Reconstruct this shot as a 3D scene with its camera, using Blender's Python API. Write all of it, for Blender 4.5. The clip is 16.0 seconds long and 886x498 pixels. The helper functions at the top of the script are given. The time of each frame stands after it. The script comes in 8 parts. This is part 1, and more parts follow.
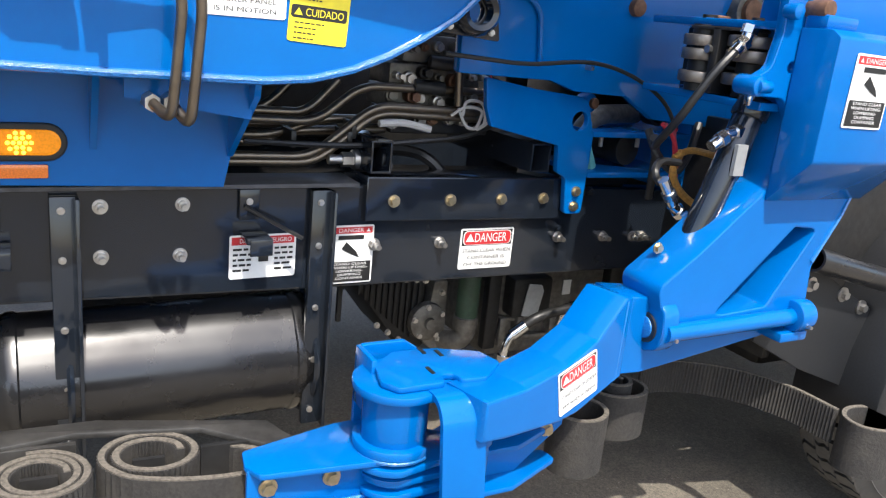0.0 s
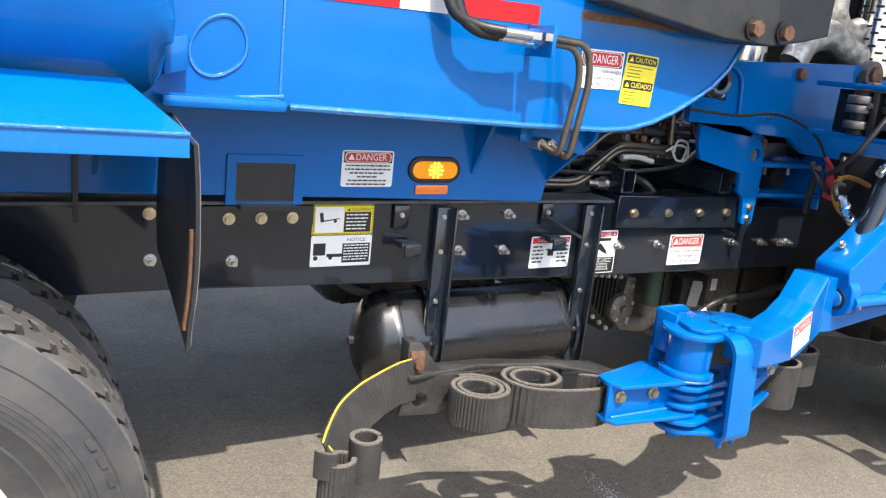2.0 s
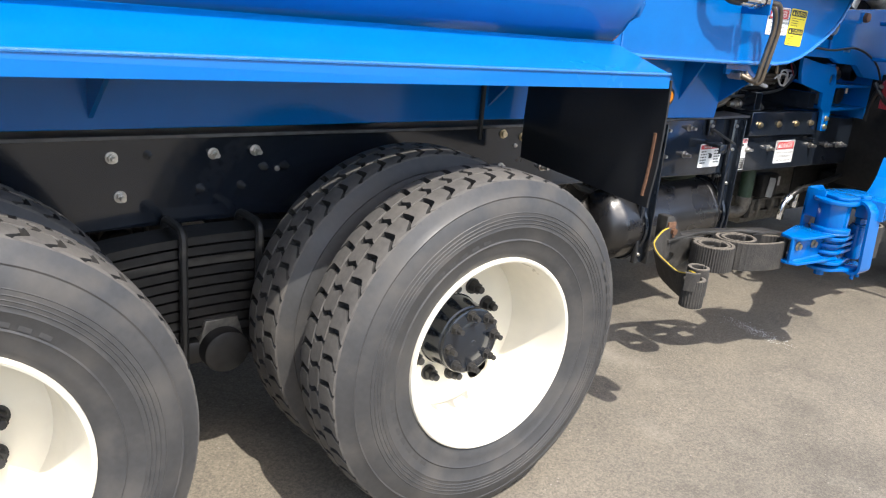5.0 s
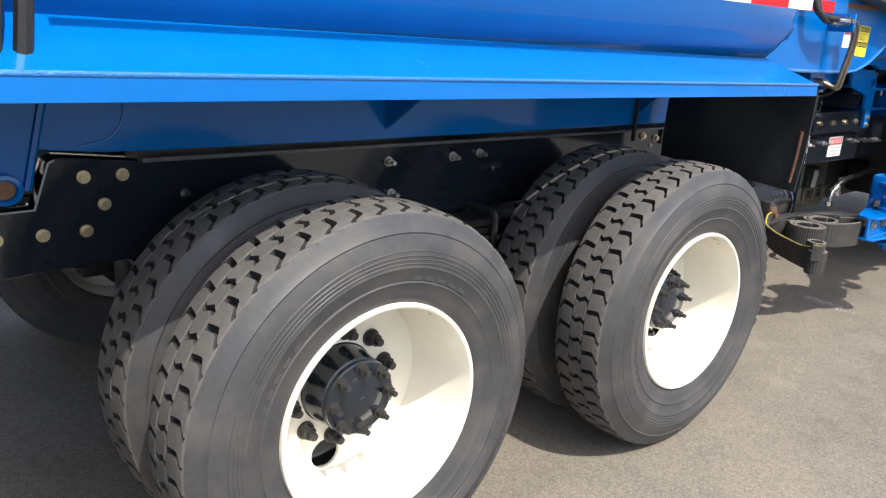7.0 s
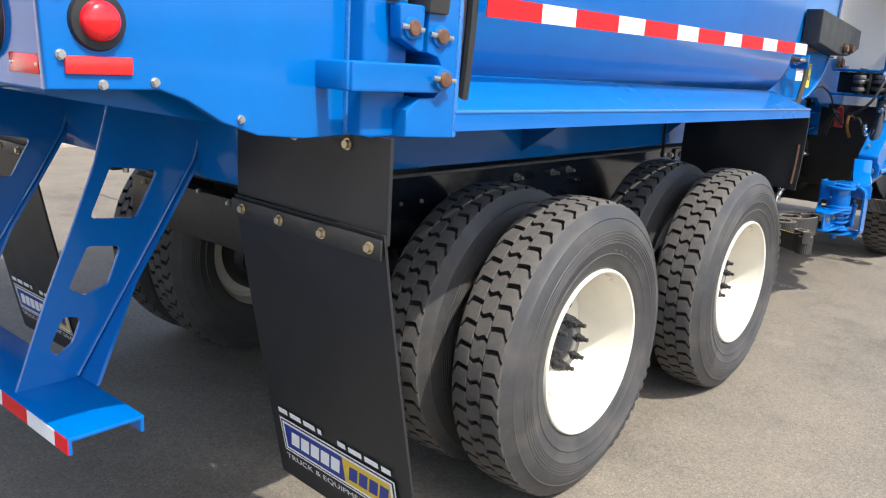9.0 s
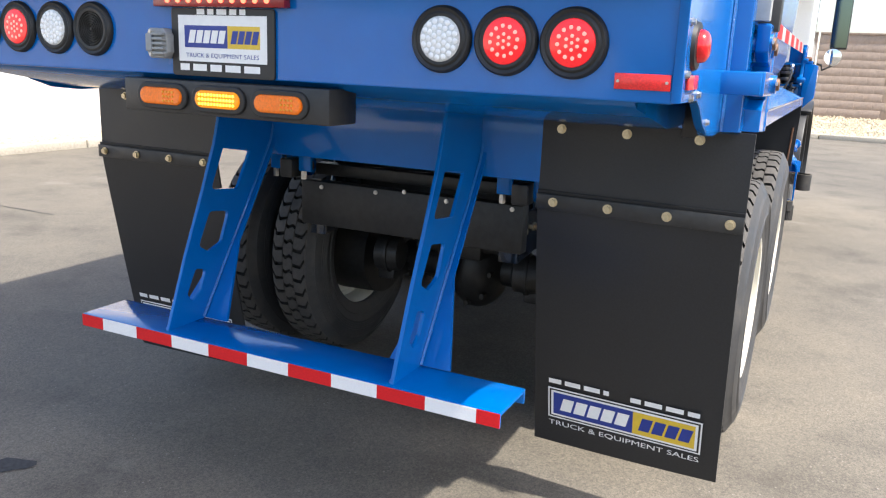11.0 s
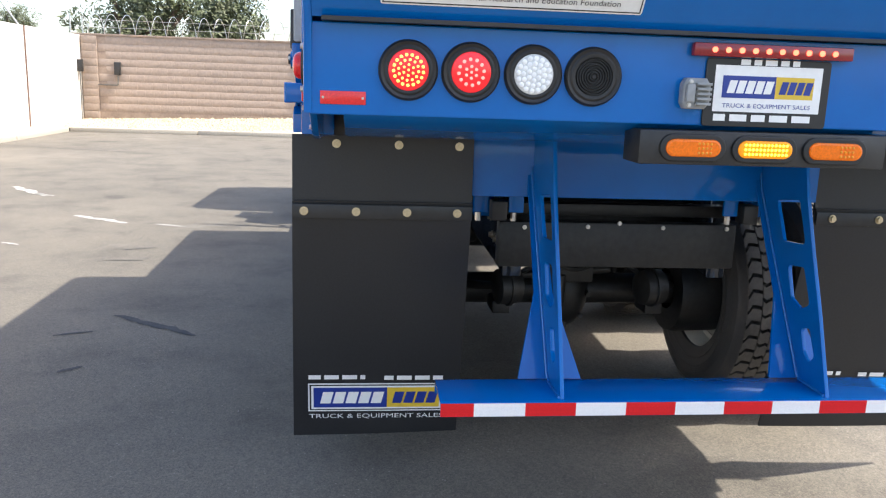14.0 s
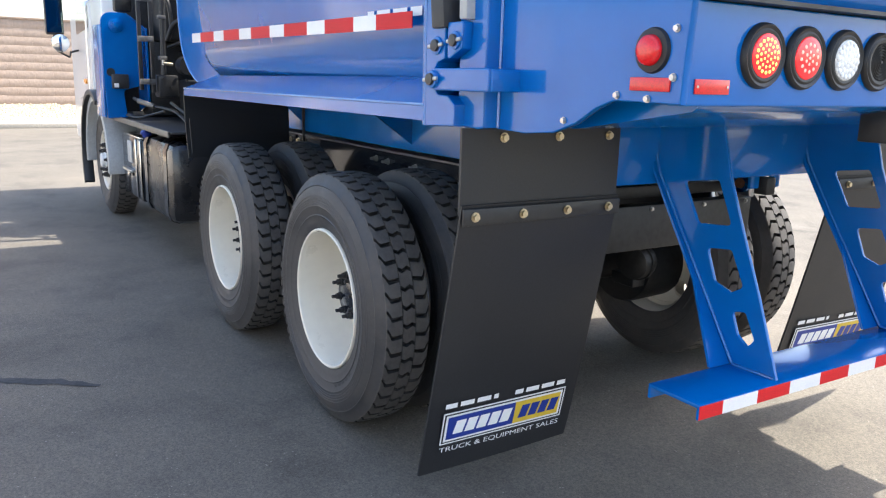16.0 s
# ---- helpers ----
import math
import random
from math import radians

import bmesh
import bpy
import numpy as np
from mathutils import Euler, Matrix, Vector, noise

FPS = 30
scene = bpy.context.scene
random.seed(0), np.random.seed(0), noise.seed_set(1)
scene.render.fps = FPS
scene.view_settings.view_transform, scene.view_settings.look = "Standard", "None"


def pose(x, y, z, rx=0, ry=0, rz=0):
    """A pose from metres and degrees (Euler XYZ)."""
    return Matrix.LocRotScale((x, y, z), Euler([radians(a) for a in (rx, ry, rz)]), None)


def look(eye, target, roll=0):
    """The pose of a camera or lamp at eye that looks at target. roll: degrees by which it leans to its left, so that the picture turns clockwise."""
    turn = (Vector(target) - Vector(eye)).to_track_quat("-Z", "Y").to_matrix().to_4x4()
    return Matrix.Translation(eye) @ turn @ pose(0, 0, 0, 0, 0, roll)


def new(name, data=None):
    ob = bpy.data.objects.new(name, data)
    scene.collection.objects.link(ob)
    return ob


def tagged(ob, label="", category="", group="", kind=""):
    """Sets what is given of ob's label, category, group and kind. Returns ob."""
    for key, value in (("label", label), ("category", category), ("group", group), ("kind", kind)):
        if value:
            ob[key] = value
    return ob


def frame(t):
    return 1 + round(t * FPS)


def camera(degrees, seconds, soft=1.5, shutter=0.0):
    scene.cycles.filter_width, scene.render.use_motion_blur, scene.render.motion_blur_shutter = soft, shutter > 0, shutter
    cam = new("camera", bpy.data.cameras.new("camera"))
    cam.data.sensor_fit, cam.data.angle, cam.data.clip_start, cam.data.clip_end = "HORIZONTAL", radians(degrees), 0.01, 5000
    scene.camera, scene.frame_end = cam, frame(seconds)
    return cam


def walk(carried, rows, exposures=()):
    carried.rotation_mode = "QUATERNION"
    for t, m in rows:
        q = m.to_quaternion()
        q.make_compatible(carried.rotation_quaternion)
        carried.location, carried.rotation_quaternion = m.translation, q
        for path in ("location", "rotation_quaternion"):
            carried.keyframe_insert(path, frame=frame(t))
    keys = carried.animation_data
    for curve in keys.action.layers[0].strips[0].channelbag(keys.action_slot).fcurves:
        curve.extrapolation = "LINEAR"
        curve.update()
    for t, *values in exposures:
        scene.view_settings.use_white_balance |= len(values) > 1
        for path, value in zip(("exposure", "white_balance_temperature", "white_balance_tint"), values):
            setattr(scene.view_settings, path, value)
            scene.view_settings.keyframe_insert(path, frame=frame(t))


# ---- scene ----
cam = camera(58.2, 16.0, soft=1.2)
PATH = [
    (0, (2.704, -2.269, 1.447), (3.65, -0.596, 0.895), 5.9),
    (0.5, (2.436, -2.347, 1.465), (3.401, -0.671, 0.954), 6.2),
    (1, (2.129, -2.474, 1.484), (3.098, -0.789, 1.013), 6.4),
    (1.5, (1.854, -2.522, 1.463), (2.807, -0.827, 0.995), 5.8),
    (2, (1.589, -2.543, 1.47), (2.566, -0.864, 0.992), 6.1),
    (2.5, (1.314, -2.621, 1.471), (2.315, -0.959, 0.987), 6.0),
    (3, (1.041, -2.67, 1.463), (2.063, -1.039, 0.922), 5.4),
    (3.5, (0.77, -2.652, 1.452), (1.828, -1.057, 0.873), 4.8),
    (4, (0.514, -2.646, 1.431), (1.588, -1.072, 0.824), 5.0),
    (4.2, (0.402, -2.649, 1.433), (1.496, -1.089, 0.827), 5.0),
    (6.3, (-0.634, -2.53, 1.452), (0.62, -1.091, 0.855), 5.1),
    (6.5, (-0.73, -2.528, 1.442), (0.512, -1.077, 0.85), 4.9),
    (7, (-1.0, -2.48, 1.452), (0.274, -1.048, 0.878), 4.2),
    (7.5, (-1.269, -2.452, 1.448), (0.067, -1.071, 0.894), 4.1),
    (8, (-1.585, -2.47, 1.464), (-0.187, -1.139, 0.94), 4.3),
    (8.2, (-1.701, -2.466, 1.458), (-0.289, -1.142, 0.952), 4.1),
    (10.3, (-2.868, -1.785, 1.425), (-1.209, -0.763, 0.977), 2.5),
    (10.5, (-2.958, -1.667, 1.416), (-1.272, -0.689, 0.967), 2.6),
    (11, (-3.166, -1.347, 1.422), (-1.409, -0.51, 0.959), 2.4),
    (11.5, (-3.309, -0.991, 1.427), (-1.501, -0.259, 0.984), 1.9),
    (12, (-3.417, -0.621, 1.431), (-1.558, -0.006, 1.023), 2.2),
    (12.5, (-3.493, -0.231, 1.441), (-1.586, 0.203, 1.024), 2.3),
    (13, (-3.507, 0.179, 1.451), (-1.558, 0.385, 1.056), 2.1),
    (13.5, (-3.54, 0.584, 1.448), (-1.576, 0.579, 1.073), 2.4),
    (14, (-3.495, 0.968, 1.432), (-1.548, 0.755, 1.029), 2.0),
    (14.5, (-3.374, 1.356, 1.449), (-1.471, 0.905, 1.033), 1.0),
    (15, (-3.239, 1.728, 1.44), (-1.419, 1.015, 1.016), 0.8),
    (15.5, (-3.0, 2.051, 1.427), (-1.266, 1.15, 1.002), 0.9),
    (16, (-2.741, 2.346, 1.406), (-1.089, 1.303, 0.978), 1.6),
]
walk(cam, [(t, look(eye, target, roll)) for t, eye, target, roll in PATH], [(0.0, 1.12), (1.5, 1.28), (2.5, 1.36), (4.0, 1.28), (8.0, 1.06), (10.5, 1.16), (12.5, 1.58), (14.0, 1.42), (15.0, 1.50), (16.0, 1.74)])

# ---- light ----
world = bpy.data.worlds.new("sky")
scene.world = world
world.use_nodes = True
wn = world.node_tree
sky = wn.nodes.new("ShaderNodeTexSky")
sky.sky_type = "NISHITA"
sky.sun_disc = False
SUN = Vector((-0.09, -0.62, 1.0)).normalized()
sky.sun_elevation = math.asin(SUN.z)
sky.sun_rotation = math.atan2(SUN.x, SUN.y)
sky.air_density, sky.dust_density, sky.ozone_density = 1.0, 2.5, 1.0
wn.links.new(sky.outputs[0], wn.nodes["Background"].inputs[0])
wn.nodes["Background"].inputs[1].default_value = 0.165
lamp = bpy.data.lights.new("sun", "SUN")
lamp.energy, lamp.angle, lamp.color = 3.1, radians(0.55), (1.0, 0.95, 0.87)
sun = new("sun", lamp)
sun.matrix_world = look(SUN * 40, (0, 0, 0))

# ---- materials ----


def mat(name, color, rough=0.5, metal=0.0, grain=0.0, grain_scale=60.0, bump=0.0, coat=0.0, patch=0.0, patch_scale=3.0,
        tint=None, rough_var=0.0, spec=0.5, emit=None, power=0.0, dist=0.002, vary=False):
    m = bpy.data.materials.new(name)
    m.use_nodes = True
    nt = m.node_tree
    b = nt.nodes["Principled BSDF"]
    b.inputs["Base Color"].default_value = (*color, 1)
    b.inputs["Roughness"].default_value = rough
    b.inputs["Metallic"].default_value = metal
    b.inputs["Coat Weight"].default_value = coat
    b.inputs["Coat Roughness"].default_value = 0.07
    b.inputs["Specular IOR Level"].default_value = spec
    if emit:
        b.inputs["Emission Color"].default_value = (*emit, 1)
        b.inputs["Emission Strength"].default_value = power
    co = nt.nodes.new("ShaderNodeTexCoord")
    fine = nt.nodes.new("ShaderNodeTexNoise")
    fine.inputs["Scale"].default_value, fine.inputs["Detail"].default_value = grain_scale, 5
    big = nt.nodes.new("ShaderNodeTexNoise")
    big.inputs["Scale"].default_value, big.inputs["Detail"].default_value = patch_scale, 6
    big.inputs["Roughness"].default_value = 0.62
    place = co.outputs["Object"]
    if vary:
        info, add = nt.nodes.new("ShaderNodeObjectInfo"), nt.nodes.new("ShaderNodeVectorMath")
        add.operation = "MULTIPLY_ADD"
        nt.links.new(info.outputs["Random"], add.inputs[0])
        add.inputs[1].default_value = (31.0, 17.0, 23.0)
        nt.links.new(place, add.inputs[2])
        place = add.outputs[0]
    for n in (fine, big):
        nt.links.new(place, n.inputs["Vector"])
    last = None
    if grain or patch:
        dark = tuple(c * (1 - grain) for c in color)
        lite = tuple(min(1, c * (1 + grain)) for c in color)
        r1 = nt.nodes.new("ShaderNodeValToRGB")
        r1.color_ramp.elements[0].position, r1.color_ramp.elements[1].position = 0.3, 0.7
        r1.color_ramp.elements[0].color, r1.color_ramp.elements[1].color = (*dark, 1), (*lite, 1)
        nt.links.new(fine.outputs["Fac"], r1.inputs[0])
        last = r1.outputs[0]
        if patch:
            mx = nt.nodes.new("ShaderNodeMix")
            mx.data_type = "RGBA"
            fac = nt.nodes.new("ShaderNodeMapRange")
            fac.inputs["From Min"].default_value, fac.inputs["From Max"].default_value = 0.45, 0.75
            fac.inputs["To Max"].default_value = patch
            nt.links.new(big.outputs["Fac"], fac.inputs["Value"])
            nt.links.new(fac.outputs[0], mx.inputs["Factor"])
            nt.links.new(last, mx.inputs["A"])
            mx.inputs["B"].default_value = (*(tint or tuple(c * 0.6 for c in color)), 1)
            last = mx.outputs["Result"]
        nt.links.new(last, b.inputs["Base Color"])
    if rough_var:
        rr = nt.nodes.new("ShaderNodeMapRange")
        rr.inputs["From Min"].default_value, rr.inputs["From Max"].default_value = 0.3, 0.7
        rr.inputs["To Min"].default_value, rr.inputs["To Max"].default_value = max(0.02, rough - rough_var), min(1, rough + rough_var)
        nt.links.new(big.outputs["Fac"], rr.inputs["Value"])
        nt.links.new(rr.outputs[0], b.inputs["Roughness"])
    if bump:
        bp = nt.nodes.new("ShaderNodeBump")
        bp.inputs["Strength"].default_value, bp.inputs["Distance"].default_value = bump, dist
        nt.links.new(fine.outputs["Fac"], bp.inputs["Height"])
        nt.links.new(bp.outputs[0], b.inputs["Normal"])
    return m


BLUE = mat("blue_paint", (0.0, 0.117, 0.41), 0.2, coat=0.4, spec=0.18, grain=0.05, grain_scale=9, patch=0.16, patch_scale=2.2, tint=(0.0, 0.130, 0.415), bump=0.05, rough_var=0.08, dist=0.004)
BLUE_WELD = mat("weld_bead_paint", (0.01, 0.15, 0.46), 0.2, coat=1.0, grain=0.1, grain_scale=150, bump=0.9, dist=0.004)
BLACK = mat("black_gloss_paint", (0.011, 0.015, 0.022), 0.16, coat=0.55, spec=0.4, grain=0.15, grain_scale=30, patch=0.35, patch_scale=5, tint=(0.014, 0.015, 0.017), bump=0.05, rough_var=0.12)
FLANGE = mat("grey_edge_metal", (0.10, 0.10, 0.105), 0.4, metal=0.3, grain=0.3, grain_scale=30, patch=0.5, patch_scale=6, tint=(0.03, 0.03, 0.03))
TANK = mat("satin_black_tank", (0.012, 0.012, 0.013), 0.28, spec=0.7, coat=0.2, grain=0.15, grain_scale=30, patch=0.3, patch_scale=5, tint=(0.014, 0.014, 0.015), rough_var=0.1)
DULL = mat("dull_black_steel", (0.018, 0.018, 0.018), 0.48, grain=0.25, grain_scale=45, patch=0.5, patch_scale=7, tint=(0.05, 0.045, 0.04), bump=0.25, rough_var=0.15)
SCUFFED = mat("scuffed_dark_steel", (0.052, 0.050, 0.047), 0.42, metal=0.4, grain=0.25, grain_scale=50, patch=0.6, patch_scale=9, tint=(0.10, 0.095, 0.088), bump=0.2, rough_var=0.12)
FLAP = mat("flap_rubber", (0.014, 0.015, 0.017), 0.46, grain=0.2, grain_scale=180, patch=0.3, patch_scale=3, tint=(0.026, 0.026, 0.026), bump=0.1, rough_var=0.08)
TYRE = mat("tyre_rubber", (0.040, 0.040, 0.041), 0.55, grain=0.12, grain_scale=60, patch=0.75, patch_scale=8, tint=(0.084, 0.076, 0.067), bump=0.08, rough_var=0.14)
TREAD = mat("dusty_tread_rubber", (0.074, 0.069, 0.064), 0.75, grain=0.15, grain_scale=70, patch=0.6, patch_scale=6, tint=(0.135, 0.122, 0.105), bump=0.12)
GROOVE = mat("dark_groove_rubber", (0.022, 0.021, 0.020), 0.8, grain=0.2, grain_scale=70, bump=0.1)
RIM = mat("cream_white_wheel_paint", (0.76, 0.715, 0.60), 0.35, coat=0.4, grain=0.03, grain_scale=20, patch=0.2, patch_scale=6, tint=(0.68, 0.62, 0.47), bump=0.06, rough_var=0.1)
WHITE = mat("white_cab_paint", (0.78, 0.78, 0.76), 0.3, coat=0.7, grain=0.02, patch=0.1, patch_scale=2, tint=(0.66, 0.66, 0.64))
STEEL = mat("zinc_steel", (0.55, 0.53, 0.50), 0.38, metal=1.0, grain=0.15, grain_scale=60, patch=0.3, patch_scale=20, tint=(0.35, 0.32, 0.28), bump=0.15)
BRASS = mat("yellow_zinc_bolt", (0.56, 0.48, 0.33), 0.38, metal=1.0, grain=0.15, grain_scale=80, patch=0.4, patch_scale=30, tint=(0.40, 0.28, 0.15), bump=0.15)
PIPE = mat("hydraulic_pipe", (0.20, 0.165, 0.125), 0.33, metal=0.85, grain=0.15, grain_scale=30, patch=0.4, patch_scale=9, tint=(0.10, 0.085, 0.07))
RUST = mat("rusty_pin", (0.17, 0.09, 0.055), 0.55, metal=0.5, grain=0.3, grain_scale=70, bump=0.3)
CHROME = mat("polished_steel", (0.75, 0.74, 0.72), 0.16, metal=1.0, grain=0.05, rough_var=0.08, patch_scale=10)
HOSE = mat("black_hose", (0.014, 0.014, 0.014), 0.42, grain=0.2, grain_scale=120, bump=0.15)
BELT = mat("rubber_belt", (0.026, 0.024, 0.022), 0.75, grain=0.3, grain_scale=140, patch=0.55, patch_scale=14, tint=(0.062, 0.056, 0.047), bump=0.6, dist=0.003)
BELT_EDGE = mat("frayed_belt_edge", (0.12, 0.105, 0.085), 0.9, grain=0.4, grain_scale=160, bump=0.7)
YELLOW = mat("yellow_paint", (0.58, 0.42, 0.04), 0.6, grain=0.1, patch=0.3, patch_scale=14, tint=(0.35, 0.27, 0.10))
CAST = mat("cast_aluminium", (0.19, 0.18, 0.16), 0.5, metal=0.6, grain=0.3, grain_scale=50, patch=0.5, patch_scale=12, tint=(0.09, 0.082, 0.07), bump=0.4)
GREEN = mat("green_machine_paint", (0.035, 0.075, 0.045), 0.5, grain=0.2, patch=0.4, patch_scale=12, tint=(0.06, 0.06, 0.045), bump=0.2)
DIRTY = mat("oily_dark_metal", (0.014, 0.014, 0.014), 0.5, metal=0.1, grain=0.4, grain_scale=40, patch=0.5, patch_scale=14, tint=(0.03, 0.026, 0.022), bump=0.4)
L_WHITE = mat("label_white", (0.78, 0.78, 0.76), 0.45, grain=0.03, patch=0.12, patch_scale=25, tint=(0.60, 0.59, 0.56))
L_RED = mat("label_red", (0.50, 0.025, 0.03), 0.4, grain=0.05)
L_BLACK = mat("label_black", (0.012, 0.012, 0.012), 0.45, grain=0.1)
L_YELLOW = mat("label_yellow", (0.80, 0.66, 0.03), 0.45, grain=0.05, patch=0.1, tint=(0.70, 0.62, 0.10))
L_BLUE = mat("label_navy", (0.012, 0.035, 0.24), 0.4, grain=0.05)
GOLD = mat("logo_gold", (0.66, 0.45, 0.04), 0.45, grain=0.05)
T_RED = mat("reflective_red_tape", (0.58, 0.016, 0.020), 0.5, spec=0.15, coat=0.0, grain=0.12, grain_scale=400)
T_WHITE = mat("reflective_white_tape", (0.72, 0.73, 0.74), 0.28, coat=0.5, grain=0.08, grain_scale=400)
R_RED = mat("red_reflector", (0.70, 0.02, 0.02), 0.25, coat=0.25, grain=0.2, grain_scale=300)
R_AMBER = mat("amber_reflector", (0.85, 0.20, 0.02), 0.2, coat=0.8, grain=0.2, grain_scale=300)
LENS_RED = mat("red_lamp_lens", (0.70, 0.010, 0.014), 0.15, coat=0.3, grain=0.15, grain_scale=200)
LENS_LIT = mat("glowing_red_lens", (0.70, 0.010, 0.014), 0.15, coat=0.3, grain=0.15, grain_scale=200, emit=(1.0, 0.02, 0.03), power=0.18)
LENS_AMB = mat("amber_lamp_lens", (0.85, 0.17, 0.006), 0.2, spec=0.3, coat=0.2, grain=0.15, grain_scale=200)
LENS_AMB_LIT = mat("glowing_amber_lens", (0.85, 0.26, 0.008), 0.2, spec=0.3, coat=0.2, grain=0.15, grain_scale=200, emit=(1.0, 0.36, 0.012), power=0.15)
PALE_RUBBER = mat("pale_grey_rubber", (0.15, 0.15, 0.152), 0.55, grain=0.2, grain_scale=60, patch=0.7, patch_scale=6, tint=(0.24, 0.24, 0.235), bump=0.3)
ROLLER = mat("worn_roller_steel", (0.24, 0.215, 0.19), 0.42, metal=0.85, grain=0.25, grain_scale=40, patch=0.6, patch_scale=18, tint=(0.16, 0.13, 0.11), bump=0.2)
LENS_CLR = mat("clear_lamp_lens", (0.62, 0.63, 0.62), 0.12, coat=0.9, grain=0.15, grain_scale=200)
LED_RED = mat("lit_red_led", (0.9, 0.1, 0.05), 0.3, emit=(1.0, 0.12, 0.06), power=1.9)
LED_DIM = mat("dim_red_led", (0.9, 0.25, 0.22), 0.3, emit=(1.0, 0.10, 0.08), power=1.4)
LED_ORG = mat("lit_orange_led", (0.95, 0.4, 0.1), 0.3, emit=(1.0, 0.38, 0.06), power=1.3)
LED_AMB = mat("lit_amber_led", (0.95, 0.5, 0.05), 0.3, emit=(1.0, 0.55, 0.04), power=2.0)
LED_CLR = mat("clear_led", (0.85, 0.86, 0.86), 0.2)
GROM = mat("lamp_grommet", (0.012, 0.012, 0.012), 0.5, grain=0.15, grain_scale=90, bump=0.1)
GREY = mat("grey_plastic_and_shaded_white", (0.42, 0.43, 0.42), 0.45, grain=0.08, patch=0.3, patch_scale=20, tint=(0.28, 0.28, 0.27))
SOCKET = mat("grey_socket_plastic", (0.27, 0.28, 0.28), 0.55, grain=0.08, patch=0.3, patch_scale=20, tint=(0.20, 0.20, 0.20))
FOIL = mat("heat_wrap", (0.55, 0.52, 0.48), 0.4, metal=0.8, grain=0.4, grain_scale=25, bump=1.0, dist=0.01)
WIRE_R = mat("red_wire", (0.55, 0.04, 0.06), 0.4)
TEAL = mat("teal_plastic", (0.12, 0.42, 0.42), 0.4, grain=0.05)
WIRE_W = mat("pale_wire", (0.55, 0.53, 0.5), 0.5)
SLEEVE = mat("orange_sleeve", (0.45, 0.22, 0.04), 0.55, grain=0.3, grain_scale=150)
GLASS = mat("dark_window_glass", (0.02, 0.022, 0.024), 0.04, spec=0.8, coat=1.0)
BAR_RED = mat("dark_red_light_bar", (0.22, 0.008, 0.012), 0.2, coat=0.3, grain=0.15, grain_scale=200)
AMB_DOT = mat("amber_led_dot", (0.85, 0.34, 0.03), 0.3, grain=0.1)
# the dark green that the mirror reflects is put into its colour
REFLECTION_TINT = mat("mirror_with_dark_reflection", (0.16, 0.20, 0.18), 0.04, metal=1.0)
CHALK = mat("chalk_dust", (0.42, 0.40, 0.36), 0.95, grain=0.4, grain_scale=40, patch=0.8, patch_scale=9, tint=(0.17, 0.155, 0.135), bump=0.3)
TAR = mat("tar_stain", (0.035, 0.034, 0.034), 0.8, grain=0.4, grain_scale=60, patch=0.7, patch_scale=8, tint=(0.09, 0.085, 0.078), bump=0.3)
MIRROR = mat("mirror_glass", (0.85, 0.86, 0.86), 0.03, metal=1.0)
LAMP_ORG = mat("amber_marker", (0.9, 0.3, 0.02), 0.2, coat=0.6)


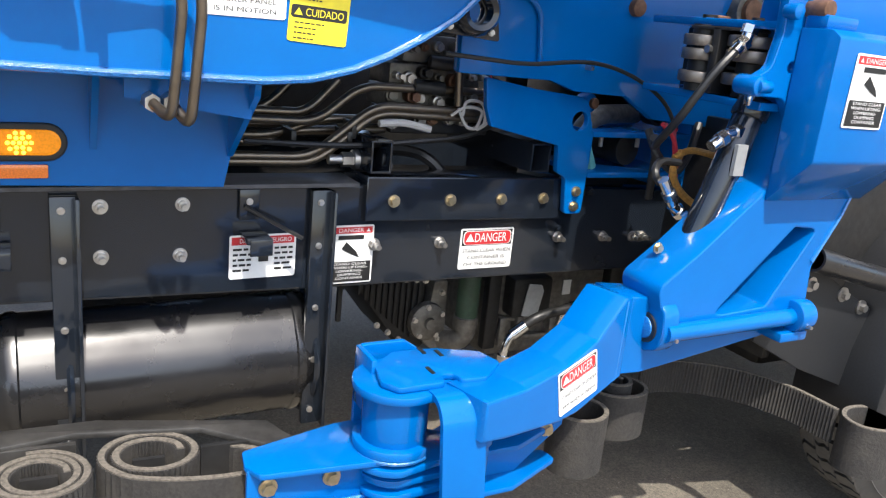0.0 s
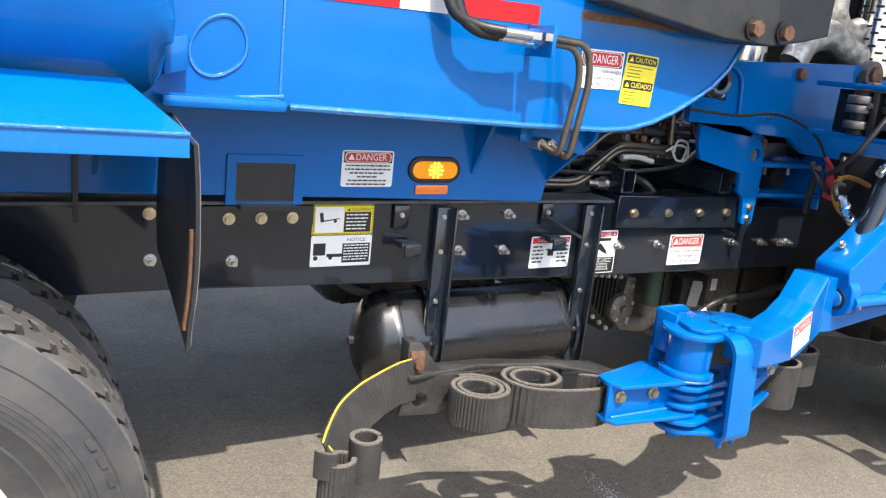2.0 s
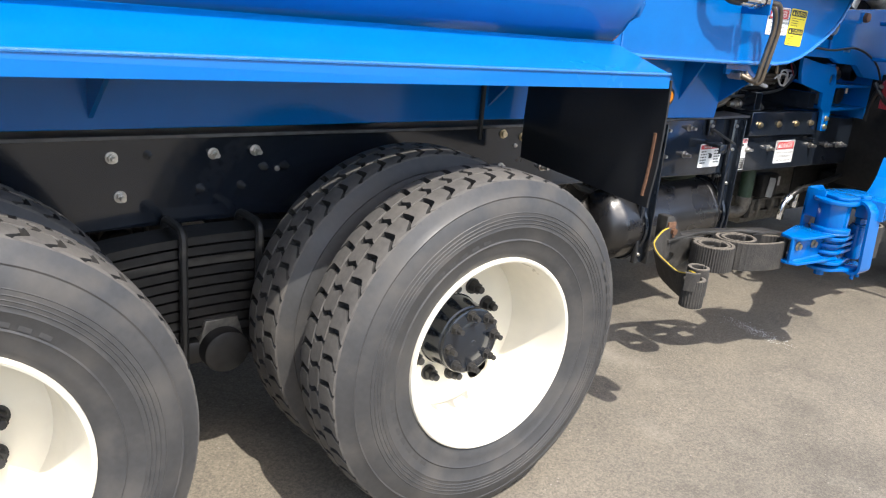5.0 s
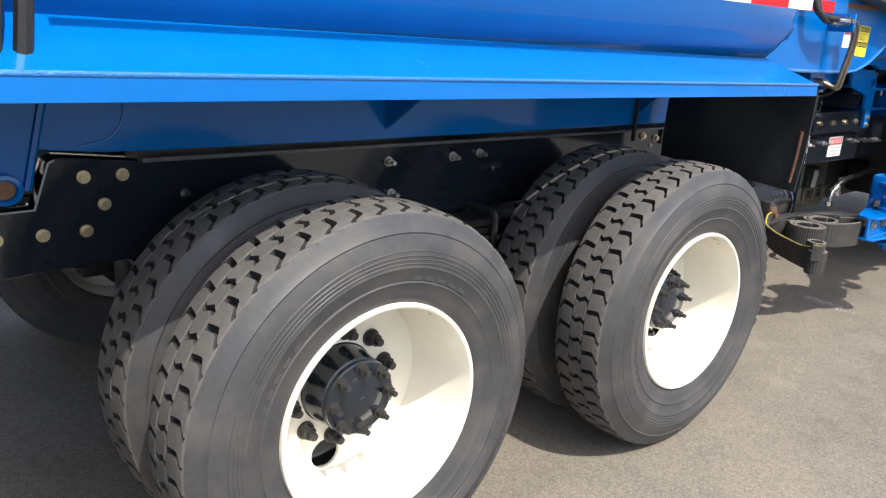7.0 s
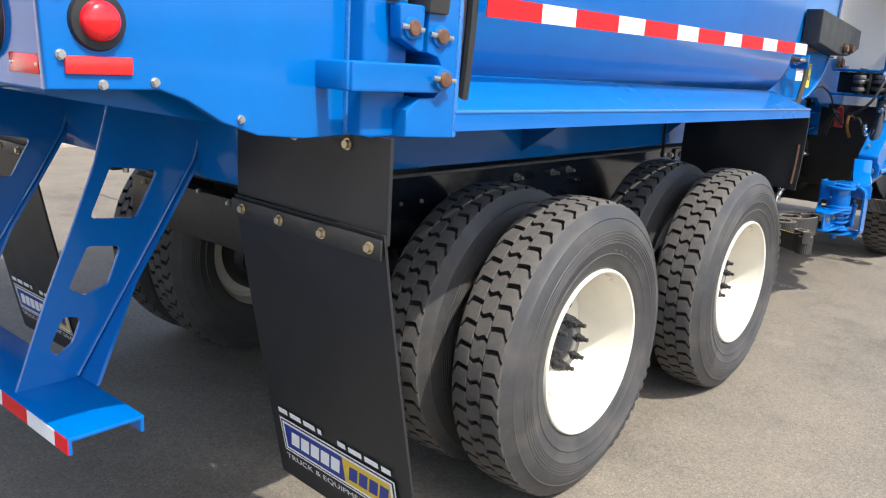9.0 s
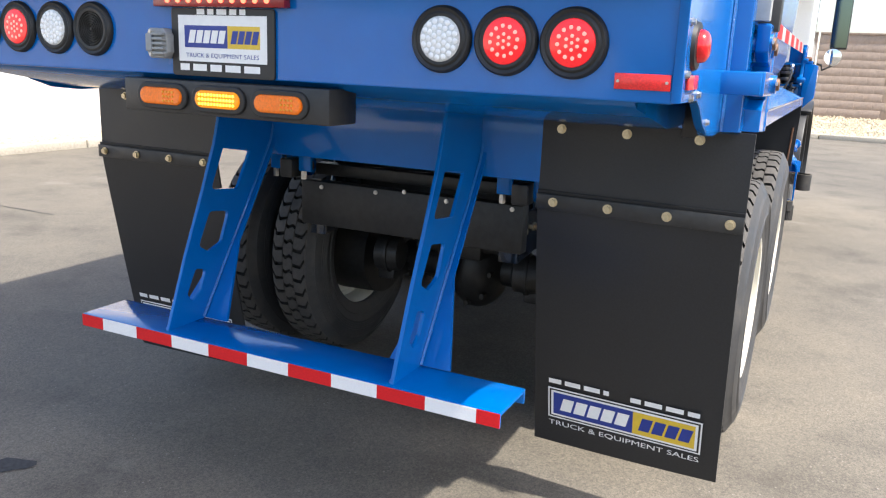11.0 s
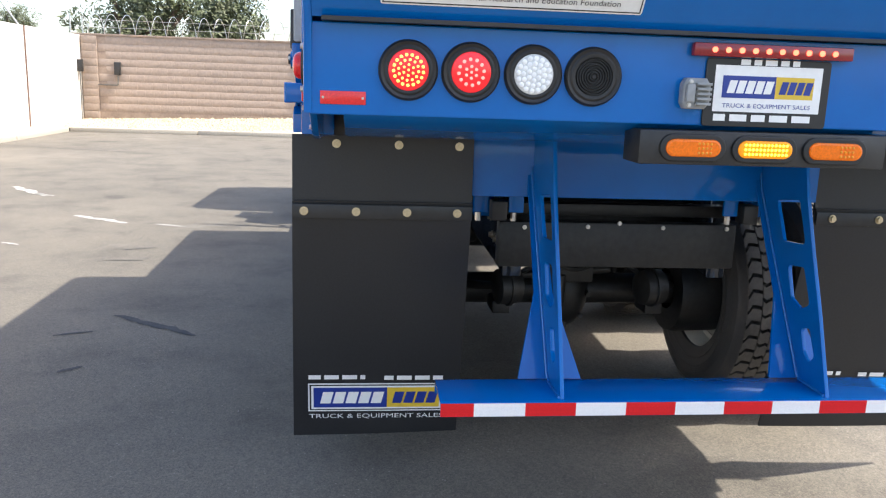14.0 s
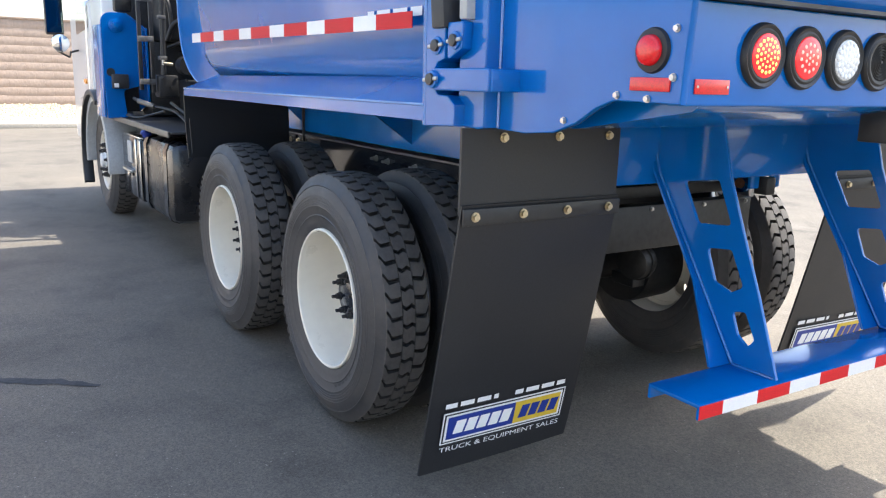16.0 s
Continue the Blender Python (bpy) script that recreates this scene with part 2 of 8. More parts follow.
def asphalt():
    m = mat("asphalt", (0.105, 0.098, 0.088), 0.85, spec=0.35)
    nt = m.node_tree
    b = nt.nodes["Principled BSDF"]
    co = nt.nodes.new("ShaderNodeTexCoord")

    def noise_node(scale, detail, rough=0.6):
        n = nt.nodes.new("ShaderNodeTexNoise")
        n.inputs["Scale"].default_value, n.inputs["Detail"].default_value, n.inputs["Roughness"].default_value = scale, detail, rough
        nt.links.new(co.outputs["Object"], n.inputs["Vector"])
        return n

    def ramp(src, stops):
        r = nt.nodes.new("ShaderNodeValToRGB")
        while len(r.color_ramp.elements) < len(stops):
            r.color_ramp.elements.new(0.5)
        for e, (p, c) in zip(r.color_ramp.elements, stops):
            e.position, e.color = p, (*c, 1)
        nt.links.new(src, r.inputs[0])
        return r.outputs[0]

    def mix(a, bb, fac, kind="MULTIPLY"):
        x = nt.nodes.new("ShaderNodeMix")
        x.data_type, x.blend_type = "RGBA", kind
        if isinstance(fac, float):
            x.inputs["Factor"].default_value = fac
        else:
            nt.links.new(fac, x.inputs["Factor"])
        nt.links.new(a, x.inputs["A"])
        if isinstance(bb, tuple):
            x.inputs["B"].default_value = (*bb, 1)
        else:
            nt.links.new(bb, x.inputs["B"])
        return x.outputs["Result"]

    broad = noise_node(0.22, 5)
    mid = noise_node(1.6, 7, 0.66)
    grit = noise_node(120, 4, 0.85)
    pebble = noise_node(38, 5, 0.8)
    base = ramp(broad.outputs["Fac"], [(0.3, (0.120, 0.112, 0.100)), (0.55, (0.155, 0.144, 0.127)), (0.75, (0.19, 0.175, 0.152))])
    base = mix(base, ramp(mid.outputs["Fac"], [(0.30, (0.55, 0.55, 0.56)), (0.48, (0.95, 0.95, 0.95)), (0.72, (1.18, 1.16, 1.12))]), 0.75)
    base = mix(base, ramp(grit.outputs["Fac"], [(0.34, (0.38, 0.38, 0.38)), (0.5, (1.0, 1.0, 1.0)), (0.66, (1.75, 1.72, 1.65))]), 0.62)
    base = mix(base, ramp(pebble.outputs["Fac"], [(0.36, (0.62, 0.62, 0.63)), (0.5, (1.0, 1.0, 1.0)), (0.64, (1.35, 1.33, 1.3))]), 0.25)
    vor = nt.nodes.new("ShaderNodeTexVoronoi")
    vor.inputs["Scale"].default_value = 42
    nt.links.new(co.outputs["Object"], vor.inputs["Vector"])
    speck = ramp(vor.outputs["Distance"], [(0.0, (1, 1, 1)), (0.10, (1, 1, 1)), (0.16, (0, 0, 0))])
    thin = noise_node(7, 3)
    keep = ramp(thin.outputs["Fac"], [(0.52, (0, 0, 0)), (0.60, (0.9, 0.9, 0.9))])
    base = mix(base, (0.30, 0.285, 0.26), mix(speck, keep, 1.0), "MIX")
    oil = noise_node(0.9, 3, 0.5)
    spots = ramp(oil.outputs["Fac"], [(0.24, (0.35, 0.35, 0.36)), (0.33, (1, 1, 1))])
    base = mix(base, spots, 0.8)
    tone = mix(base, (1.0, 0.955, 0.875), 1.0)
    base = tone
    # pale chalky scuffs
    chalk = noise_node(0.55, 8, 0.72)
    worn = ramp(chalk.outputs["Fac"], [(0.60, (0, 0, 0)), (0.78, (0.6, 0.6, 0.6))])
    base = mix(base, (0.33, 0.30, 0.25), worn, "MIX")
    nt.links.new(base, b.inputs["Base Color"])
    bp = nt.nodes.new("ShaderNodeBump")
    bp.inputs["Strength"].default_value, bp.inputs["Distance"].default_value = 0.45, 0.004
    nt.links.new(grit.outputs["Fac"], bp.inputs["Height"])
    bp2 = nt.nodes.new("ShaderNodeBump")
    bp2.inputs["Strength"].default_value, bp2.inputs["Distance"].default_value = 0.08, 0.03
    nt.links.new(mid.outputs["Fac"], bp2.inputs["Height"])
    nt.links.new(bp.outputs[0], bp2.inputs["Normal"])
    nt.links.new(bp2.outputs[0], b.inputs["Normal"])
    return m


def block_wall(name, c1, c2, joint):
    m = mat(name, c1, 0.9)
    nt = m.node_tree
    b = nt.nodes["Principled BSDF"]
    co = nt.nodes.new("ShaderNodeTexCoord")
    mp = nt.nodes.new("ShaderNodeMapping")
    mp.inputs["Rotation"].default_value = (radians(90), 0, 0)
    nt.links.new(co.outputs["Object"], mp.inputs["Vector"])
    br = nt.nodes.new("ShaderNodeTexBrick")
    br.inputs["Scale"].default_value = 1.0
    br.inputs["Brick Width"].default_value, br.inputs["Row Height"].default_value = 0.4, 0.2
    br.inputs["Mortar Size"].default_value, br.inputs["Mortar Smooth"].default_value = 0.006, 0.3
    br.inputs["Color1"].default_value, br.inputs["Color2"].default_value = (*c1, 1), (*c2, 1)
    br.inputs["Mortar"].default_value = (*joint, 1)
    nt.links.new(mp.outputs[0], br.inputs["Vector"])
    ns = nt.nodes.new("ShaderNodeTexNoise")
    ns.inputs["Scale"].default_value, ns.inputs["Detail"].default_value = 4.5, 9
    ns.inputs["Roughness"].default_value = 0.7
    nt.links.new(co.outputs["Object"], ns.inputs["Vector"])
    mx = nt.nodes.new("ShaderNodeMix")
    mx.data_type, mx.blend_type = "RGBA", "MULTIPLY"
    rp = nt.nodes.new("ShaderNodeValToRGB")
    rp.color_ramp.elements[0].position, rp.color_ramp.elements[1].position = 0.32, 0.68
    rp.color_ramp.elements[0].color, rp.color_ramp.elements[1].color = (0.6, 0.58, 0.56, 1), (1.25, 1.2, 1.15, 1)
    nt.links.new(ns.outputs["Fac"], rp.inputs[0])
    mx.inputs["Factor"].default_value = 0.7
    nt.links.new(br.outputs["Color"], mx.inputs["A"])
    nt.links.new(rp.outputs[0], mx.inputs["B"])
    nt.links.new(mx.outputs["Result"], b.inputs["Base Color"])
    bp = nt.nodes.new("ShaderNodeBump")
    bp.inputs["Strength"].default_value, bp.inputs["Distance"].default_value = 0.4, 0.02
    nt.links.new(ns.outputs["Fac"], bp.inputs["Height"])
    nt.links.new(bp.outputs[0], b.inputs["Normal"])
    return m


ASPHALT = asphalt()
TAN_WALL = block_wall("tan_split_block", (0.345, 0.268, 0.212), (0.305, 0.236, 0.186), (0.29, 0.222, 0.175))
PALE_WALL = block_wall("pale_painted_block", (0.78, 0.75, 0.70), (0.74, 0.71, 0.66), (0.66, 0.63, 0.58))
CONCRETE = mat("kerb_concrete", (0.40, 0.36, 0.29), 0.85, grain=0.15, grain_scale=30, patch=0.5, patch_scale=2, tint=(0.34, 0.30, 0.25), bump=0.3)
GRAVEL = mat("tan_gravel", (0.50, 0.42, 0.29), 0.9, grain=0.45, grain_scale=16, patch=0.5, patch_scale=5, tint=(0.34, 0.27, 0.19), bump=1.0, dist=0.05)
SPLIT = mat("tan_split_face", (0.325, 0.252, 0.200), 0.92, grain=0.10, grain_scale=14, patch=0.45, patch_scale=2.5, tint=(0.285, 0.218, 0.172), bump=0.6, dist=0.012, vary=True)
BARK = mat("bark", (0.12, 0.085, 0.06), 0.9, grain=0.3, grain_scale=20, bump=0.6, dist=0.02)
LEAF = mat("olive_leaf", (0.070, 0.085, 0.032), 0.6, grain=0.35, grain_scale=3, patch=0.5, patch_scale=0.7, tint=(0.13, 0.12, 0.05))

# ---- builders ----
RIGHT = Matrix(((1, 0, 0), (0, 0, -1), (0, 1, 0))).to_4x4()
REAR = Matrix(((0, 0, -1), (-1, 0, 0), (0, 1, 0))).to_4x4()
LEFT = Matrix(((-1, 0, 0), (0, 0, 1), (0, 1, 0))).to_4x4()
FRONT = Matrix(((0, 0, 1), (1, 0, 0), (0, 1, 0))).to_4x4()
UP = Matrix.Identity(4)


def at(x, y, z, turn=UP):
    return Matrix.Translation((x, y, z)) @ turn


def finish(me, material, angle=38):
    me.materials.clear()
    me.materials.append(material)
    me.polygons.foreach_set("use_smooth", [True] * len(me.polygons))
    me.set_sharp_from_angle(angle=radians(angle))
    return me


def part(name, bm, material, parent=None, label="", angle=38):
    if isinstance(bm, bmesh.types.BMesh):
        bmesh.ops.recalc_face_normals(bm, faces=bm.faces)
        me = bpy.data.meshes.new(name)
        bm.to_mesh(me)
        bm.free()
    else:
        me = bm
    finish(me, material, angle)
    ob = new(name, me)
    ob.parent = parent
    if label:
        ob["label"] = label
    return ob


def put(name, me, m, parent, label=""):
    """An object on a mesh that others share."""
    ob = new(name, me)
    ob.parent = parent
    ob.matrix_basis = m
    if label:
        ob["label"] = label
    return ob


def mesh_of(bm, name, material, angle=38):
    bmesh.ops.recalc_face_normals(bm, faces=bm.faces)
    me = bpy.data.meshes.new(name)
    bm.to_mesh(me)
    bm.free()
    return finish(me, material, angle)


def thing(name, label, category, group="", kind=""):
    return tagged(new(name), label, category, group, kind)


def box(bm, lo, hi, bev=0.0, m=UP, seg=2):
    lo, hi = Vector(lo), Vector(hi)
    made = bmesh.ops.create_cube(bm, size=1.0)["verts"]
    for v in made:
        v.co = m @ Vector([lo[i] + (v.co[i] + 0.5) * (hi[i] - lo[i]) for i in range(3)])
    if bev:
        edges = list({e for v in made for e in v.link_edges})
        bmesh.ops.bevel(bm, geom=edges, offset=bev, segments=seg, profile=0.5, affect="EDGES")
    return bm


def boxes(*args, bev=0.0):
    bm = bmesh.new()
    for lo, hi in args:
        box(bm, lo, hi, bev)
    return bm


def prism(bm, pts, t, m=UP, bev=0.0):
    """A flat outline, t thick along local z, centred on it."""
    low = [bm.verts.new(m @ Vector((x, y, -t / 2))) for x, y in pts]
    top = [bm.verts.new(m @ Vector((x, y, t / 2))) for x, y in pts]
    faces = [bm.faces.new(top), bm.faces.new(low[::-1])]
    n = len(pts)
    for i in range(n):
        faces.append(bm.faces.new((low[i], low[(i + 1) % n], top[(i + 1) % n], top[i])))
    if bev:
        bmesh.ops.recalc_face_normals(bm, faces=faces)
        edges = list({e for f in faces for e in f.edges if e.calc_face_angle(0) > 0.5})
        bmesh.ops.bevel(bm, geom=edges, offset=bev, segments=2, profile=0.5, affect="EDGES")
    return bm


def rounded(pts, r, n=5):
    """The outline with its corners rounded; r: one radius, or one a corner."""
    out, k = [], len(pts)
    for i, p in enumerate(pts):
        p, a, b = Vector(p), Vector(pts[i - 1]), Vector(pts[(i + 1) % k])
        rad = r[i] if isinstance(r, (list, tuple)) else r
        u, w = (a - p), (b - p)
        ang = u.angle(w)
        d = min(rad / max(math.tan(ang / 2), 1e-3), u.length * 0.48, w.length * 0.48)
        if rad <= 0 or d < 1e-5:
            out.append(tuple(p))
            continue
        s, e = p + u.normalized() * d, p + w.normalized() * d
        for j in range(n + 1):
            t = j / n
            q = s * (1 - t) ** 2 + p * 2 * t * (1 - t) + e * t * t
            out.append(tuple(q))
    return out


def plate(outlines, t, m=UP, bev=0.0):
    """A mesh from a flat outline with holes, t thick."""
    cu = bpy.data.curves.new("plate", "CURVE")
    cu.dimensions, cu.fill_mode, cu.extrude = "2D", "BOTH", max(t / 2 - bev, 0.0)
    cu.bevel_depth, cu.bevel_resolution, cu.offset = bev, 1, -bev
    for pts in outlines:
        sp = cu.splines.new("POLY")
        sp.points.add(len(pts) - 1)
        for p, q in zip(sp.points, pts):
            p.co = (q[0], q[1], 0, 1)
        sp.use_cyclic_u = True
    ob = bpy.data.objects.new("plate", cu)
    me = bpy.data.meshes.new_from_object(ob)
    bpy.data.objects.remove(ob)
    bpy.data.curves.remove(cu)
    me.transform(m)
    return me


def circle(x, y, r, n=24, a0=0.0):
    return [(x + r * math.cos(a0 + 2 * math.pi * i / n), y + r * math.sin(a0 + 2 * math.pi * i / n)) for i in range(n)]


def oval(x, y, w, h, n=10):
    """A stadium w long and h high."""
    r, d = h / 2, (w - h) / 2
    return [(x + d + r * math.cos(a), y + r * math.sin(a)) for a in [math.pi * (i / n - 0.5) for i in range(n + 1)]] + \
           [(x - d + r * math.cos(a), y + r * math.sin(a)) for a in [math.pi * (i / n + 0.5) for i in range(n + 1)]]


def rod(bm, a, b, r, n=16, r2=None, bev=0.0):
    a, b = Vector(a), Vector(b)
    q = (b - a).to_track_quat("Z", "Y").to_matrix().to_4x4()
    m = Matrix.Translation((a + b) / 2) @ q
    made = bmesh.ops.create_cone(bm, cap_ends=True, segments=n, radius1=r, radius2=r if r2 is None else r2, depth=(b - a).length, matrix=m)["verts"]
    if bev:
        faces = {f for v in made for f in v.link_faces if len(f.verts) > 4}
        bmesh.ops.bevel(bm, geom=list({e for f in faces for e in f.edges}), offset=bev, segments=2, profile=0.5, affect="EDGES")
    return bm


def ball(bm, c, r, squash=(1, 1, 1), u=16, v=10):
    bmesh.ops.create_uvsphere(bm, u_segments=u, v_segments=v, radius=r, matrix=Matrix.Translation(c) @ Matrix.Diagonal((*squash, 1)))
    return bm


def revolve(bm, profile, m=UP, n=64, closed=False):
    """Profile of (radius, height) turned about local z."""
    rings = []
    for r, h in profile:
        rings.append([bm.verts.new(m @ Vector((r * math.cos(2 * math.pi * i / n), r * math.sin(2 * math.pi * i / n), h))) for i in range(n)]
                     if r > 1e-5 else [bm.verts.new(m @ Vector((0, 0, h)))])
    pairs = list(zip(rings, rings[1:] + ([rings[0]] if closed else [])))
    for a, b in pairs if closed else pairs[:len(rings) - 1]:
        for i in range(n):
            j = (i + 1) % n
            f = [a[i % len(a)], a[j % len(a)], b[j % len(b)], b[i % len(b)]]
            f = list(dict.fromkeys(f))
            if len(f) > 2:
                bm.faces.new(f)
    return bm


def bend(pts, r, n=6):
    """An open polyline with its corners rounded."""
    pts = [Vector(p) for p in pts]
    out = [pts[0]]
    for a, p, b in zip(pts, pts[1:], pts[2:]):
        u, w = a - p, b - p
        d = min(r, u.length * 0.48, w.length * 0.48)
        s, e = p + u.normalized() * d, p + w.normalized() * d
        for j in range(n + 1):
            t = j / n
            out.append(s * (1 - t) ** 2 + p * 2 * t * (1 - t) + e * t * t)
    return out + [pts[-1]]


def smooth(pts, n=8):
    """A soft curve through the points."""
    p = [Vector(q) for q in pts]
    p = [2 * p[0] - p[1]] + p + [2 * p[-1] - p[-2]]
    out = []
    for a, b, c, d in zip(p, p[1:], p[2:], p[3:]):
        for j in range(n):
            t = j / n
            out.append(0.5 * ((2 * b) + (c - a) * t + (2 * a - 5 * b + 4 * c - d) * t * t + (3 * b - a - 3 * c + d) * t ** 3))
    return out + [p[-2]]


def tube(bm, pts, r, n=10):
    pts = [Vector(p) for p in pts]
    clean = [pts[0]]
    for p in pts[1:]:
        if (p - clean[-1]).length > 1e-4:
            clean.append(p)
    pts = clean
    rings, nrm = [], None
    for i, p in enumerate(pts):
        t = (pts[min(i + 1, len(pts) - 1)] - pts[max(i - 1, 0)]).normalized()
        if nrm is None:
            nrm = t.orthogonal().normalized()
        nrm = (nrm - t * nrm.dot(t)).normalized()
        bi = t.cross(nrm)
        rings.append([bm.verts.new(p + (nrm * math.cos(2 * math.pi * k / n) + bi * math.sin(2 * math.pi * k / n)) * r) for k in range(n)])
    for a, b in zip(rings, rings[1:]):
        for k in range(n):
            bm.faces.new((a[k], a[(k + 1) % n], b[(k + 1) % n], b[k]))
    bm.faces.new(rings[0][::-1])
    bm.faces.new(rings[-1])
    return bm


def band(bm, pts, z0, z1, t, ribs=0.0):
    """A strap on edge, t thick, along points of the plan, from z0 to z1 high."""
    pts = [Vector(p).to_2d() for p in pts]
    rows = []
    for i, p in enumerate(pts):
        d = (pts[min(i + 1, len(pts) - 1)] - pts[max(i - 1, 0)]).normalized()
        nr = Vector((-d.y, d.x))
        k = ribs * 2.2 if ribs and i % 2 else 0.0
        a, b = p + nr * (t / 2 + k), p - nr * (t / 2 + k)
        rows.append([bm.verts.new((a.x, a.y, z0)), bm.verts.new((a.x, a.y, z1)), bm.verts.new((b.x, b.y, z1)), bm.verts.new((b.x, b.y, z0))])
    for a, b in zip(rows, rows[1:]):
        for k in range(4):
            bm.faces.new((a[k], a[(k + 1) % 4], b[(k + 1) % 4], b[k]))
    bm.faces.new(rows[0][::-1])
    bm.faces.new(rows[-1])
    return bm


def letters(text, w, h, align="CENTER"):
    """Flat letters that fill w by h, about the origin (LEFT: from it)."""
    cu = bpy.data.curves.new("text", "FONT")
    cu.body, cu.align_x, cu.extrude, cu.resolution_u = text, "LEFT", 0.0, 3
    ob = bpy.data.objects.new("text", cu)
    me = bpy.data.meshes.new_from_object(ob)
    bpy.data.objects.remove(ob)
    bpy.data.curves.remove(cu)
    co = np.empty(len(me.vertices) * 3)
    me.vertices.foreach_get("co", co)
    co = co.reshape(-1, 3)
    lo, hi = co.min(0), co.max(0)
    co[:, 0] = (co[:, 0] - lo[0]) / (hi[0] - lo[0]) * w - (w / 2 if align == "CENTER" else 0)
    co[:, 1] = (co[:, 1] - lo[1]) / (hi[1] - lo[1]) * h - h / 2
    me.vertices.foreach_set("co", co.ravel())
    return me


def sheet(bm, x0, y0, x1, y1, z=0.0, lean=0.0):
    bm.faces.new([bm.verts.new(p) for p in ((x0, y0, z), (x1, y0, z), (x1 + lean, y1, z), (x0 + lean, y1, z))])
    return bm


def bar_row(bm, x, y, w, h, seed, z=0.0):
    """Unreadable small print: short bars in a row."""
    rnd = random.Random(seed)
    end = x + w
    while x < end - h:
        d = min(end - x, h * rnd.uniform(1.2, 4.0))
        sheet(bm, x, y - h / 2, x + d, y + h / 2, z)
        x += d + h * 0.7
    return bm


def decal(name, parent, m, w, h, base, label, layers, r=0.006):
    """A thin label in the plane of m. layers: (name, material, list of pieces); a piece is a rectangle, text or small print."""
    ob = part(name, plate([rounded([(-w / 2, -h / 2), (w / 2, -h / 2), (w / 2, h / 2), (-w / 2, h / 2)], r, 3)], 0.0016, m), base, parent, label)
    for i, (nm, material, pieces) in enumerate(layers):
        bm, z = bmesh.new(), 0.0012 + 0.0005 * i
        for p in pieces:
            if p[0] == "box":
                sheet(bm, *p[1:5], z)
            elif p[0] == "print":
                bar_row(bm, p[1], p[2], p[3], p[4], p[5], z)
            elif p[0] == "poly":
                bm.faces.new([bm.verts.new((x, y, z)) for x, y in p[1]])
            else:
                me = letters(p[1], p[4], p[5])
                me.transform(Matrix.Translation((p[2], p[3], z)))
                bm.from_mesh(me)
        bmesh.ops.transform(bm, matrix=m, verts=bm.verts)
        me = bpy.data.meshes.new(nm)
        bm.to_mesh(me)
        bm.free()
        q = part(nm, me, material, ob)
        if len(pieces) > 1:
            q["kind"] = "stuff"
    return ob

# ---- the yard ----
bm = bmesh.new()
sheet(bm, -400, -400, 400, 400, 0.03)
tagged(part("ground", bm, ASPHALT), "worn grey asphalt yard with oil spots and pale scuffs", "asphalt", kind="structure")

kerb = tagged(new("kerb"), "low pale concrete kerb along the gravel strip", "kerb", kind="structure")
bm = bmesh.new()
box(bm, (0, -1.49, 0), (0.16, 1.49, 0.14), 0.02)
kerb_mesh = mesh_of(bm, "kerb_stone", CONCRETE)
for i in range(16):
    put("kerb_stone", kerb_mesh, at(16.65, 6.4 - i * 3.0, 0), kerb)
bm = bmesh.new()
box(bm, (-1.49, 0, 0), (1.49, 0.16, 0.14), 0.02)
kerb_side = mesh_of(bm, "kerb_stone", CONCRETE)
for i in range(14):
    put("kerb_stone", kerb_side, at(15.15 - i * 3.0, 7.9, 0), kerb)

NORTH, WEST, WALL_TOP = 19.6, 8.5, 2.43


def bank(y):
    """Height of the gravel at the foot of the far wall."""
    return 0.19 + min(0.22, max(0.0, (8.2 - y) * 0.033))


bm = bmesh.new()
random.seed(4)
cols, rws = 8, 60
grid = [[bm.verts.new((16.81 + i * 0.355, -46 + j * 0.915, 0.12 + (bank(-46 + j * 0.915) - 0.12) * i / cols + random.uniform(-0.02, 0.02))) for i in range(cols + 1)] for j in range(rws + 1)]
for j in range(rws):
    for i in range(cols):
        bm.faces.new((grid[j][i], grid[j][i + 1], grid[j + 1][i + 1], grid[j + 1][i]))
side = [[bm.verts.new((16.75 - i * 1.5, 8.06 + j * 0.25, 0.12 + 0.03 * j + random.uniform(-0.015, 0.015))) for j in range(3)] for i in range(32)]
for i in range(31):
    for j in range(2):
        bm.faces.new((side[i][j], side[i][j + 1], side[i + 1][j + 1], side[i + 1][j]))
tagged(part("gravel_bed", bm, GRAVEL), "tan gravel bed sloping up to the wall", "gravel", kind="structure")
verts, faces = [], []
rnd = random.Random(5)
for i in range(5200):
    u, y = rnd.random(), rnd.uniform(-4, 8.3)
    c = Vector((16.9 + u * 2.6, y, 0.125 + (bank(y) - 0.12) * u))
    r = rnd.uniform(0.015, 0.05)
    k = len(verts)
    for d in ((1, 0, 0), (0, 1, 0), (-1, 0, 0), (0, -1, 0), (0.1, 0.1, 0.8)):
        verts.append(c + Vector(d) * r * rnd.uniform(0.7, 1.3))
    faces += [(k, k + 1, k + 4), (k + 1, k + 2, k + 4), (k + 2, k + 3, k + 4), (k + 3, k, k + 4)]
me = bpy.data.meshes.new("gravel_stones")
me.from_pydata(verts, [], faces)
tagged(part("gravel_stones", me, GRAVEL, angle=10), "scattered tan gravel stones", "gravel", kind="stuff")

wall_north = tagged(part("wall_north", boxes(((NORTH, -46, 0.0), (NORTH + 0.2, WEST + 0.2, WALL_TOP))), TAN_WALL), "tan split-face concrete block yard wall", "wall", kind="structure")
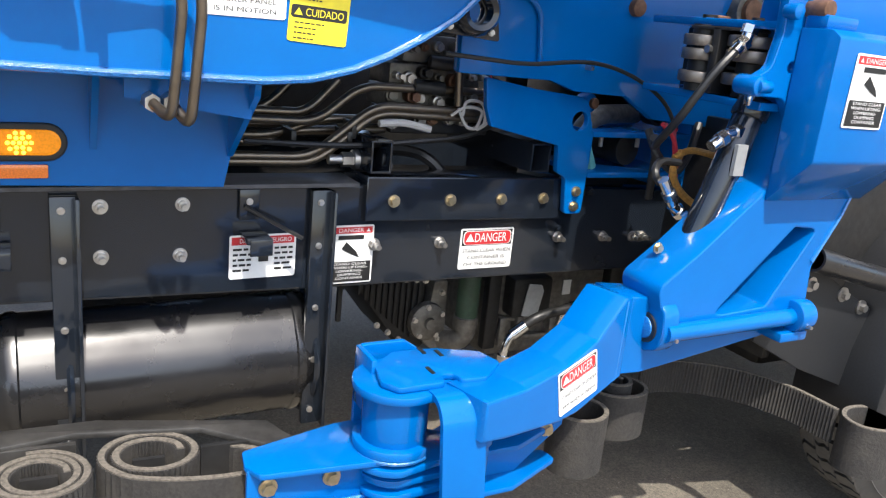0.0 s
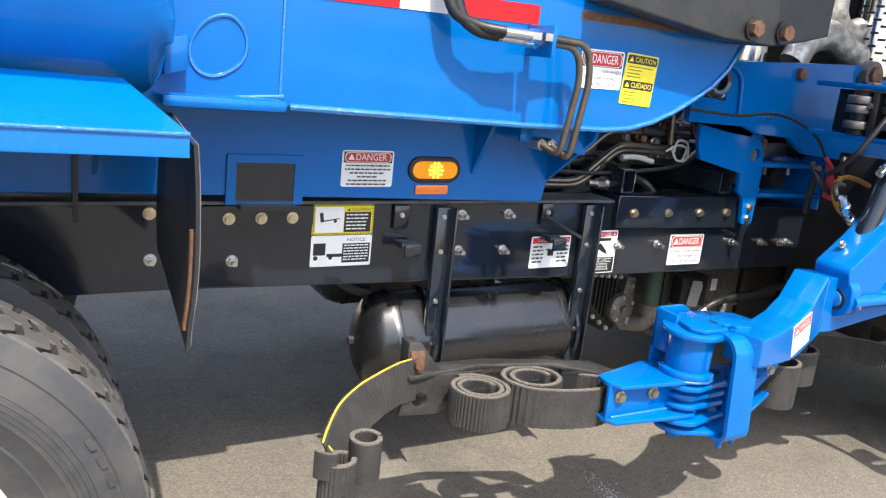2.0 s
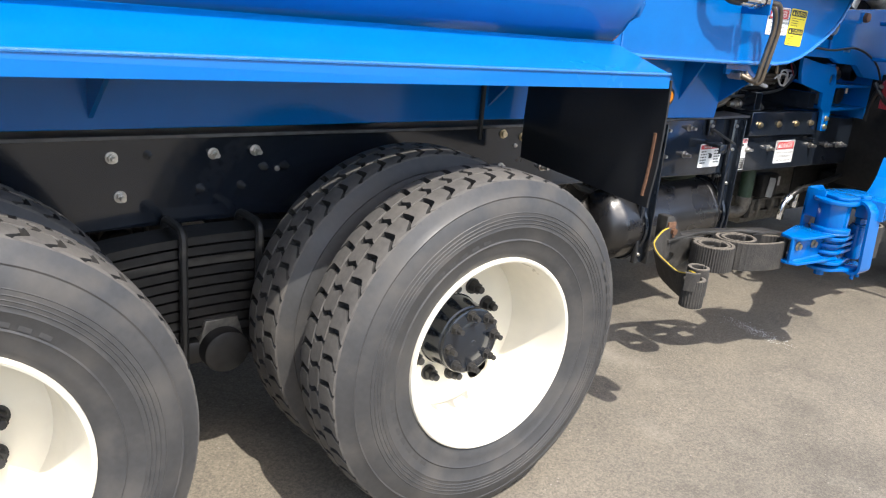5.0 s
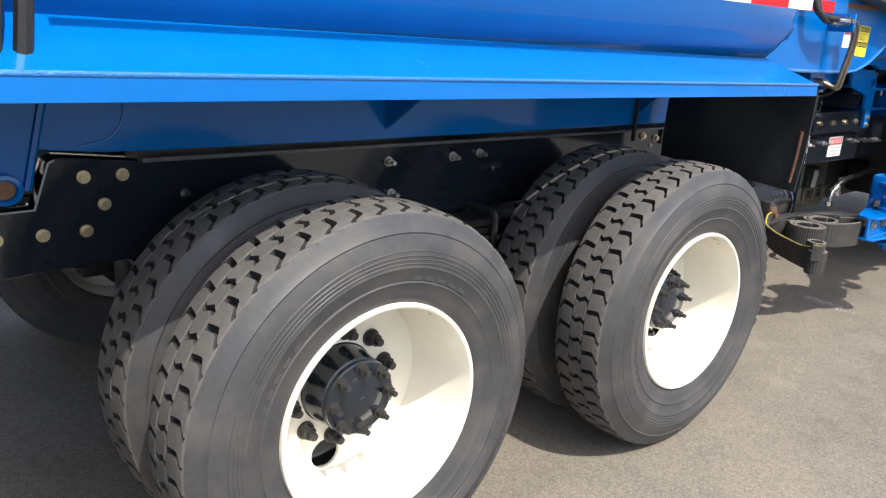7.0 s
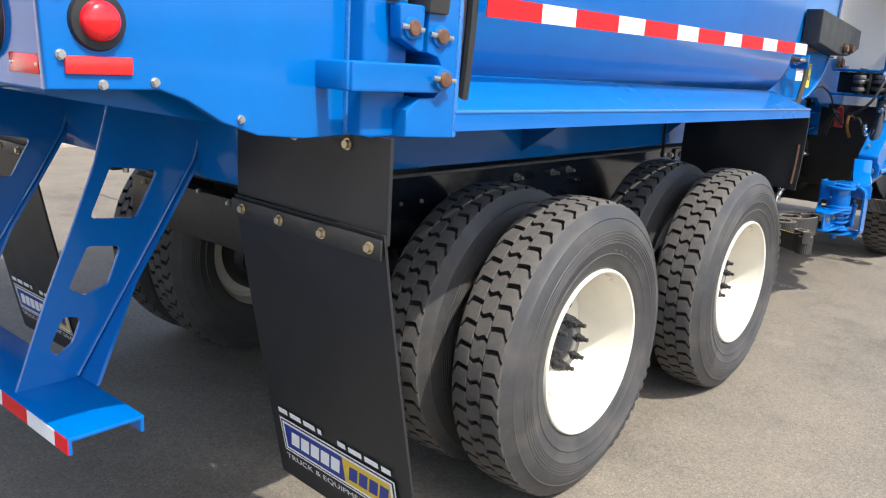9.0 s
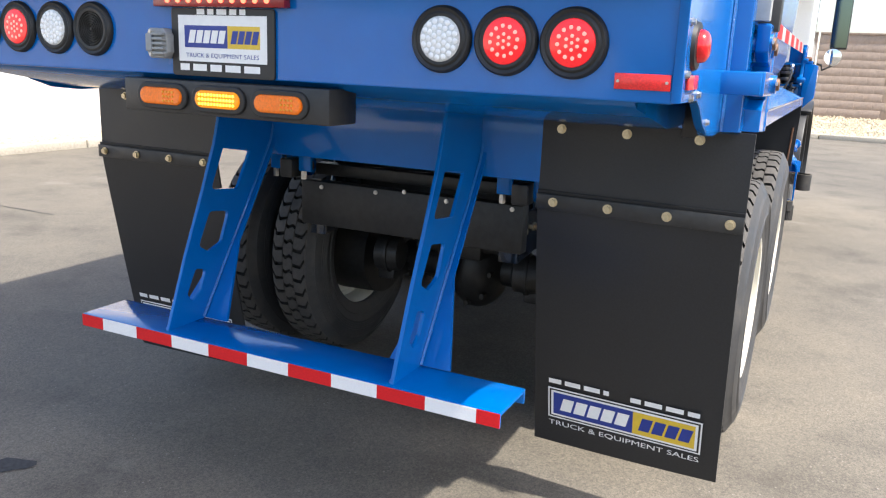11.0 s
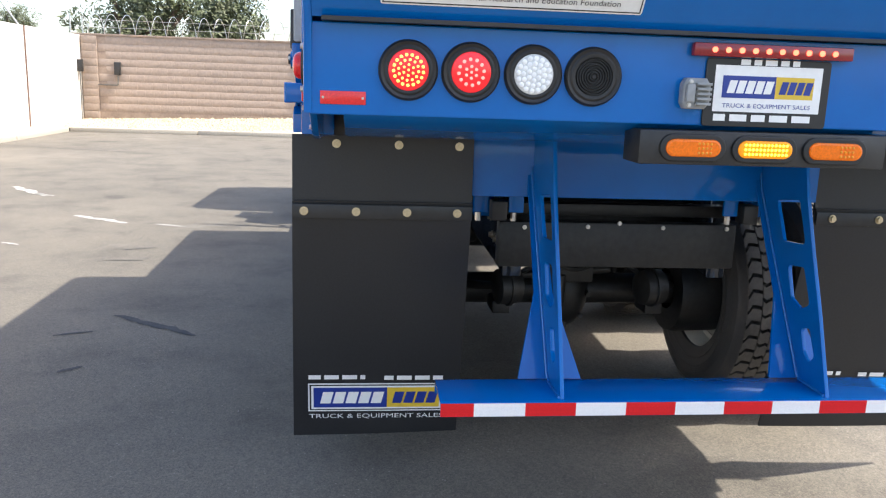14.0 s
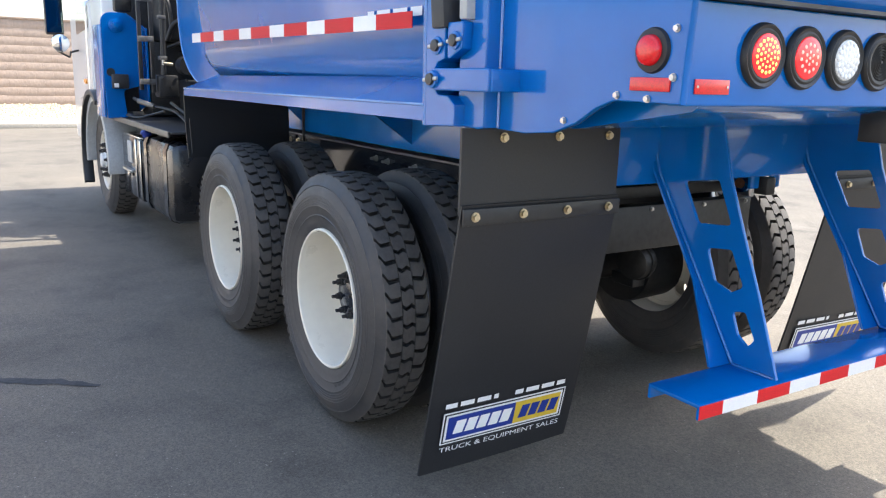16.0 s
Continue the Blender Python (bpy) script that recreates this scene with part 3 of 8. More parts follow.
# single split-face blocks along the stretch that the camera sees
bm = bmesh.new()
box(bm, (-0.012, -0.1992, 0.0008), (0.06, 0.1992, 0.1992), 0.002, seg=1)
rnd = random.Random(14)
for v in bm.verts:
    if v.co.x < 0:
        v.co.x += rnd.uniform(-0.003, 0.003)
block = mesh_of(bm, "block", SPLIT, 60)
for k in range(2, 12):
    for j in range(26):
        y = 8.05 - (j + 0.5) * 0.4 - (0.2 if k % 2 else 0.0)
        put("block", block, at(NORTH + 0.008 + 0.002 * ((j * 7 + k * 3) % 5) / 4, y, 0.02 + k * 0.2), wall_north)
bm = bmesh.new()
for k in range(12):
    box(bm, (-0.075, -0.20, 0.02 + k * 0.2), (0.2, 0.20, 0.212 + k * 0.2), 0.008)
box(bm, (-0.06, -0.19, 0), (0.2, 0.19, 2.42), 0.004)
pil = mesh_of(bm, "wall_pilaster", SPLIT)
for y in (8.27, 2.3, -3.7, -9.7, -15.7):
    put("wall_pilaster", pil, at(NORTH, y, 0), wall_north)
part("wall_cap", boxes(((NORTH - 0.03, -46, WALL_TOP), (NORTH + 0.23, WEST + 0.2, WALL_TOP + 0.05)), bev=0.01), TAN_WALL, wall_north)
wall_west = tagged(part("wall_west", boxes(((-40, WEST, 0.0), (NORTH, WEST + 0.2, WALL_TOP))), PALE_WALL), "pale sunlit block wall with thin rusty joints", "wall", kind="structure")
for x in (3.4, 7.6, 11.8, 15.9):
    part("wall_joint", boxes(((x - 0.035, WEST - 0.012, 0.1), (x + 0.035, WEST, WALL_TOP))), RUST, wall_west, "rust-brown vertical control joint")

# razor wire on the far wall
razor = thing("razor_wire", "looped steel razor wire on posts along the wall top", "razor wire")
bm = bmesh.new()
turn = [(NORTH + 0.1 + 0.24 * math.sin(a), WEST - a * 0.065, WALL_TOP + 0.30 + 0.27 * math.cos(a)) for a in [i * 0.35 for i in range(340)]]
tube(bm, turn, 0.009, 4)
part("wire_coil", bm, STEEL, razor)
for x, y in ((NORTH + 0.1, 8.45), (NORTH + 0.1, 2.3), (NORTH - 0.4, WEST + 0.1), (15.9, WEST + 0.1), (11.8, WEST + 0.1)):
    bm = bmesh.new()
    rod(bm, (x, y, WALL_TOP), (x, y + (0.35 if x < 19 else 0.0), WALL_TOP + 0.5), 0.02, 8)
    part("wire_post", bm, STEEL, razor)
for z in (0.22, 0.42):
    part("strand", rod(bmesh.new(), (NORTH + 0.1, WEST, WALL_TOP + z), (NORTH + 0.1, 1.2, WALL_TOP + z), 0.006, 5), STEEL, razor)

# two small dark boxes joined by a conduit on the walls
for i, (x, y, z0, z1) in enumerate(((NORTH - 0.05, 7.54, 1.40, 1.74), (19.3, WEST - 0.05, 1.46, 1.78))):
    wb = thing("wall_box", "small dark electrical box on the block wall", "electrical box", "boxes on the wall")
    part("cover", boxes(((x - 0.07, y - 0.08, z0), (x + 0.07, y + 0.08, z1)), bev=0.01), DULL, wb)
    part("conduit", tube(bmesh.new(), bend([(x, y, z0), (x, y, 1.12), (x, WEST - 0.02, 1.14)], 0.06) if i == 0 else [(x, y, z0), (x, y, 0.15)], 0.018, 8), CAST, wb)


def tree(name, x, y, z0, height, spread, seed, label):
    rnd = random.Random(seed)
    t = thing(name, label, "tree")
    bm = bmesh.new()
    tube(bm, [(x, y, z0), (x + 0.1, y - 0.05, z0 + height * 0.25), (x, y + 0.1, z0 + height * 0.45)], 0.22, 10)
    tips = []
    for k in range(9):
        a = k * 2.4
        e = Vector((x + spread * 0.55 * math.cos(a), y + spread * 0.55 * math.sin(a), z0 + height * rnd.uniform(0.55, 0.85)))
        s = Vector((x, y, z0 + height * rnd.uniform(0.3, 0.45)))
        tube(bm, smooth([s, (s + e) / 2 + Vector((0, 0, 0.2)), e], 4), 0.07, 6)
        tips.append(e)
    part("trunk", bm, BARK, t)
    verts, faces = [], []
    clumps = [Vector((x, y, z0 + height * 0.6)) + Vector((rnd.gauss(0, 1) * spread * 0.42, rnd.gauss(0, 1) * spread * 0.42, rnd.gauss(0, 1) * height * 0.15)) for _ in range(70)] + tips
    for c in clumps:
        cr = rnd.uniform(0.35, 0.75)
        for _ in range(130):
            d = Vector((rnd.gauss(0, 1), rnd.gauss(0, 1), rnd.gauss(0, 0.8))).normalized() * cr * rnd.random() ** 0.4
            p = c + d
            s = rnd.uniform(0.05, 0.11)
            u = Vector((rnd.gauss(0, 1), rnd.gauss(0, 1), rnd.gauss(0, 1))).normalized()
            w = u.orthogonal().normalized()
            k = len(verts)
            verts += [p - u * s, p + w * s * 0.45, p + u * s, p - w * s * 0.45]
            faces.append((k, k + 1, k + 2, k + 3))
    me = bpy.data.meshes.new("crown")
    me.from_pydata(verts, [], faces)
    part("crown", me, LEAF, t)


tree("tree", 24.5, 7.9, 0.0, 5.0, 2.3, 3, "broad olive-green tree behind the block wall")
tree("tree", 27.5, 5.9, 0.0, 5.2, 1.5, 8, "olive-green tree behind the block wall")
for x, y, h, seed in ((61.0, 26.5, 6.6, 11), (58.0, 32.6, 7.4, 12), (59.5, 31.0, 6.4, 13)):
    tree("tree", x, y, 0.0, h, 1.35, seed, "far-off olive-green tree beyond the pale wall")

# tar streaks, chalk scuffs and short cracks on the asphalt
def ground_mark(name, x, y, length, width, heading, seed, material, label):
    rnd = random.Random(seed)
    c, d = math.cos(radians(heading)), math.sin(radians(heading))
    k = max(6, int(length / 0.05))
    up, low = [], []
    for i in range(k + 1):
        u = length * (i / k - 0.5)
        w = width / 2 * math.sin(math.pi * min(0.97, max(0.03, i / k))) ** 0.35
        for lst, sgn in ((up, 1), (low, -1)):
            v = sgn * w * rnd.uniform(0.55, 1.15) + 0.12 * width * math.sin(i * 0.9)
            lst.append((x + c * u - d * v, y + d * u + c * v))
    b2 = bmesh.new()
    rows = [(b2.verts.new((p[0], p[1], 0.033)), b2.verts.new((q[0], q[1], 0.033))) for p, q in zip(up, low)]
    for p, q in zip(rows, rows[1:]):
        b2.faces.new((p[0], p[1], q[1], q[0]))
    tagged(part(name, b2, material), label, name.replace("_", " "), kind="structure")


ground_mark("tar_streak", 1.02, 2.12, 0.66, 0.075, -125, 1, TAR, "short dark tar streak on the asphalt")
ground_mark("tar_streak", 0.86, 2.51, 0.20, 0.03, -67, 2, TAR, "small dark stain on the asphalt")
ground_mark("tar_streak", 0.30, 2.34, 0.12, 0.04, -46, 3, TAR, "small dark stain on the asphalt")
ground_mark("oil_spot", -1.60, 1.00, 0.20, 0.10, -44, 4, TAR, "dark oil spot on the asphalt")
for k, (x, y, ln, w, hd) in enumerate(((6.36, 4.86, 0.95, 0.13, -139), (4.50, 3.48, 0.72, 0.10, -122), (3.27, 3.82, 0.18, 0.04, -114), (4.22, 2.75, 0.32, 0.05, -108), (6.1, 4.6, 0.35, 0.05, -120))):
    ground_mark("chalk_scuff", x, y, ln, w, hd, 20 + k, CHALK, "pale chalky scuff on the asphalt")

# sprinkle of pale chalk crumbs beside the arm
rnd = random.Random(31)
b2 = bmesh.new()
for k in range(420):
    u, v = rnd.gauss(0, 0.085), rnd.gauss(0, 0.026)
    x, y, r = 3.43 + v + 0.10 * u, -0.74 + u - 0.05 * v, rnd.uniform(0.0008, 0.0032)
    b2.faces.new([b2.verts.new((x + r * math.cos(a + k) * rnd.uniform(0.6, 1.2), y + r * math.sin(a + k) * rnd.uniform(0.6, 1.2), 0.0335)) for a in (0, 1.5, 3.0, 4.5)])
tagged(part("chalk_crumbs", b2, L_WHITE), "sprinkle of pale chalk crumbs on the asphalt", "chalk crumbs", kind="stuff")
for k, (x, y, ln, hd) in enumerate(((2.69, 2.76, 0.30, -87), (3.12, 2.76, 0.28, -67), (12.05, 6.37, 2.9, -108), (8.2, 3.45, 0.7, -95), (6.46, -2.04, 0.6, -106), (1.29, 4.76, 0.8, -90))):
    ground_mark("asphalt_crack", x, y, ln, 0.022 if ln < 2 else 0.05, hd, 40 + k, TAR, "thin dark crack in the asphalt")

# ---- the truck ----
NATIVE = {"eye_plate", "lift_arm", "gripper_arm", "hydraulic_ram", "valve_block", "gearbox", "drive_shaft", "arm_label", "square_cross_tube", "front_guard", "fuel_tank", "battery_box", "deck_plate", "side_tower", "side_ladder", "upright_pipe", "side_hose", "rear_machinery", "control_lever", "hopper_ledge"}   # drawn at their true measures
truck = thing("garbage_truck", "blue side-loading refuse truck with white cab and black frame", "truck")


def both(fn):
    for s in (-1, 1):
        fn(s)


# shared small hardware
bm = bmesh.new()
rod(bm, (0, 0, 0), (0, 0, 0.004), 0.019, 18)
rod(bm, (0, 0, 0.004), (0, 0, 0.016), 0.0135, 6)
BOLT = mesh_of(bm, "bolt", BRASS)
bm = bmesh.new()
rod(bm, (0, 0, 0), (0, 0, 0.004), 0.019, 18)
rod(bm, (0, 0, 0.004), (0, 0, 0.02), 0.0145, 6)
rod(bm, (0, 0, 0.02), (0, 0, 0.042), 0.0085, 10)
STUD = mesh_of(bm, "bolt", STEEL)
bm = bmesh.new()
rod(bm, (0, 0, 0), (0, 0, 0.004), 0.019, 18)
rod(bm, (0, 0, 0.004), (0, 0, 0.02), 0.0145, 6)
rod(bm, (0, 0, 0.02), (0, 0, 0.035), 0.0085, 10)
DARK_STUD = mesh_of(bm, "bolt", BLACK)
bm = bmesh.new()
rod(bm, (0, 0, 0), (0, 0, 0.003), 0.0095, 12)
rod(bm, (0, 0, 0.003), (0, 0, 0.009), 0.0075, 6)
SMALL = mesh_of(bm, "bolt", STEEL)


def bolts(me, parent, spots, turn, size=0.88):
    for i, (x, y, z) in enumerate(spots):
        put("bolt", me, at(x, y, z, turn) @ pose(0, 0, 0, 0, 0, (x * 977 + z * 431) % 60) @ Matrix.Scale(size, 4), parent)


# frame rails
Y = 0.54


def rail(s):
    m = at(0, s * (Y - 0.045), 0, RIGHT)
    pts = [(-0.70, 0.94), (-0.70, 0.76), (-0.55, 0.775), (1.9, 0.775), (3.2, 0.74), (5.6, 0.72), (5.6, 0.955), (3.3, 1.005), (1.5, 1.018), (-0.35, 1.046), (-0.53, 1.066), (-0.552, 1.055), (-0.585, 0.943)]
    ob = part("frame_rail", plate([pts], 0.09, m, 0.006), BLACK, truck, "gloss black chassis rail with bolts")
    turn, yy = (RIGHT, -Y) if s < 0 else (LEFT, Y)
    part("rail_top_flange", plate([[(-0.345, 1.044), (1.5, 1.018), (3.3, 1.006), (3.3, 1.016), (1.5, 1.028), (-0.345, 1.055)]], 0.15, at(0, s * 0.487, 0, RIGHT), 0.0015), FLANGE, ob, "pale grey top edge of the rail")
    bolts(BOLT, ob, [(x, yy, z) for x, z in ((-0.478, 1.013), (-0.387, 1.012), (-0.433, 0.939), (-0.478, 0.873), (-0.57, 0.873), (-0.663, 0.872))], turn)
    bolts(STUD, ob, [(x, yy, z) for x, z in ((0.827, 0.985), (0.702, 0.983), (0.453, 0.876), (0.435, 0.985), (1.84, 0.862), (2.045, 0.85), (2.72, 0.97), (2.9, 0.97), (2.72, 0.855), (2.895, 0.85), (3.36, 0.848), (3.548, 0.845), (3.95, 0.845), (4.13, 0.84), (4.25, 0.835), (4.29, 0.835))], turn)
    bolts(DARK_STUD, ob, [(x, yy, z) for x, z in ((0.53, 0.985), (0.67, 0.88), (0.79, 0.88), (-0.22, 0.945), (0.86, 0.93), (0.93, 0.93), (3.93, 0.88), (4.05, 0.98))], turn)
    bolts(SMALL, ob, [(x, yy, z) for x, z in ((-0.129, 0.944), (-0.232, 0.945), (0.02, 0.95), (0.9, 0.925), (0.94, 0.925), (1.9, 0.94), (3.62, 0.93))], turn)
    bolts(BOLT, ob, [(x, yy, z) for x, z in ((1.836, 0.986), (1.93, 0.972))], turn)
    part("rail_patch_plate", plate([rounded([(1.96, 0.945), (2.26, 0.945), (2.26, 1.008), (1.96, 1.008)], 0.008)], 0.012, at(0, s * (Y + 0.004), 0, RIGHT), 0.002), BLACK, ob)
    bolts(BOLT, ob, [(x, s * (Y + 0.01), 0.972) for x in (2.03, 2.115, 2.2)], turn)


both(rail)

# raised step of the subframe in front of the hopper
step = part("subframe_step", plate([[(3.32, 0.915), (3.93, 0.905), (3.93, 1.025), (3.32, 1.032)]], 0.20, at(0, -0.46, 0, RIGHT), 0.004), BLACK, truck)
bolts(BOLT, step, [(x, -0.56, 0.968) for x in (3.395, 3.555, 3.71, 3.855)], RIGHT)
for x0, x1, z0, z1 in ((3.50, 3.558, 1.056, 1.14), (3.985, 4.05, 1.06, 1.141)):
    b2 = plate([[(x0, z0), (x1, z0), (x1, z1), (x0, z1)], [(x0 + 0.006, z0 + 0.006), (x1 - 0.006, z0 + 0.006), (x1 - 0.006, z1 - 0.006), (x0 + 0.006, z1 - 0.006)]], 0.50, at(0, -0.20, 0, RIGHT), 0.0015)
    part("square_cross_tube", b2, BLACK, step, "black square tube across the frame")

# body sill
def sill(s):
    turn = RIGHT
    m = at(0, s * 0.555, 0, turn)
    ob = part("body_sill", plate([[(-0.90, 1.14), (-0.55, 1.092), (-0.44, 1.082), (0.1, 1.074), (0.85, 1.066), (1.75, 1.052), (2.40, 1.037), (2.974, 1.022), (3.02, 1.245), (3.02, 1.30), (-0.90, 1.30)]], 0.07, m, 0.004), BLUE, truck)
    if s < 0:
        fr = rounded([(2.005, 1.022), (2.205, 1.022), (2.205, 1.15), (2.005, 1.15)], [0, 0, 0.01, 0.01])
        part("pocket_frame", plate([fr, [(2.03, 1.03), (2.18, 1.03), (2.18, 1.128), (2.03, 1.128)]], 0.012, at(0, -0.592, 0, RIGHT), 0.002), BLUE, ob)
        part("pocket_cover", plate([[(2.03, 1.03), (2.18, 1.03), (2.18, 1.128), (2.03, 1.128)]], 0.006, at(0, -0.591, 0, RIGHT)), BLACK, ob)
        part("pocket_lip", boxes(((2.035, -0.63, 1.015), (2.18, -0.58, 1.027))), BLACK, ob)
        for x, d in ((2.705, 0.13), (1.68, 0.22), (0.375, 0.3)):
            part("gusset", prism(bmesh.new(), [(0, 1.285), (d, 1.285), (d * 0.75, 1.27), (0, 1.10)], 0.012, at(x, -0.588, 0, REAR @ pose(0, 0, 0))), BLUE, ob)
    else:
        for x, d in ((1.68, 0.22), (0.375, 0.3)):
            part("gusset", prism(bmesh.new(), [(0, 1.285), (-d, 1.285), (-d * 0.75, 1.27), (0, 1.10)], 0.012, at(x, 0.588, 0, REAR)), BLUE, ob)
    # V-shaped rear hanger with its pivot eye
    yv = s * 0.598
    hg = part("pivot_hanger", plate([rounded([(-0.80, 1.29), (-0.705, 1.02), (-0.657, 0.975), (-0.610, 1.02), (-0.555, 1.29)], [0, 0.03, 0.05, 0.03, 0])], 0.014, at(0, yv, 0, RIGHT), 0.002), BLUE, ob)
    for x0, x1 in ((-0.80, -0.70), (-0.555, -0.612)):
        part("hanger_rib", tube(bmesh.new(), [(x0, yv + s * 0.01, 1.288), (x1, yv + s * 0.01, 1.01)], 0.009, 6), BLUE, hg)
    turn = RIGHT if s < 0 else LEFT
    part("pivot_eye", revolve(bmesh.new(), [(0.022, -0.03), (0.022, 0.03), (0.026, 0.034), (0.035, 0.032), (0.037, 0.02), (0.037, -0.03)], at(-0.657, yv, 1.017, turn), 28), BLUE, hg)
    part("pivot_pin", rod(bmesh.new(), (-0.657, yv - s * 0.03, 1.017), (-0.657, yv + s * 0.024, 1.017), 0.022, 20), RUST, hg)
    part("sill_bend", tube(bmesh.new(), smooth([(-0.415, s * 0.591, 1.29), (-0.40, s * 0.591, 1.18), (-0.43, s * 0.591, 1.12), (-0.50, s * 0.591, 1.10)], 6), 0.003, 6), BLUE, ob)
    return ob


sill(-1)
sill(1)

# packer body: long rounded box
prof = [(0.0, 1.28), (0.60, 1.28), (1.00, 1.35), (1.05, 1.375), (1.085, 1.41), (1.108, 1.45), (1.125, 1.49), (1.135, 1.53), (1.15, 1.75), (1.165, 2.1), (1.165, 2.6), (1.13, 3.0), (1.02, 3.25), (0.8, 3.36), (0.0, 3.40)]
ring = prof + [(-y, z) for y, z in prof[-2:0:-1]]
bm = bmesh.new()
prism(bm, [(y, z) for y, z in ring], 2.52, at(0.50, 0, 0, FRONT))
edges = [e for e in bm.edges if abs(e.verts[0].co.x - 1.76) < 0.01 and abs(e.verts[1].co.x - 1.76) < 0.01]
bmesh.ops.bevel(bm, geom=edges, offset=0.05, segments=3, profile=0.5, affect="EDGES")
body = part("packer_body", bm, BLUE, truck, "glossy blue steel packer body")


def fender(s):
    bm = bmesh.new()
    a = [(-0.80, 1.085, 1.412), (-0.80, 1.245, 1.333), (-0.80, 1.248, 1.290)]
    b = [(1.675, 1.085, 1.380), (1.765, 1.236, 1.304), (1.765, 1.239, 1.262)]
    for p0, p1, q0, q1 in ((a[0], a[1], b[0], b[1]), (a[1], a[2], b[1], b[2])):
        v = [Vector(p) for p in (p0, q0, q1, p1)]
        o = Vector((0, -0.006, 0)) if p0 is a[1] else Vector((0, 0, -0.006))
        vs = [bm.verts.new((p.x, p.y * s, p.z)) for p in v] + [bm.verts.new(((p + o).x, (p + o).y * s, (p + o).z)) for p in v]
        for f in ((0, 1, 2, 3), (7, 6, 5, 4), (0, 4, 5, 1), (1, 5, 6, 2), (2, 6, 7, 3), (3, 7, 4, 0)):
            bm.faces.new([vs[i] for i in f])
    part("wheel_fender", bm, BLUE, truck, "sloping blue sheet-steel fender")
    part("fender_edge_fold", tube(bmesh.new(), [(-0.80, s * 1.246, 1.3325), (1.765, s * 1.237, 1.3035)], 0.0045, 8), BLUE_WELD, truck)


both(fender)


# inner splash guards ahead of the wheels
def guard(s):
    """A rubber sheet, bowed forward at its outer lower corner."""
    m = Matrix.Translation((1.772, s * 1.22, 0)) @ Matrix.Rotation(s * 0.110, 4, "Z") @ Matrix.Translation((0, -s * 1.22, 0)) @ at(0, 0, 0, REAR)

    def bowed(gap, t, shrink=0.0):
        b2, nu, nv = bmesh.new(), 10, 12
        sheets = []
        for d in (gap, gap + t):
            rows = []
            for j in range(nv + 1):
                v = j / nv
                row = []
                for i in range(nu + 1):
                    u = i / nu
                    y = 0.622 + shrink + (0.615 - 2 * shrink) * u - 0.012 * v * u
                    z = 1.285 - (0.365 + 0.022 * u - shrink) * v
                    x = 0.016 * math.sin(math.pi * min(1.0, v * 1.12)) * u ** 2 + 0.003 * math.sin(7 * v + 2 * u)
                    row.append(b2.verts.new(m @ Vector((-s * y, z, -(x + d)))))
                rows.append(row)
            sheets.append(rows)
        for rows in sheets:
            for j in range(nv):
                for i in range(nu):
                    b2.faces.new((rows[j][i], rows[j][i + 1], rows[j + 1][i + 1], rows[j + 1][i]))
        ring = [(0, i) for i in range(nu)] + [(j, nu) for j in range(nv)] + [(nv, i) for i in range(nu, 0, -1)] + [(j, 0) for j in range(nv, 0, -1)]
        p, q = sheets
        for (j0, i0), (j1, i1) in zip(ring, ring[1:] + ring[:1]):
            b2.faces.new((p[j0][i0], p[j1][i1], q[j1][i1], q[j0][i0]))
        return b2

    ob = part("splash_guard", bowed(0.0, 0.008), FLAP, truck, "bowed black rubber splash guard")
    # thin sheet over the guard's front, much paler than its back
    part("guard_front_face", bowed(0.0095, 0.002, 0.006), PALE_RUBBER, ob, "pale grey front of the guard")
    edge = []
    for j in range(13):
        v = 0.42 + 0.50 * j / 12
        edge.append(m @ Vector((-s * (0.622 + 0.592 - 0.012 * v), 1.285 - 0.386 * v, -(0.016 * math.sin(math.pi * min(1.0, v * 1.12)) * 0.92 + 0.003 * math.sin(7 * v + 1.9) - 0.003))))
    part("guard_strap", boxes(((1.63, min(s * 0.60, s * 0.612), 0.99), (1.642, max(s * 0.60, s * 0.612), 1.285))), DULL, ob)
    part("guard_edge_strip", tube(bmesh.new(), edge, 0.0055, 6), RUST if s < 0 else DULL, ob, "rusty edge strip")


both(guard)

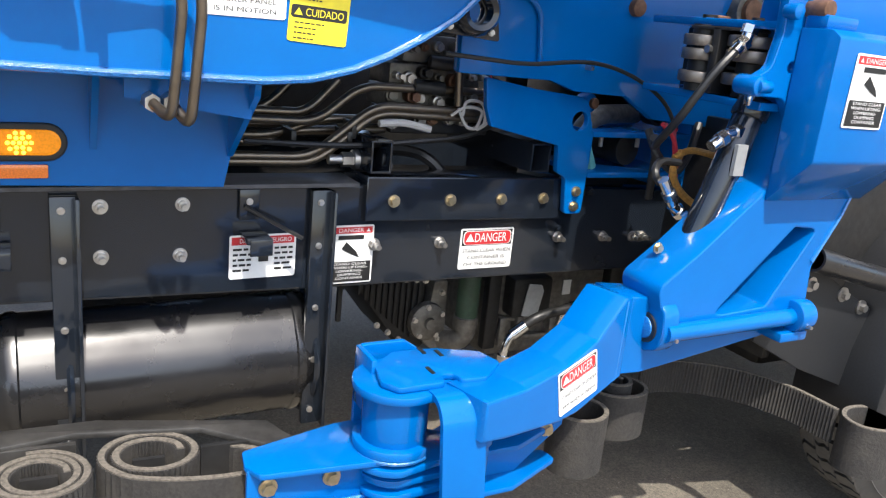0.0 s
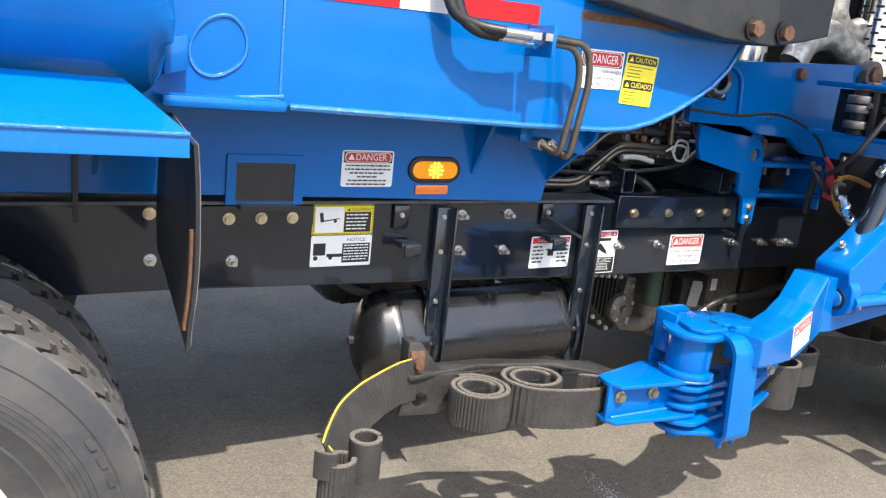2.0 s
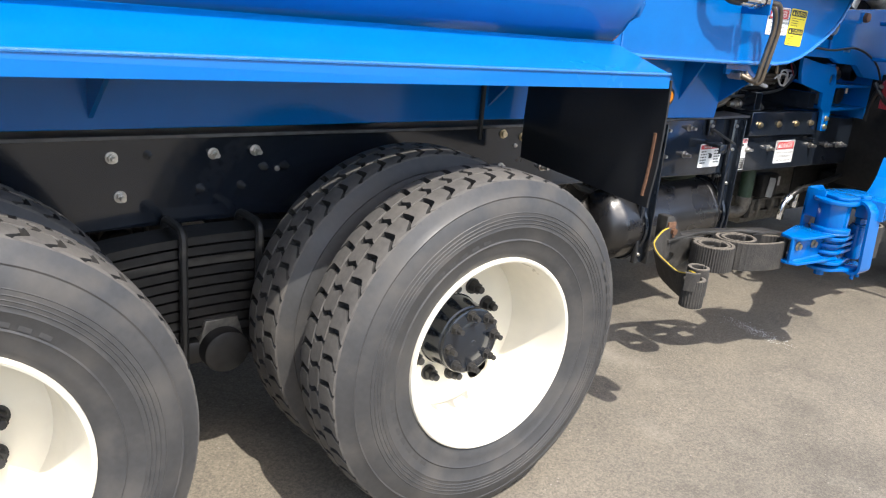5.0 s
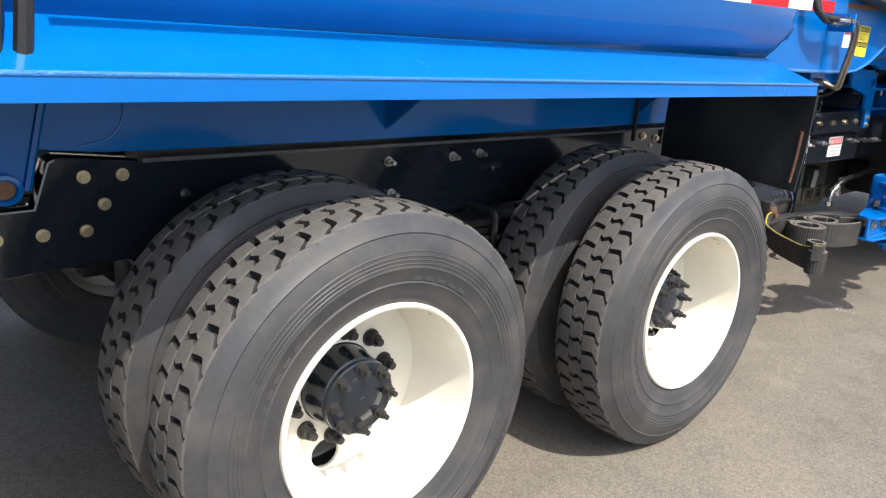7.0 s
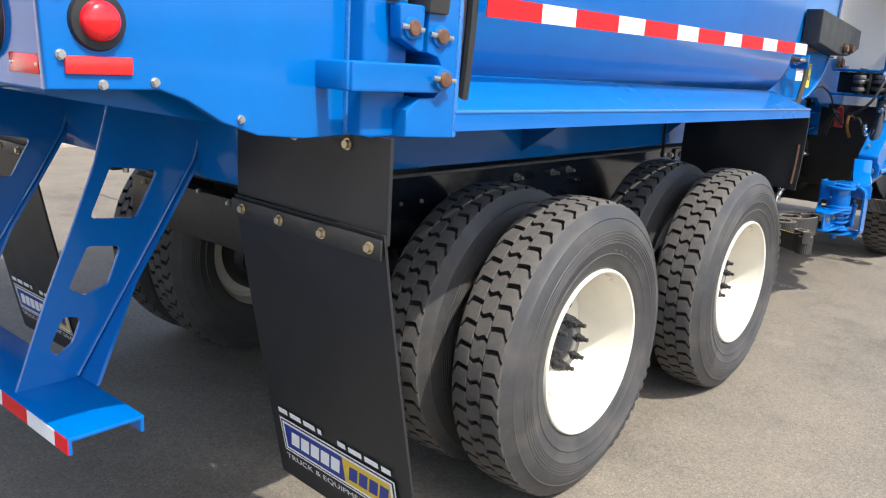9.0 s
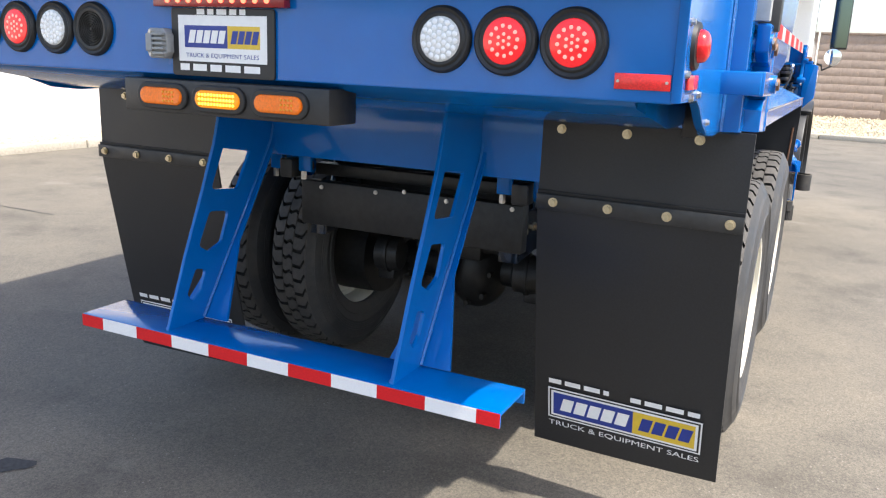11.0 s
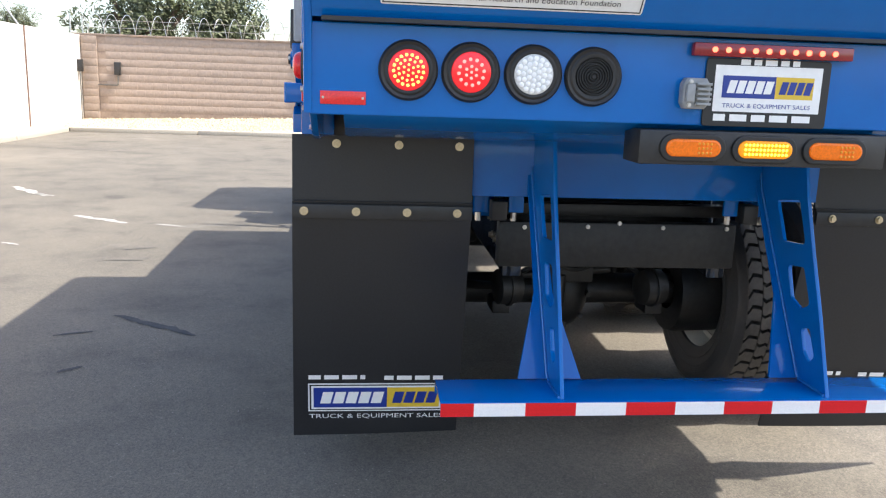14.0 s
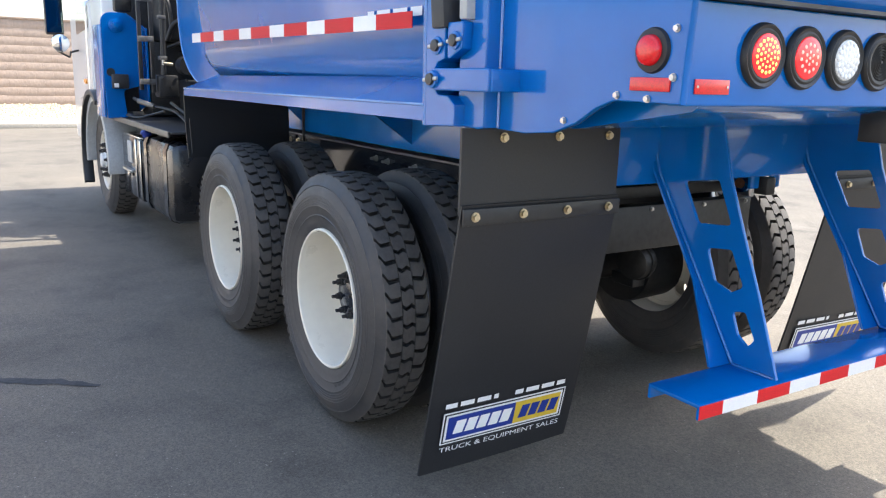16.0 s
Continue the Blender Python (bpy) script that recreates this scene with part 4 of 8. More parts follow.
# ---- wheels ----
def tyre_mesh(lugs):
    """One skin: smooth sidewalls, zigzag grooves round the tread and wedge notches out to the shoulder."""
    side = [(0.294, -0.095), (0.295, -0.113), (0.306, -0.120), (0.325, -0.126), (0.345, -0.130), (0.350, -0.1335), (0.354, -0.131), (0.385, -0.1385), (0.389, -0.141), (0.393, -0.1395), (0.3985, -0.1398), (0.400, -0.1415), (0.4015, -0.1400), (0.4085, -0.1402), (0.410, -0.1418), (0.4115, -0.1404), (0.4185, -0.1404), (0.420, -0.1420), (0.4215, -0.1405), (0.430, -0.1395), (0.4315, -0.1408), (0.433, -0.1390),
            (0.450, -0.135), (0.470, -0.126), (0.474, -0.1275), (0.478, -0.123), (0.492, -0.114), (0.506, -0.106), (0.514, -0.101)]
    # rows: across, phase of the cut, depth in it, depth on the block, width of the cut
    half = [(0.110, -0.40, 0.006, 0.0, 0.95), (0.106, -0.36, 0.016, 0.0, 1.05), (0.101, -0.26, 0.020, 0.0, 1.1), (0.091, -0.02, 0.021, 0.0, 1.2), (0.085, 0.03, 0.021, 0.0, 1.1), (0.060, 0.0, 0.021, 0.0, 1.05),
            (0.037, -0.05, 0.021, 0.0, 1.0), (0.0345, -0.05, 0.004, 0.004, 0.9)]
    middle = [(-0.032, 0.40, 0.004, 0.004, 0.9), (-0.030, 0.40, 0.019, 0.0, 1.0), (-0.014, 0.52, 0.019, 0.0, 1.0), (0.014, 0.36, 0.019, 0.0, 1.0), (0.030, 0.48, 0.019, 0.0, 1.0), (0.032, 0.48, 0.004, 0.004, 0.9)]
    tread = [(-u, ph, d, k, f) for u, ph, d, k, f in half] + middle + [(u, ph, d, k, f) for u, ph, d, k, f in half[::-1]]
    cut = [(-0.075, 1), (0.075, 1), (0.115, 0), (0.125, 0), (0.30, 0), (0.50, 0), (0.70, 0), (0.875, 0), (0.885, 0)]
    n = lugs * len(cut)
    verts = []
    for r, h in side:
        verts.append([(r, 2 * math.pi * i / n, h) for i in range(n)])
    for u, ph, deep, low, f in tread:
        top = 0.5275 - 0.0085 * (abs(u) / 0.110) ** 4
        u *= 0.885
        row = []
        for k in range(lugs):
            for q, g in cut:
                qq = q * f if q < 0.2 else 1 + (q - 1) * f if q > 0.8 else q
                row.append((top - (max(deep, low) if g else low), 2 * math.pi * (k + qq + ph) / lugs, u))
        verts.append(row)
    for r, h in side[::-1]:
        verts.append([(r, 2 * math.pi * i / n, -h) for i in range(n)])
    flat_list = [(r * math.cos(a), r * math.sin(a), h) for row in verts for r, a, h in row]
    faces = [(j * n + i, j * n + (i + 1) % n, (j + 1) * n + (i + 1) % n, (j + 1) * n + i) for j in range(len(verts) - 1) for i in range(n)]
    me = bpy.data.meshes.new("tyre")
    me.from_pydata(flat_list, [], faces)
    bm = bmesh.new()
    bm.from_mesh(me)
    me = mesh_of(bm, "tyre", TYRE, 32)
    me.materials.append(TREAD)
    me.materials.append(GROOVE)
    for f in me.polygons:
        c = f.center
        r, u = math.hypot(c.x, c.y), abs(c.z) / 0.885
        # faces sunk below the block tops get the darker rubber
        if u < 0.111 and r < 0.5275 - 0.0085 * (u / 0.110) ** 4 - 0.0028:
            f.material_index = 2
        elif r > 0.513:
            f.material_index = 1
    return me


TYRE_DRIVE = tyre_mesh(47)


def rim_meshes(depth, lip):
    """Barrel with its lip at z = -lip, and the disc depth behind it."""
    bm = bmesh.new()
    z0 = -lip
    prof = [(0.2835, z0 + 0.026), (0.283, z0 + 0.008), (0.2815, z0), (0.277, z0 - 0.003), (0.271, z0), (0.268, z0 + 0.012), (0.266, z0 + 0.03), (0.264, z0 + 0.045),
            (0.262, z0 + 0.06), (0.258, z0 + 0.09), (0.254, z0 + depth - 0.02), (0.243, z0 + depth - 0.004), (0.243, z0 + depth + 0.012),
            (0.262, z0 + depth + 0.02), (0.262, 0.06), (0.285, 0.09), (0.297, lip), (0.303, lip - 0.004), (0.292, lip - 0.012), (0.28, 0.08)]
    revolve(bm, prof, UP, 72)
    barrel = mesh_of(bm, "wheel", RIM, 40)
    holes = [circle(0, 0, 0.098, 32)] + [circle(0.198 * math.cos(a), 0.198 * math.sin(a), 0.041, 24) for a in (0.37,)]
    disc = finish(plate([circle(0, 0, 0.247, 64)] + holes, 0.012, at(0, 0, z0 + depth), 0.003), RIM)
    return barrel, disc


RIM_OUT = rim_meshes(0.215, 0.119)
RIM_IN = rim_meshes(0.085, 0.104)
bm = bmesh.new()
revolve(bm, [(0.0, -0.150), (0.006, -0.150), (0.008, -0.148), (0.03, -0.148), (0.050, -0.144), (0.062, -0.138), (0.068, -0.136), (0.094, -0.135), (0.0985, -0.132), (0.1, -0.124), (0.0965, -0.121), (0.0965, -0.112), (0.101, -0.108), (0.104, -0.06), (0.108, 0.0), (0.116, 0.008), (0.116, 0.05)], UP, 48)
HUB = mesh_of(bm, "hub", BLACK, 30)
bm = bmesh.new()
rod(bm, (0, 0, 0), (0, 0, -0.006), 0.024, 20)
rod(bm, (0, 0, -0.006), (0, 0, -0.028), 0.0185, 6)
rod(bm, (0, 0, -0.028), (0, 0, -0.048), 0.011, 10, bev=0.002)
NUT = mesh_of(bm, "wheel_nut", DULL)
bm = bmesh.new()
rod(bm, (0, 0, 0), (0, 0, -0.003), 0.0165, 16)
rod(bm, (0, 0, -0.003), (0, 0, -0.017), 0.0130, 6)
rod(bm, (0, 0, -0.017), (0, 0, -0.036), 0.0075, 10)
HUBNUT = mesh_of(bm, "hub_bolt", DULL)
bm = bmesh.new()
revolve(bm, [(0.0, -0.125), (0.03, -0.124), (0.055, -0.118), (0.066, -0.105), (0.070, -0.06), (0.085, -0.05), (0.088, 0.0)], UP, 40)
FRONT_HUB = mesh_of(bm, "hub", WHITE, 30)
RIM_FRONT = rim_meshes(0.016, 0.104)


def wheel(name, m, outer, spin, steer=False, label=""):
    """A wheel with its axle along local z and its outer face towards -z."""
    barrel, disc = RIM_FRONT if steer else RIM_OUT if outer else RIM_IN
    w = put(name, barrel, m, truck, label)
    zi = -0.119 + 0.215 if outer else -0.104 + 0.085
    put("wheel_disc", disc, pose(0, 0, 0, 0, 0, spin), w)
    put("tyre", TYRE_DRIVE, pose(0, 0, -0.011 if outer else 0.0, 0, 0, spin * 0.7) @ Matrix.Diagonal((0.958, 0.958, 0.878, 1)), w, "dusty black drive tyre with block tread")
    if outer:
        put("hub", HUB, at(0, 0, zi - 0.008) @ Matrix.Diagonal((1, 1, 0.74, 1)), w, "black painted hub with bolted cap")
        for k in range(10):
            a = radians(spin + 18 + 36 * k)
            put("wheel_nut", NUT, at(0.143 * math.cos(a), 0.143 * math.sin(a), zi - 0.007), w)
        for k in range(8):
            a = radians(spin + 10 + 45 * k)
            put("hub_bolt", HUBNUT, at(0.082 * math.cos(a), 0.082 * math.sin(a), zi - 0.008 - 0.1355 * 0.74), w)
    if steer:
        put("hub", FRONT_HUB, at(0, 0, -0.088) @ Matrix.Diagonal((1, 1, 0.55, 1)), w, "white painted front hub")
        for k in range(10):
            a = radians(spin + 36 * k)
            put("wheel_nut", NUT, at(0.143 * math.cos(a), 0.143 * math.sin(a), -0.094) @ Matrix.Scale(1.15, 4), w)
    # raised bars and blocks on the sidewall
    bm = bmesh.new()
    for a0, a1, r0, r1, n in ((200, 232, 0.358, 0.383, 5), (300, 350, 0.455, 0.468, 9), (100, 150, 0.358, 0.383, 8), (20, 60, 0.395, 0.42, 7)):
        for k in range(n):
            a = radians(a0 + (a1 - a0) * k / n + spin)
            b = a + radians((a1 - a0) / n * 0.62)
            zz = -0.1365 if r0 < 0.38 else -0.1425 if r0 < 0.43 else -0.1385
            q = [bm.verts.new((r * math.cos(t), r * math.sin(t), zz)) for r, t in ((r0, a), (r0, b), (r1, b), (r1, a))]
            bm.faces.new(q)
    me = mesh_of(bm, "sidewall_mark", TYRE)
    tagged(put("sidewall_mark", me, Matrix.Diagonal((0.958, 0.958, 0.945, 1)), w), kind="stuff")
    return w


TO_RIGHT = pose(0, 0, 0, -90, 0, 0)   # local -z to world -y
TO_LEFT = pose(0, 0, 0, 90, 0, 0)
OUT_Y, IN_Y = 1.039, 0.735
for x, sr, sl in ((0.038, 78, 20), (1.342, 29, 55)):
    wheel("wheel", at(x, -OUT_Y, 0.530, TO_RIGHT) @ Matrix.Scale(0.985, 4), True, sr, label="cream white dual wheel on the outside")
    wheel("wheel", at(x, -IN_Y, 0.530, TO_RIGHT) @ Matrix.Scale(0.985, 4), False, sr + 33, label="inner dual wheel in shade")
    wheel("wheel", at(x + 0.025, OUT_Y - 0.032, 0.530, TO_LEFT) @ Matrix.Scale(0.985, 4), True, sl, label="cream white dual wheel on the outside")
    wheel("wheel", at(x + 0.025, IN_Y - 0.032, 0.530, TO_LEFT) @ Matrix.Scale(0.985, 4), False, sl + 41, label="inner dual wheel in shade")
for s, tn in ((-1, TO_RIGHT), (1, TO_LEFT)):
    wheel("wheel", at(5.3, s * 0.945, 0.535, tn), False, 30, True, label="white front steering wheel")

# ---- tail ----
tail = part("tail_panel", plate([rounded([(-1.09, 1.349), (1.085, 1.349), (1.085, 1.556), (-1.09, 1.556)], 0.004, 2)], 0.05, at(-1.60, 0, 0, REAR), 0.004), BLUE, truck, "blue tail panel with lamps and plate")
bm = bmesh.new()
prism(bm, [(-1.60, 1.349), (-1.58, 1.335), (-1.22, 1.275), (-1.0, 1.275), (-1.0, 1.36), (-1.58, 1.36)], 2.02, at(0, 0, 0, RIGHT))
part("tail_underside", bm, BLUE, truck)
part("tail_cross_panel", boxes(((-0.935, -0.635, 1.072), (-0.905, 0.62, 1.29)), bev=0.004), BLUE, truck)
for y in (0.535, 0.405, -0.405, -0.535):
    ht = part("hinge_tab", boxes(((-0.72, y - 0.028, 0.985), (-0.705, y + 0.028, 1.2)), bev=0.004), BLUE, truck)
    part("tab_bolt", rod(bmesh.new(), (-0.712, y + 0.008, 0.985), (-0.712, y + 0.008, 0.955), 0.011, 6), STEEL, ht)
for y in (0.47, -0.47):
    part("pivot_block", boxes(((-0.75, y - 0.028, 0.96), (-0.68, y + 0.028, 1.03)), bev=0.006), DULL, truck)
for y in (0.62, 0.12, -0.62):
    put("bolt", SMALL, at(-1.55, y, 1.349, pose(0, 0, 0, 180, 0, 0)), tail)

# tailgate that leans out over the panel
bm = bmesh.new()
prism(bm, [(-1.64, 1.565), (-1.80, 1.80), (-2.02, 2.3), (-2.02, 2.9), (-1.8, 3.3), (-0.62, 3.4), (-0.62, 1.565)], 2.164, at(0, 0, 0, RIGHT))
tg = part("tailgate", bm, BLUE, truck, "blue tailgate leaning out over the panel")
part("tailgate_seam", boxes(((-1.66, -1.06, 1.557), (-1.58, 1.06, 1.566))), DULL, tg)


def lean(x, y, z):
    """A pose on the sloping tailgate face, at that y and height."""
    k = math.atan2(0.16, 0.235)
    return Matrix.Translation((-1.64 - (z - 1.565) * 0.16 / 0.235 - 0.003, y, z)) @ REAR @ pose(0, 0, 0, math.degrees(k), 0, 0)


decal("safety_sign", tg, lean(0, 0.63, 1.66), 0.60, 0.155, L_WHITE, "white safety sign with black border", [
    ("sign_border", L_BLACK, [("box", -0.296, -0.074, 0.296, -0.071), ("box", -0.296, 0.071, 0.296, 0.074), ("box", -0.296, -0.074, -0.293, 0.074), ("box", 0.293, -0.074, 0.296, 0.074)]),
    ("sign_title", L_YELLOW, [("text", "AROUND", 0.09, 0.028, 0.34, 0.07)]),
    ("sign_print", L_BLACK, [("text", "National Solid Wastes Management Association", 0.03, -0.028, 0.40, 0.014), ("text", "Environmental Research and Education Foundation", 0.03, -0.052, 0.43, 0.014)])])
decal("warning_label", tg, lean(0, 0.985, 1.66), 0.11, 0.13, L_BLACK, "small black warning label with white print", [
    ("label_print", L_WHITE, [("text", "TAILGATE IS IN MOTION", 0, -0.005, 0.09, 0.008), ("text", "& DURING UNLOADING", 0, -0.017, 0.09, 0.008), ("text", "CYCLE, DO NOT STAND", 0, -0.029, 0.09, 0.008), ("text", "UNDER OR CROSS", 0, -0.041, 0.07, 0.008), ("text", "TAILGATE", 0, -0.053, 0.04, 0.008),
                              ("box", -0.053, -0.063, 0.053, -0.0615), ("box", -0.053, -0.063, -0.0515, 0.063), ("box", 0.0515, -0.063, 0.053, 0.063)])])


def side_panel(s):
    pts = [(-1.628, 1.352), (-1.44, 1.352), (-1.39, 1.335), (-1.32, 1.295), (-1.24, 1.268), (-1.13, 1.258), (-0.98, 1.262), (-0.98, 3.2), (-1.86, 3.2), (-2.015, 2.9), (-2.015, 2.3), (-1.796, 1.80), (-1.637, 1.566)]
    ob = part("tail_side_panel", plate([pts], 0.02, at(0, s * 1.092, 0, RIGHT), 0.003), BLUE, truck)
    turn = RIGHT if s < 0 else LEFT
    bolts(SMALL, ob, [(x, s * 1.102, z) for x, z in ((-1.605, 1.50), (-1.605, 1.405), (-1.54, 1.36), (-1.45, 1.365), (-1.28, 1.30))], turn)
    lm = part("side_lamp", revolve(bmesh.new(), [(0.0, 0.010), (0.030, 0.010), (0.044, 0.008), (0.047, 0.0)], at(-1.545, s * 1.102, 1.458, turn), 28), GROM, ob)
    part("lens", revolve(bmesh.new(), [(0.0, 0.030), (0.010, 0.0297), (0.018, 0.0285), (0.024, 0.026), (0.0285, 0.022), (0.031, 0.016), (0.032, 0.008)], at(-1.545, s * 1.102, 1.458, turn), 28), LENS_RED, lm, "red round marker lens")
    part("reflector", boxes(((-1.60, min(s * 1.102, s * 1.108), 1.376), (-1.49, max(s * 1.102, s * 1.108), 1.404)), bev=0.002), R_RED, ob, "red reflector strip")
    # hinge column, arm and pins
    col = part("hinge_column", plate([[(-1.02, 1.265), (-0.99, 1.258), (-0.89, 1.262), (-0.89, 3.0), (-1.02, 3.0)]], 0.10, at(0, s * 1.10, 0, RIGHT), 0.006), BLUE, truck)
    part("column_weld", tube(bmesh.new(), [(-1.02, s * 1.105, 1.265), (-1.02, s * 1.105, 2.6)], 0.006, 6), BLUE_WELD, col)
    post = part("body_post", plate([[(-0.93, 1.30), (-0.785, 1.292), (-0.785, 3.1), (-0.875, 3.1), (-0.875, 1.475), (-0.84, 1.465), (-0.825, 1.44), (-0.825, 1.40), (-0.845, 1.38), (-0.895, 1.378), (-0.93, 1.355)]], 0.165, at(0, s * 1.158, 0, RIGHT), 0.004), BLUE, truck)
    part("post_weld", tube(bmesh.new(), [(-0.786, s * 1.24, 1.295), (-0.786, s * 1.24, 2.6)], 0.007, 6), BLUE_WELD, post)
    arm = part("hinge_arm", plate([rounded([(-1.11, 1.393), (-0.835, 1.390), (-0.835, 1.450), (-1.11, 1.452)], [0.006, 0.028, 0.028, 0.006])], 0.035, at(0, s * 1.245, 0, RIGHT), 0.005), BLUE, truck, "blue hinge arm with rusty pin")
    part("arm_stop", boxes(((-1.118, min(s * 1.10, s * 1.25), 1.394), (-1.09, max(s * 1.10, s * 1.25), 1.451)), bev=0.006), BLUE, arm)
    for x, z, yo, p in ((-0.852, 1.420, 1.272, arm), (-0.838, 1.510, 1.243, post), (-0.925, 1.522, 1.243, post)):
        part("hinge_pin", rod(bmesh.new(), (x, s * 1.14, z), (x, s * (yo + 0.022), z), 0.016, 18, bev=0.002), RUST if s < 0 else DULL, p, "worn steel hinge pin")
        part("pin_collar", rod(bmesh.new(), (x, s * 1.14, z), (x, s * (yo + 0.008), z), 0.024, 18, bev=0.003), BLUE, p)
        part("cotter_bolt", rod(bmesh.new(), (x - 0.036, s * (yo + 0.012), z + 0.003), (x + 0.03, s * (yo + 0.012), z - 0.003), 0.0055, 8), STEEL, p)
    part("latch_plate", plate([rounded([(-0.96, 1.57), (-0.955, 1.50), (-0.90, 1.475), (-0.885, 1.475), (-0.885, 1.57)], 0.008)], 0.03, at(0, s * 1.225, 0, RIGHT), 0.004), BLUE, post)
    part("latch_box", boxes(((-0.885, min(s * 1.13, s * 1.262), 1.555), (-0.825, max(s * 1.13, s * 1.262), 1.66)), bev=0.006), DULL, post)
    part("latch_cover", boxes(((-0.965, min(s * 1.16, s * 1.235), 1.575), (-0.93, max(s * 1.16, s * 1.235), 1.9)), bev=0.004), GREY, post)
    bm = bmesh.new()
    box(bm, (-0.925, min(s * 1.08, s * 1.146), 1.50), (-0.885, max(s * 1.08, s * 1.146), 1.9), 0.005)
    part("latch_guide", bm, DULL, post)
    part("latch_foot", boxes(((-0.965, min(s * 1.06, s * 1.13), 1.275), (-0.935, max(s * 1.06, s * 1.13), 1.38)), bev=0.005), DULL, post)
    part("latch_foot_bolt", rod(bmesh.new(), (-0.95, s * 1.13, 1.275), (-0.95, s * 1.13, 1.25), 0.01, 6), STEEL, post)
    # pair of black hoses that run down behind the post
    for k, dx in enumerate((0.0, 0.035) if s < 0 else ()):
        hs = smooth([(-0.742 + dx, s * 1.19, 2.0), (-0.744 + dx, s * 1.19, 1.60), (-0.750 + dx, s * 1.19, 1.46), (-0.757 + dx, s * 1.188, 1.345)], 8)
        part("hydraulic_hose", tube(bmesh.new(), hs, 0.012, 8), HOSE, truck)
    if s < 0:
        part("hose_slot", plate([[(-0.775, -0.01), (-0.70, -0.01), (-0.708, 0.03), (-0.725, 0.075), (-0.775, 0.08)]], 0.003, at(0, s * 1.155, 1.347, UP) @ pose(0, 0, 0, 28 * s, 0, 0) @ Matrix.Diagonal((1, -s, 1, 1))), L_BLACK, truck)


both(side_panel)


# round lamps
bm = bmesh.new()
revolve(bm, [(0.045, 0.012), (0.052, 0.013), (0.057, 0.010), (0.0635, 0.013), (0.068, 0.008), (0.069, 0.0)], UP, 40)
GROMMET = mesh_of(bm, "grommet", GROM)

def round_lens(material):
    b2 = bmesh.new()
    revolve(b2, [(0.0, 0.017), (0.03, 0.0165), (0.045, 0.014), (0.049, 0.008)], UP, 36)
    return mesh_of(b2, "lens", material)


def led_dots(material, rings, r):
    b2 = bmesh.new()
    for rad, n in rings:
        for k in range(n):
            a = 2 * math.pi * k / n + rad * 40
            bmesh.ops.create_uvsphere(b2, u_segments=8, v_segments=5, radius=r, matrix=Matrix.Translation((rad * math.cos(a), rad * math.sin(a), 0.0155)) @ Matrix.Diagonal((1, 1, 0.5, 1)))
    return mesh_of(b2, "led_board", material)


L_R, L_C = round_lens(LENS_LIT), round_lens(LENS_CLR)
DOT_ORG = led_dots(LED_ORG, ((0.0, 1), (0.012, 6), (0.023, 12), (0.034, 17)), 0.0042)
DOT_RED = led_dots(LED_DIM, ((0.0, 1), (0.013, 6), (0.029, 12)), 0.0048)
DOT_CLR = led_dots(LED_CLR, ((0.0, 1), (0.013, 6), (0.025, 12), (0.037, 16)), 0.0062)
for y, lens, dots, lab in ((0.862, L_R, DOT_ORG, "lit orange-red round tail lamp"), (0.716, L_R, DOT_RED, "red round tail lamp"), (0.568, L_C, DOT_CLR, "clear round reversing lamp"),
                           (-0.601, L_C, DOT_CLR, "clear round reversing lamp"), (-0.746, L_R, DOT_RED, "red round tail lamp"), (-0.888, L_R, DOT_RED, "red round tail lamp")):
    g = put("round_lamp", GROMMET, at(-1.6255, y, 1.455, REAR), tail, lab)
    put("lens", lens, UP, g)
    tagged(put("led_board", dots, UP, g), kind="stuff")
g = put("backup_alarm", GROMMET, at(-1.6255, 0.423, 1.455, REAR), tail, "round black reversing alarm with ringed grille")
bm = bmesh.new()
prof = [(0.0, 0.012)]
for k in range(7):
    prof += [(0.004 + k * 0.0062, 0.012), (0.0055 + k * 0.0062, 0.007), (0.0075 + k * 0.0062, 0.007), (0.0092 + k * 0.0062, 0.012)]
revolve(bm, prof + [(0.049, 0.012)], UP, 36)
put("grille", mesh_of(bm, "grille", GROM, 20), UP, g)

bar = part("brake_light_bar", boxes(((-1.65, -0.212, 1.512), (-1.625, 0.188, 1.543)), bev=0.004), BAR_RED, tail, "narrow red brake light bar")
bm = bmesh.new()
rod(bm, (0, 0, 0), (0, 0, 0.003), 0.0065, 12)
led = mesh_of(bm, "led", LED_RED)
for k in range(10):
    put("led", led, at(-1.65, 0.138 - k * 0.0335, 1.5275, REAR), bar)

# plate with its frame and the grey socket
lp = part("number_plate", plate([rounded([(-0.158, -0.078), (0.158, -0.078), (0.158, 0.082), (-0.158, 0.082)], 0.01)], 0.006, at(-1.629, -0.012, 1.428, REAR), 0.001), L_BLACK, tail, "dealer plate in a black frame")
m = at(-1.6325, -0.013, 1.432, REAR)
bm = bmesh.new()
sheet(bm, -0.136, -0.047, 0.136, 0.062, 0.0)
bmesh.ops.transform(bm, matrix=m, verts=bm.verts)
part("plate_face", bm, L_WHITE, lp)


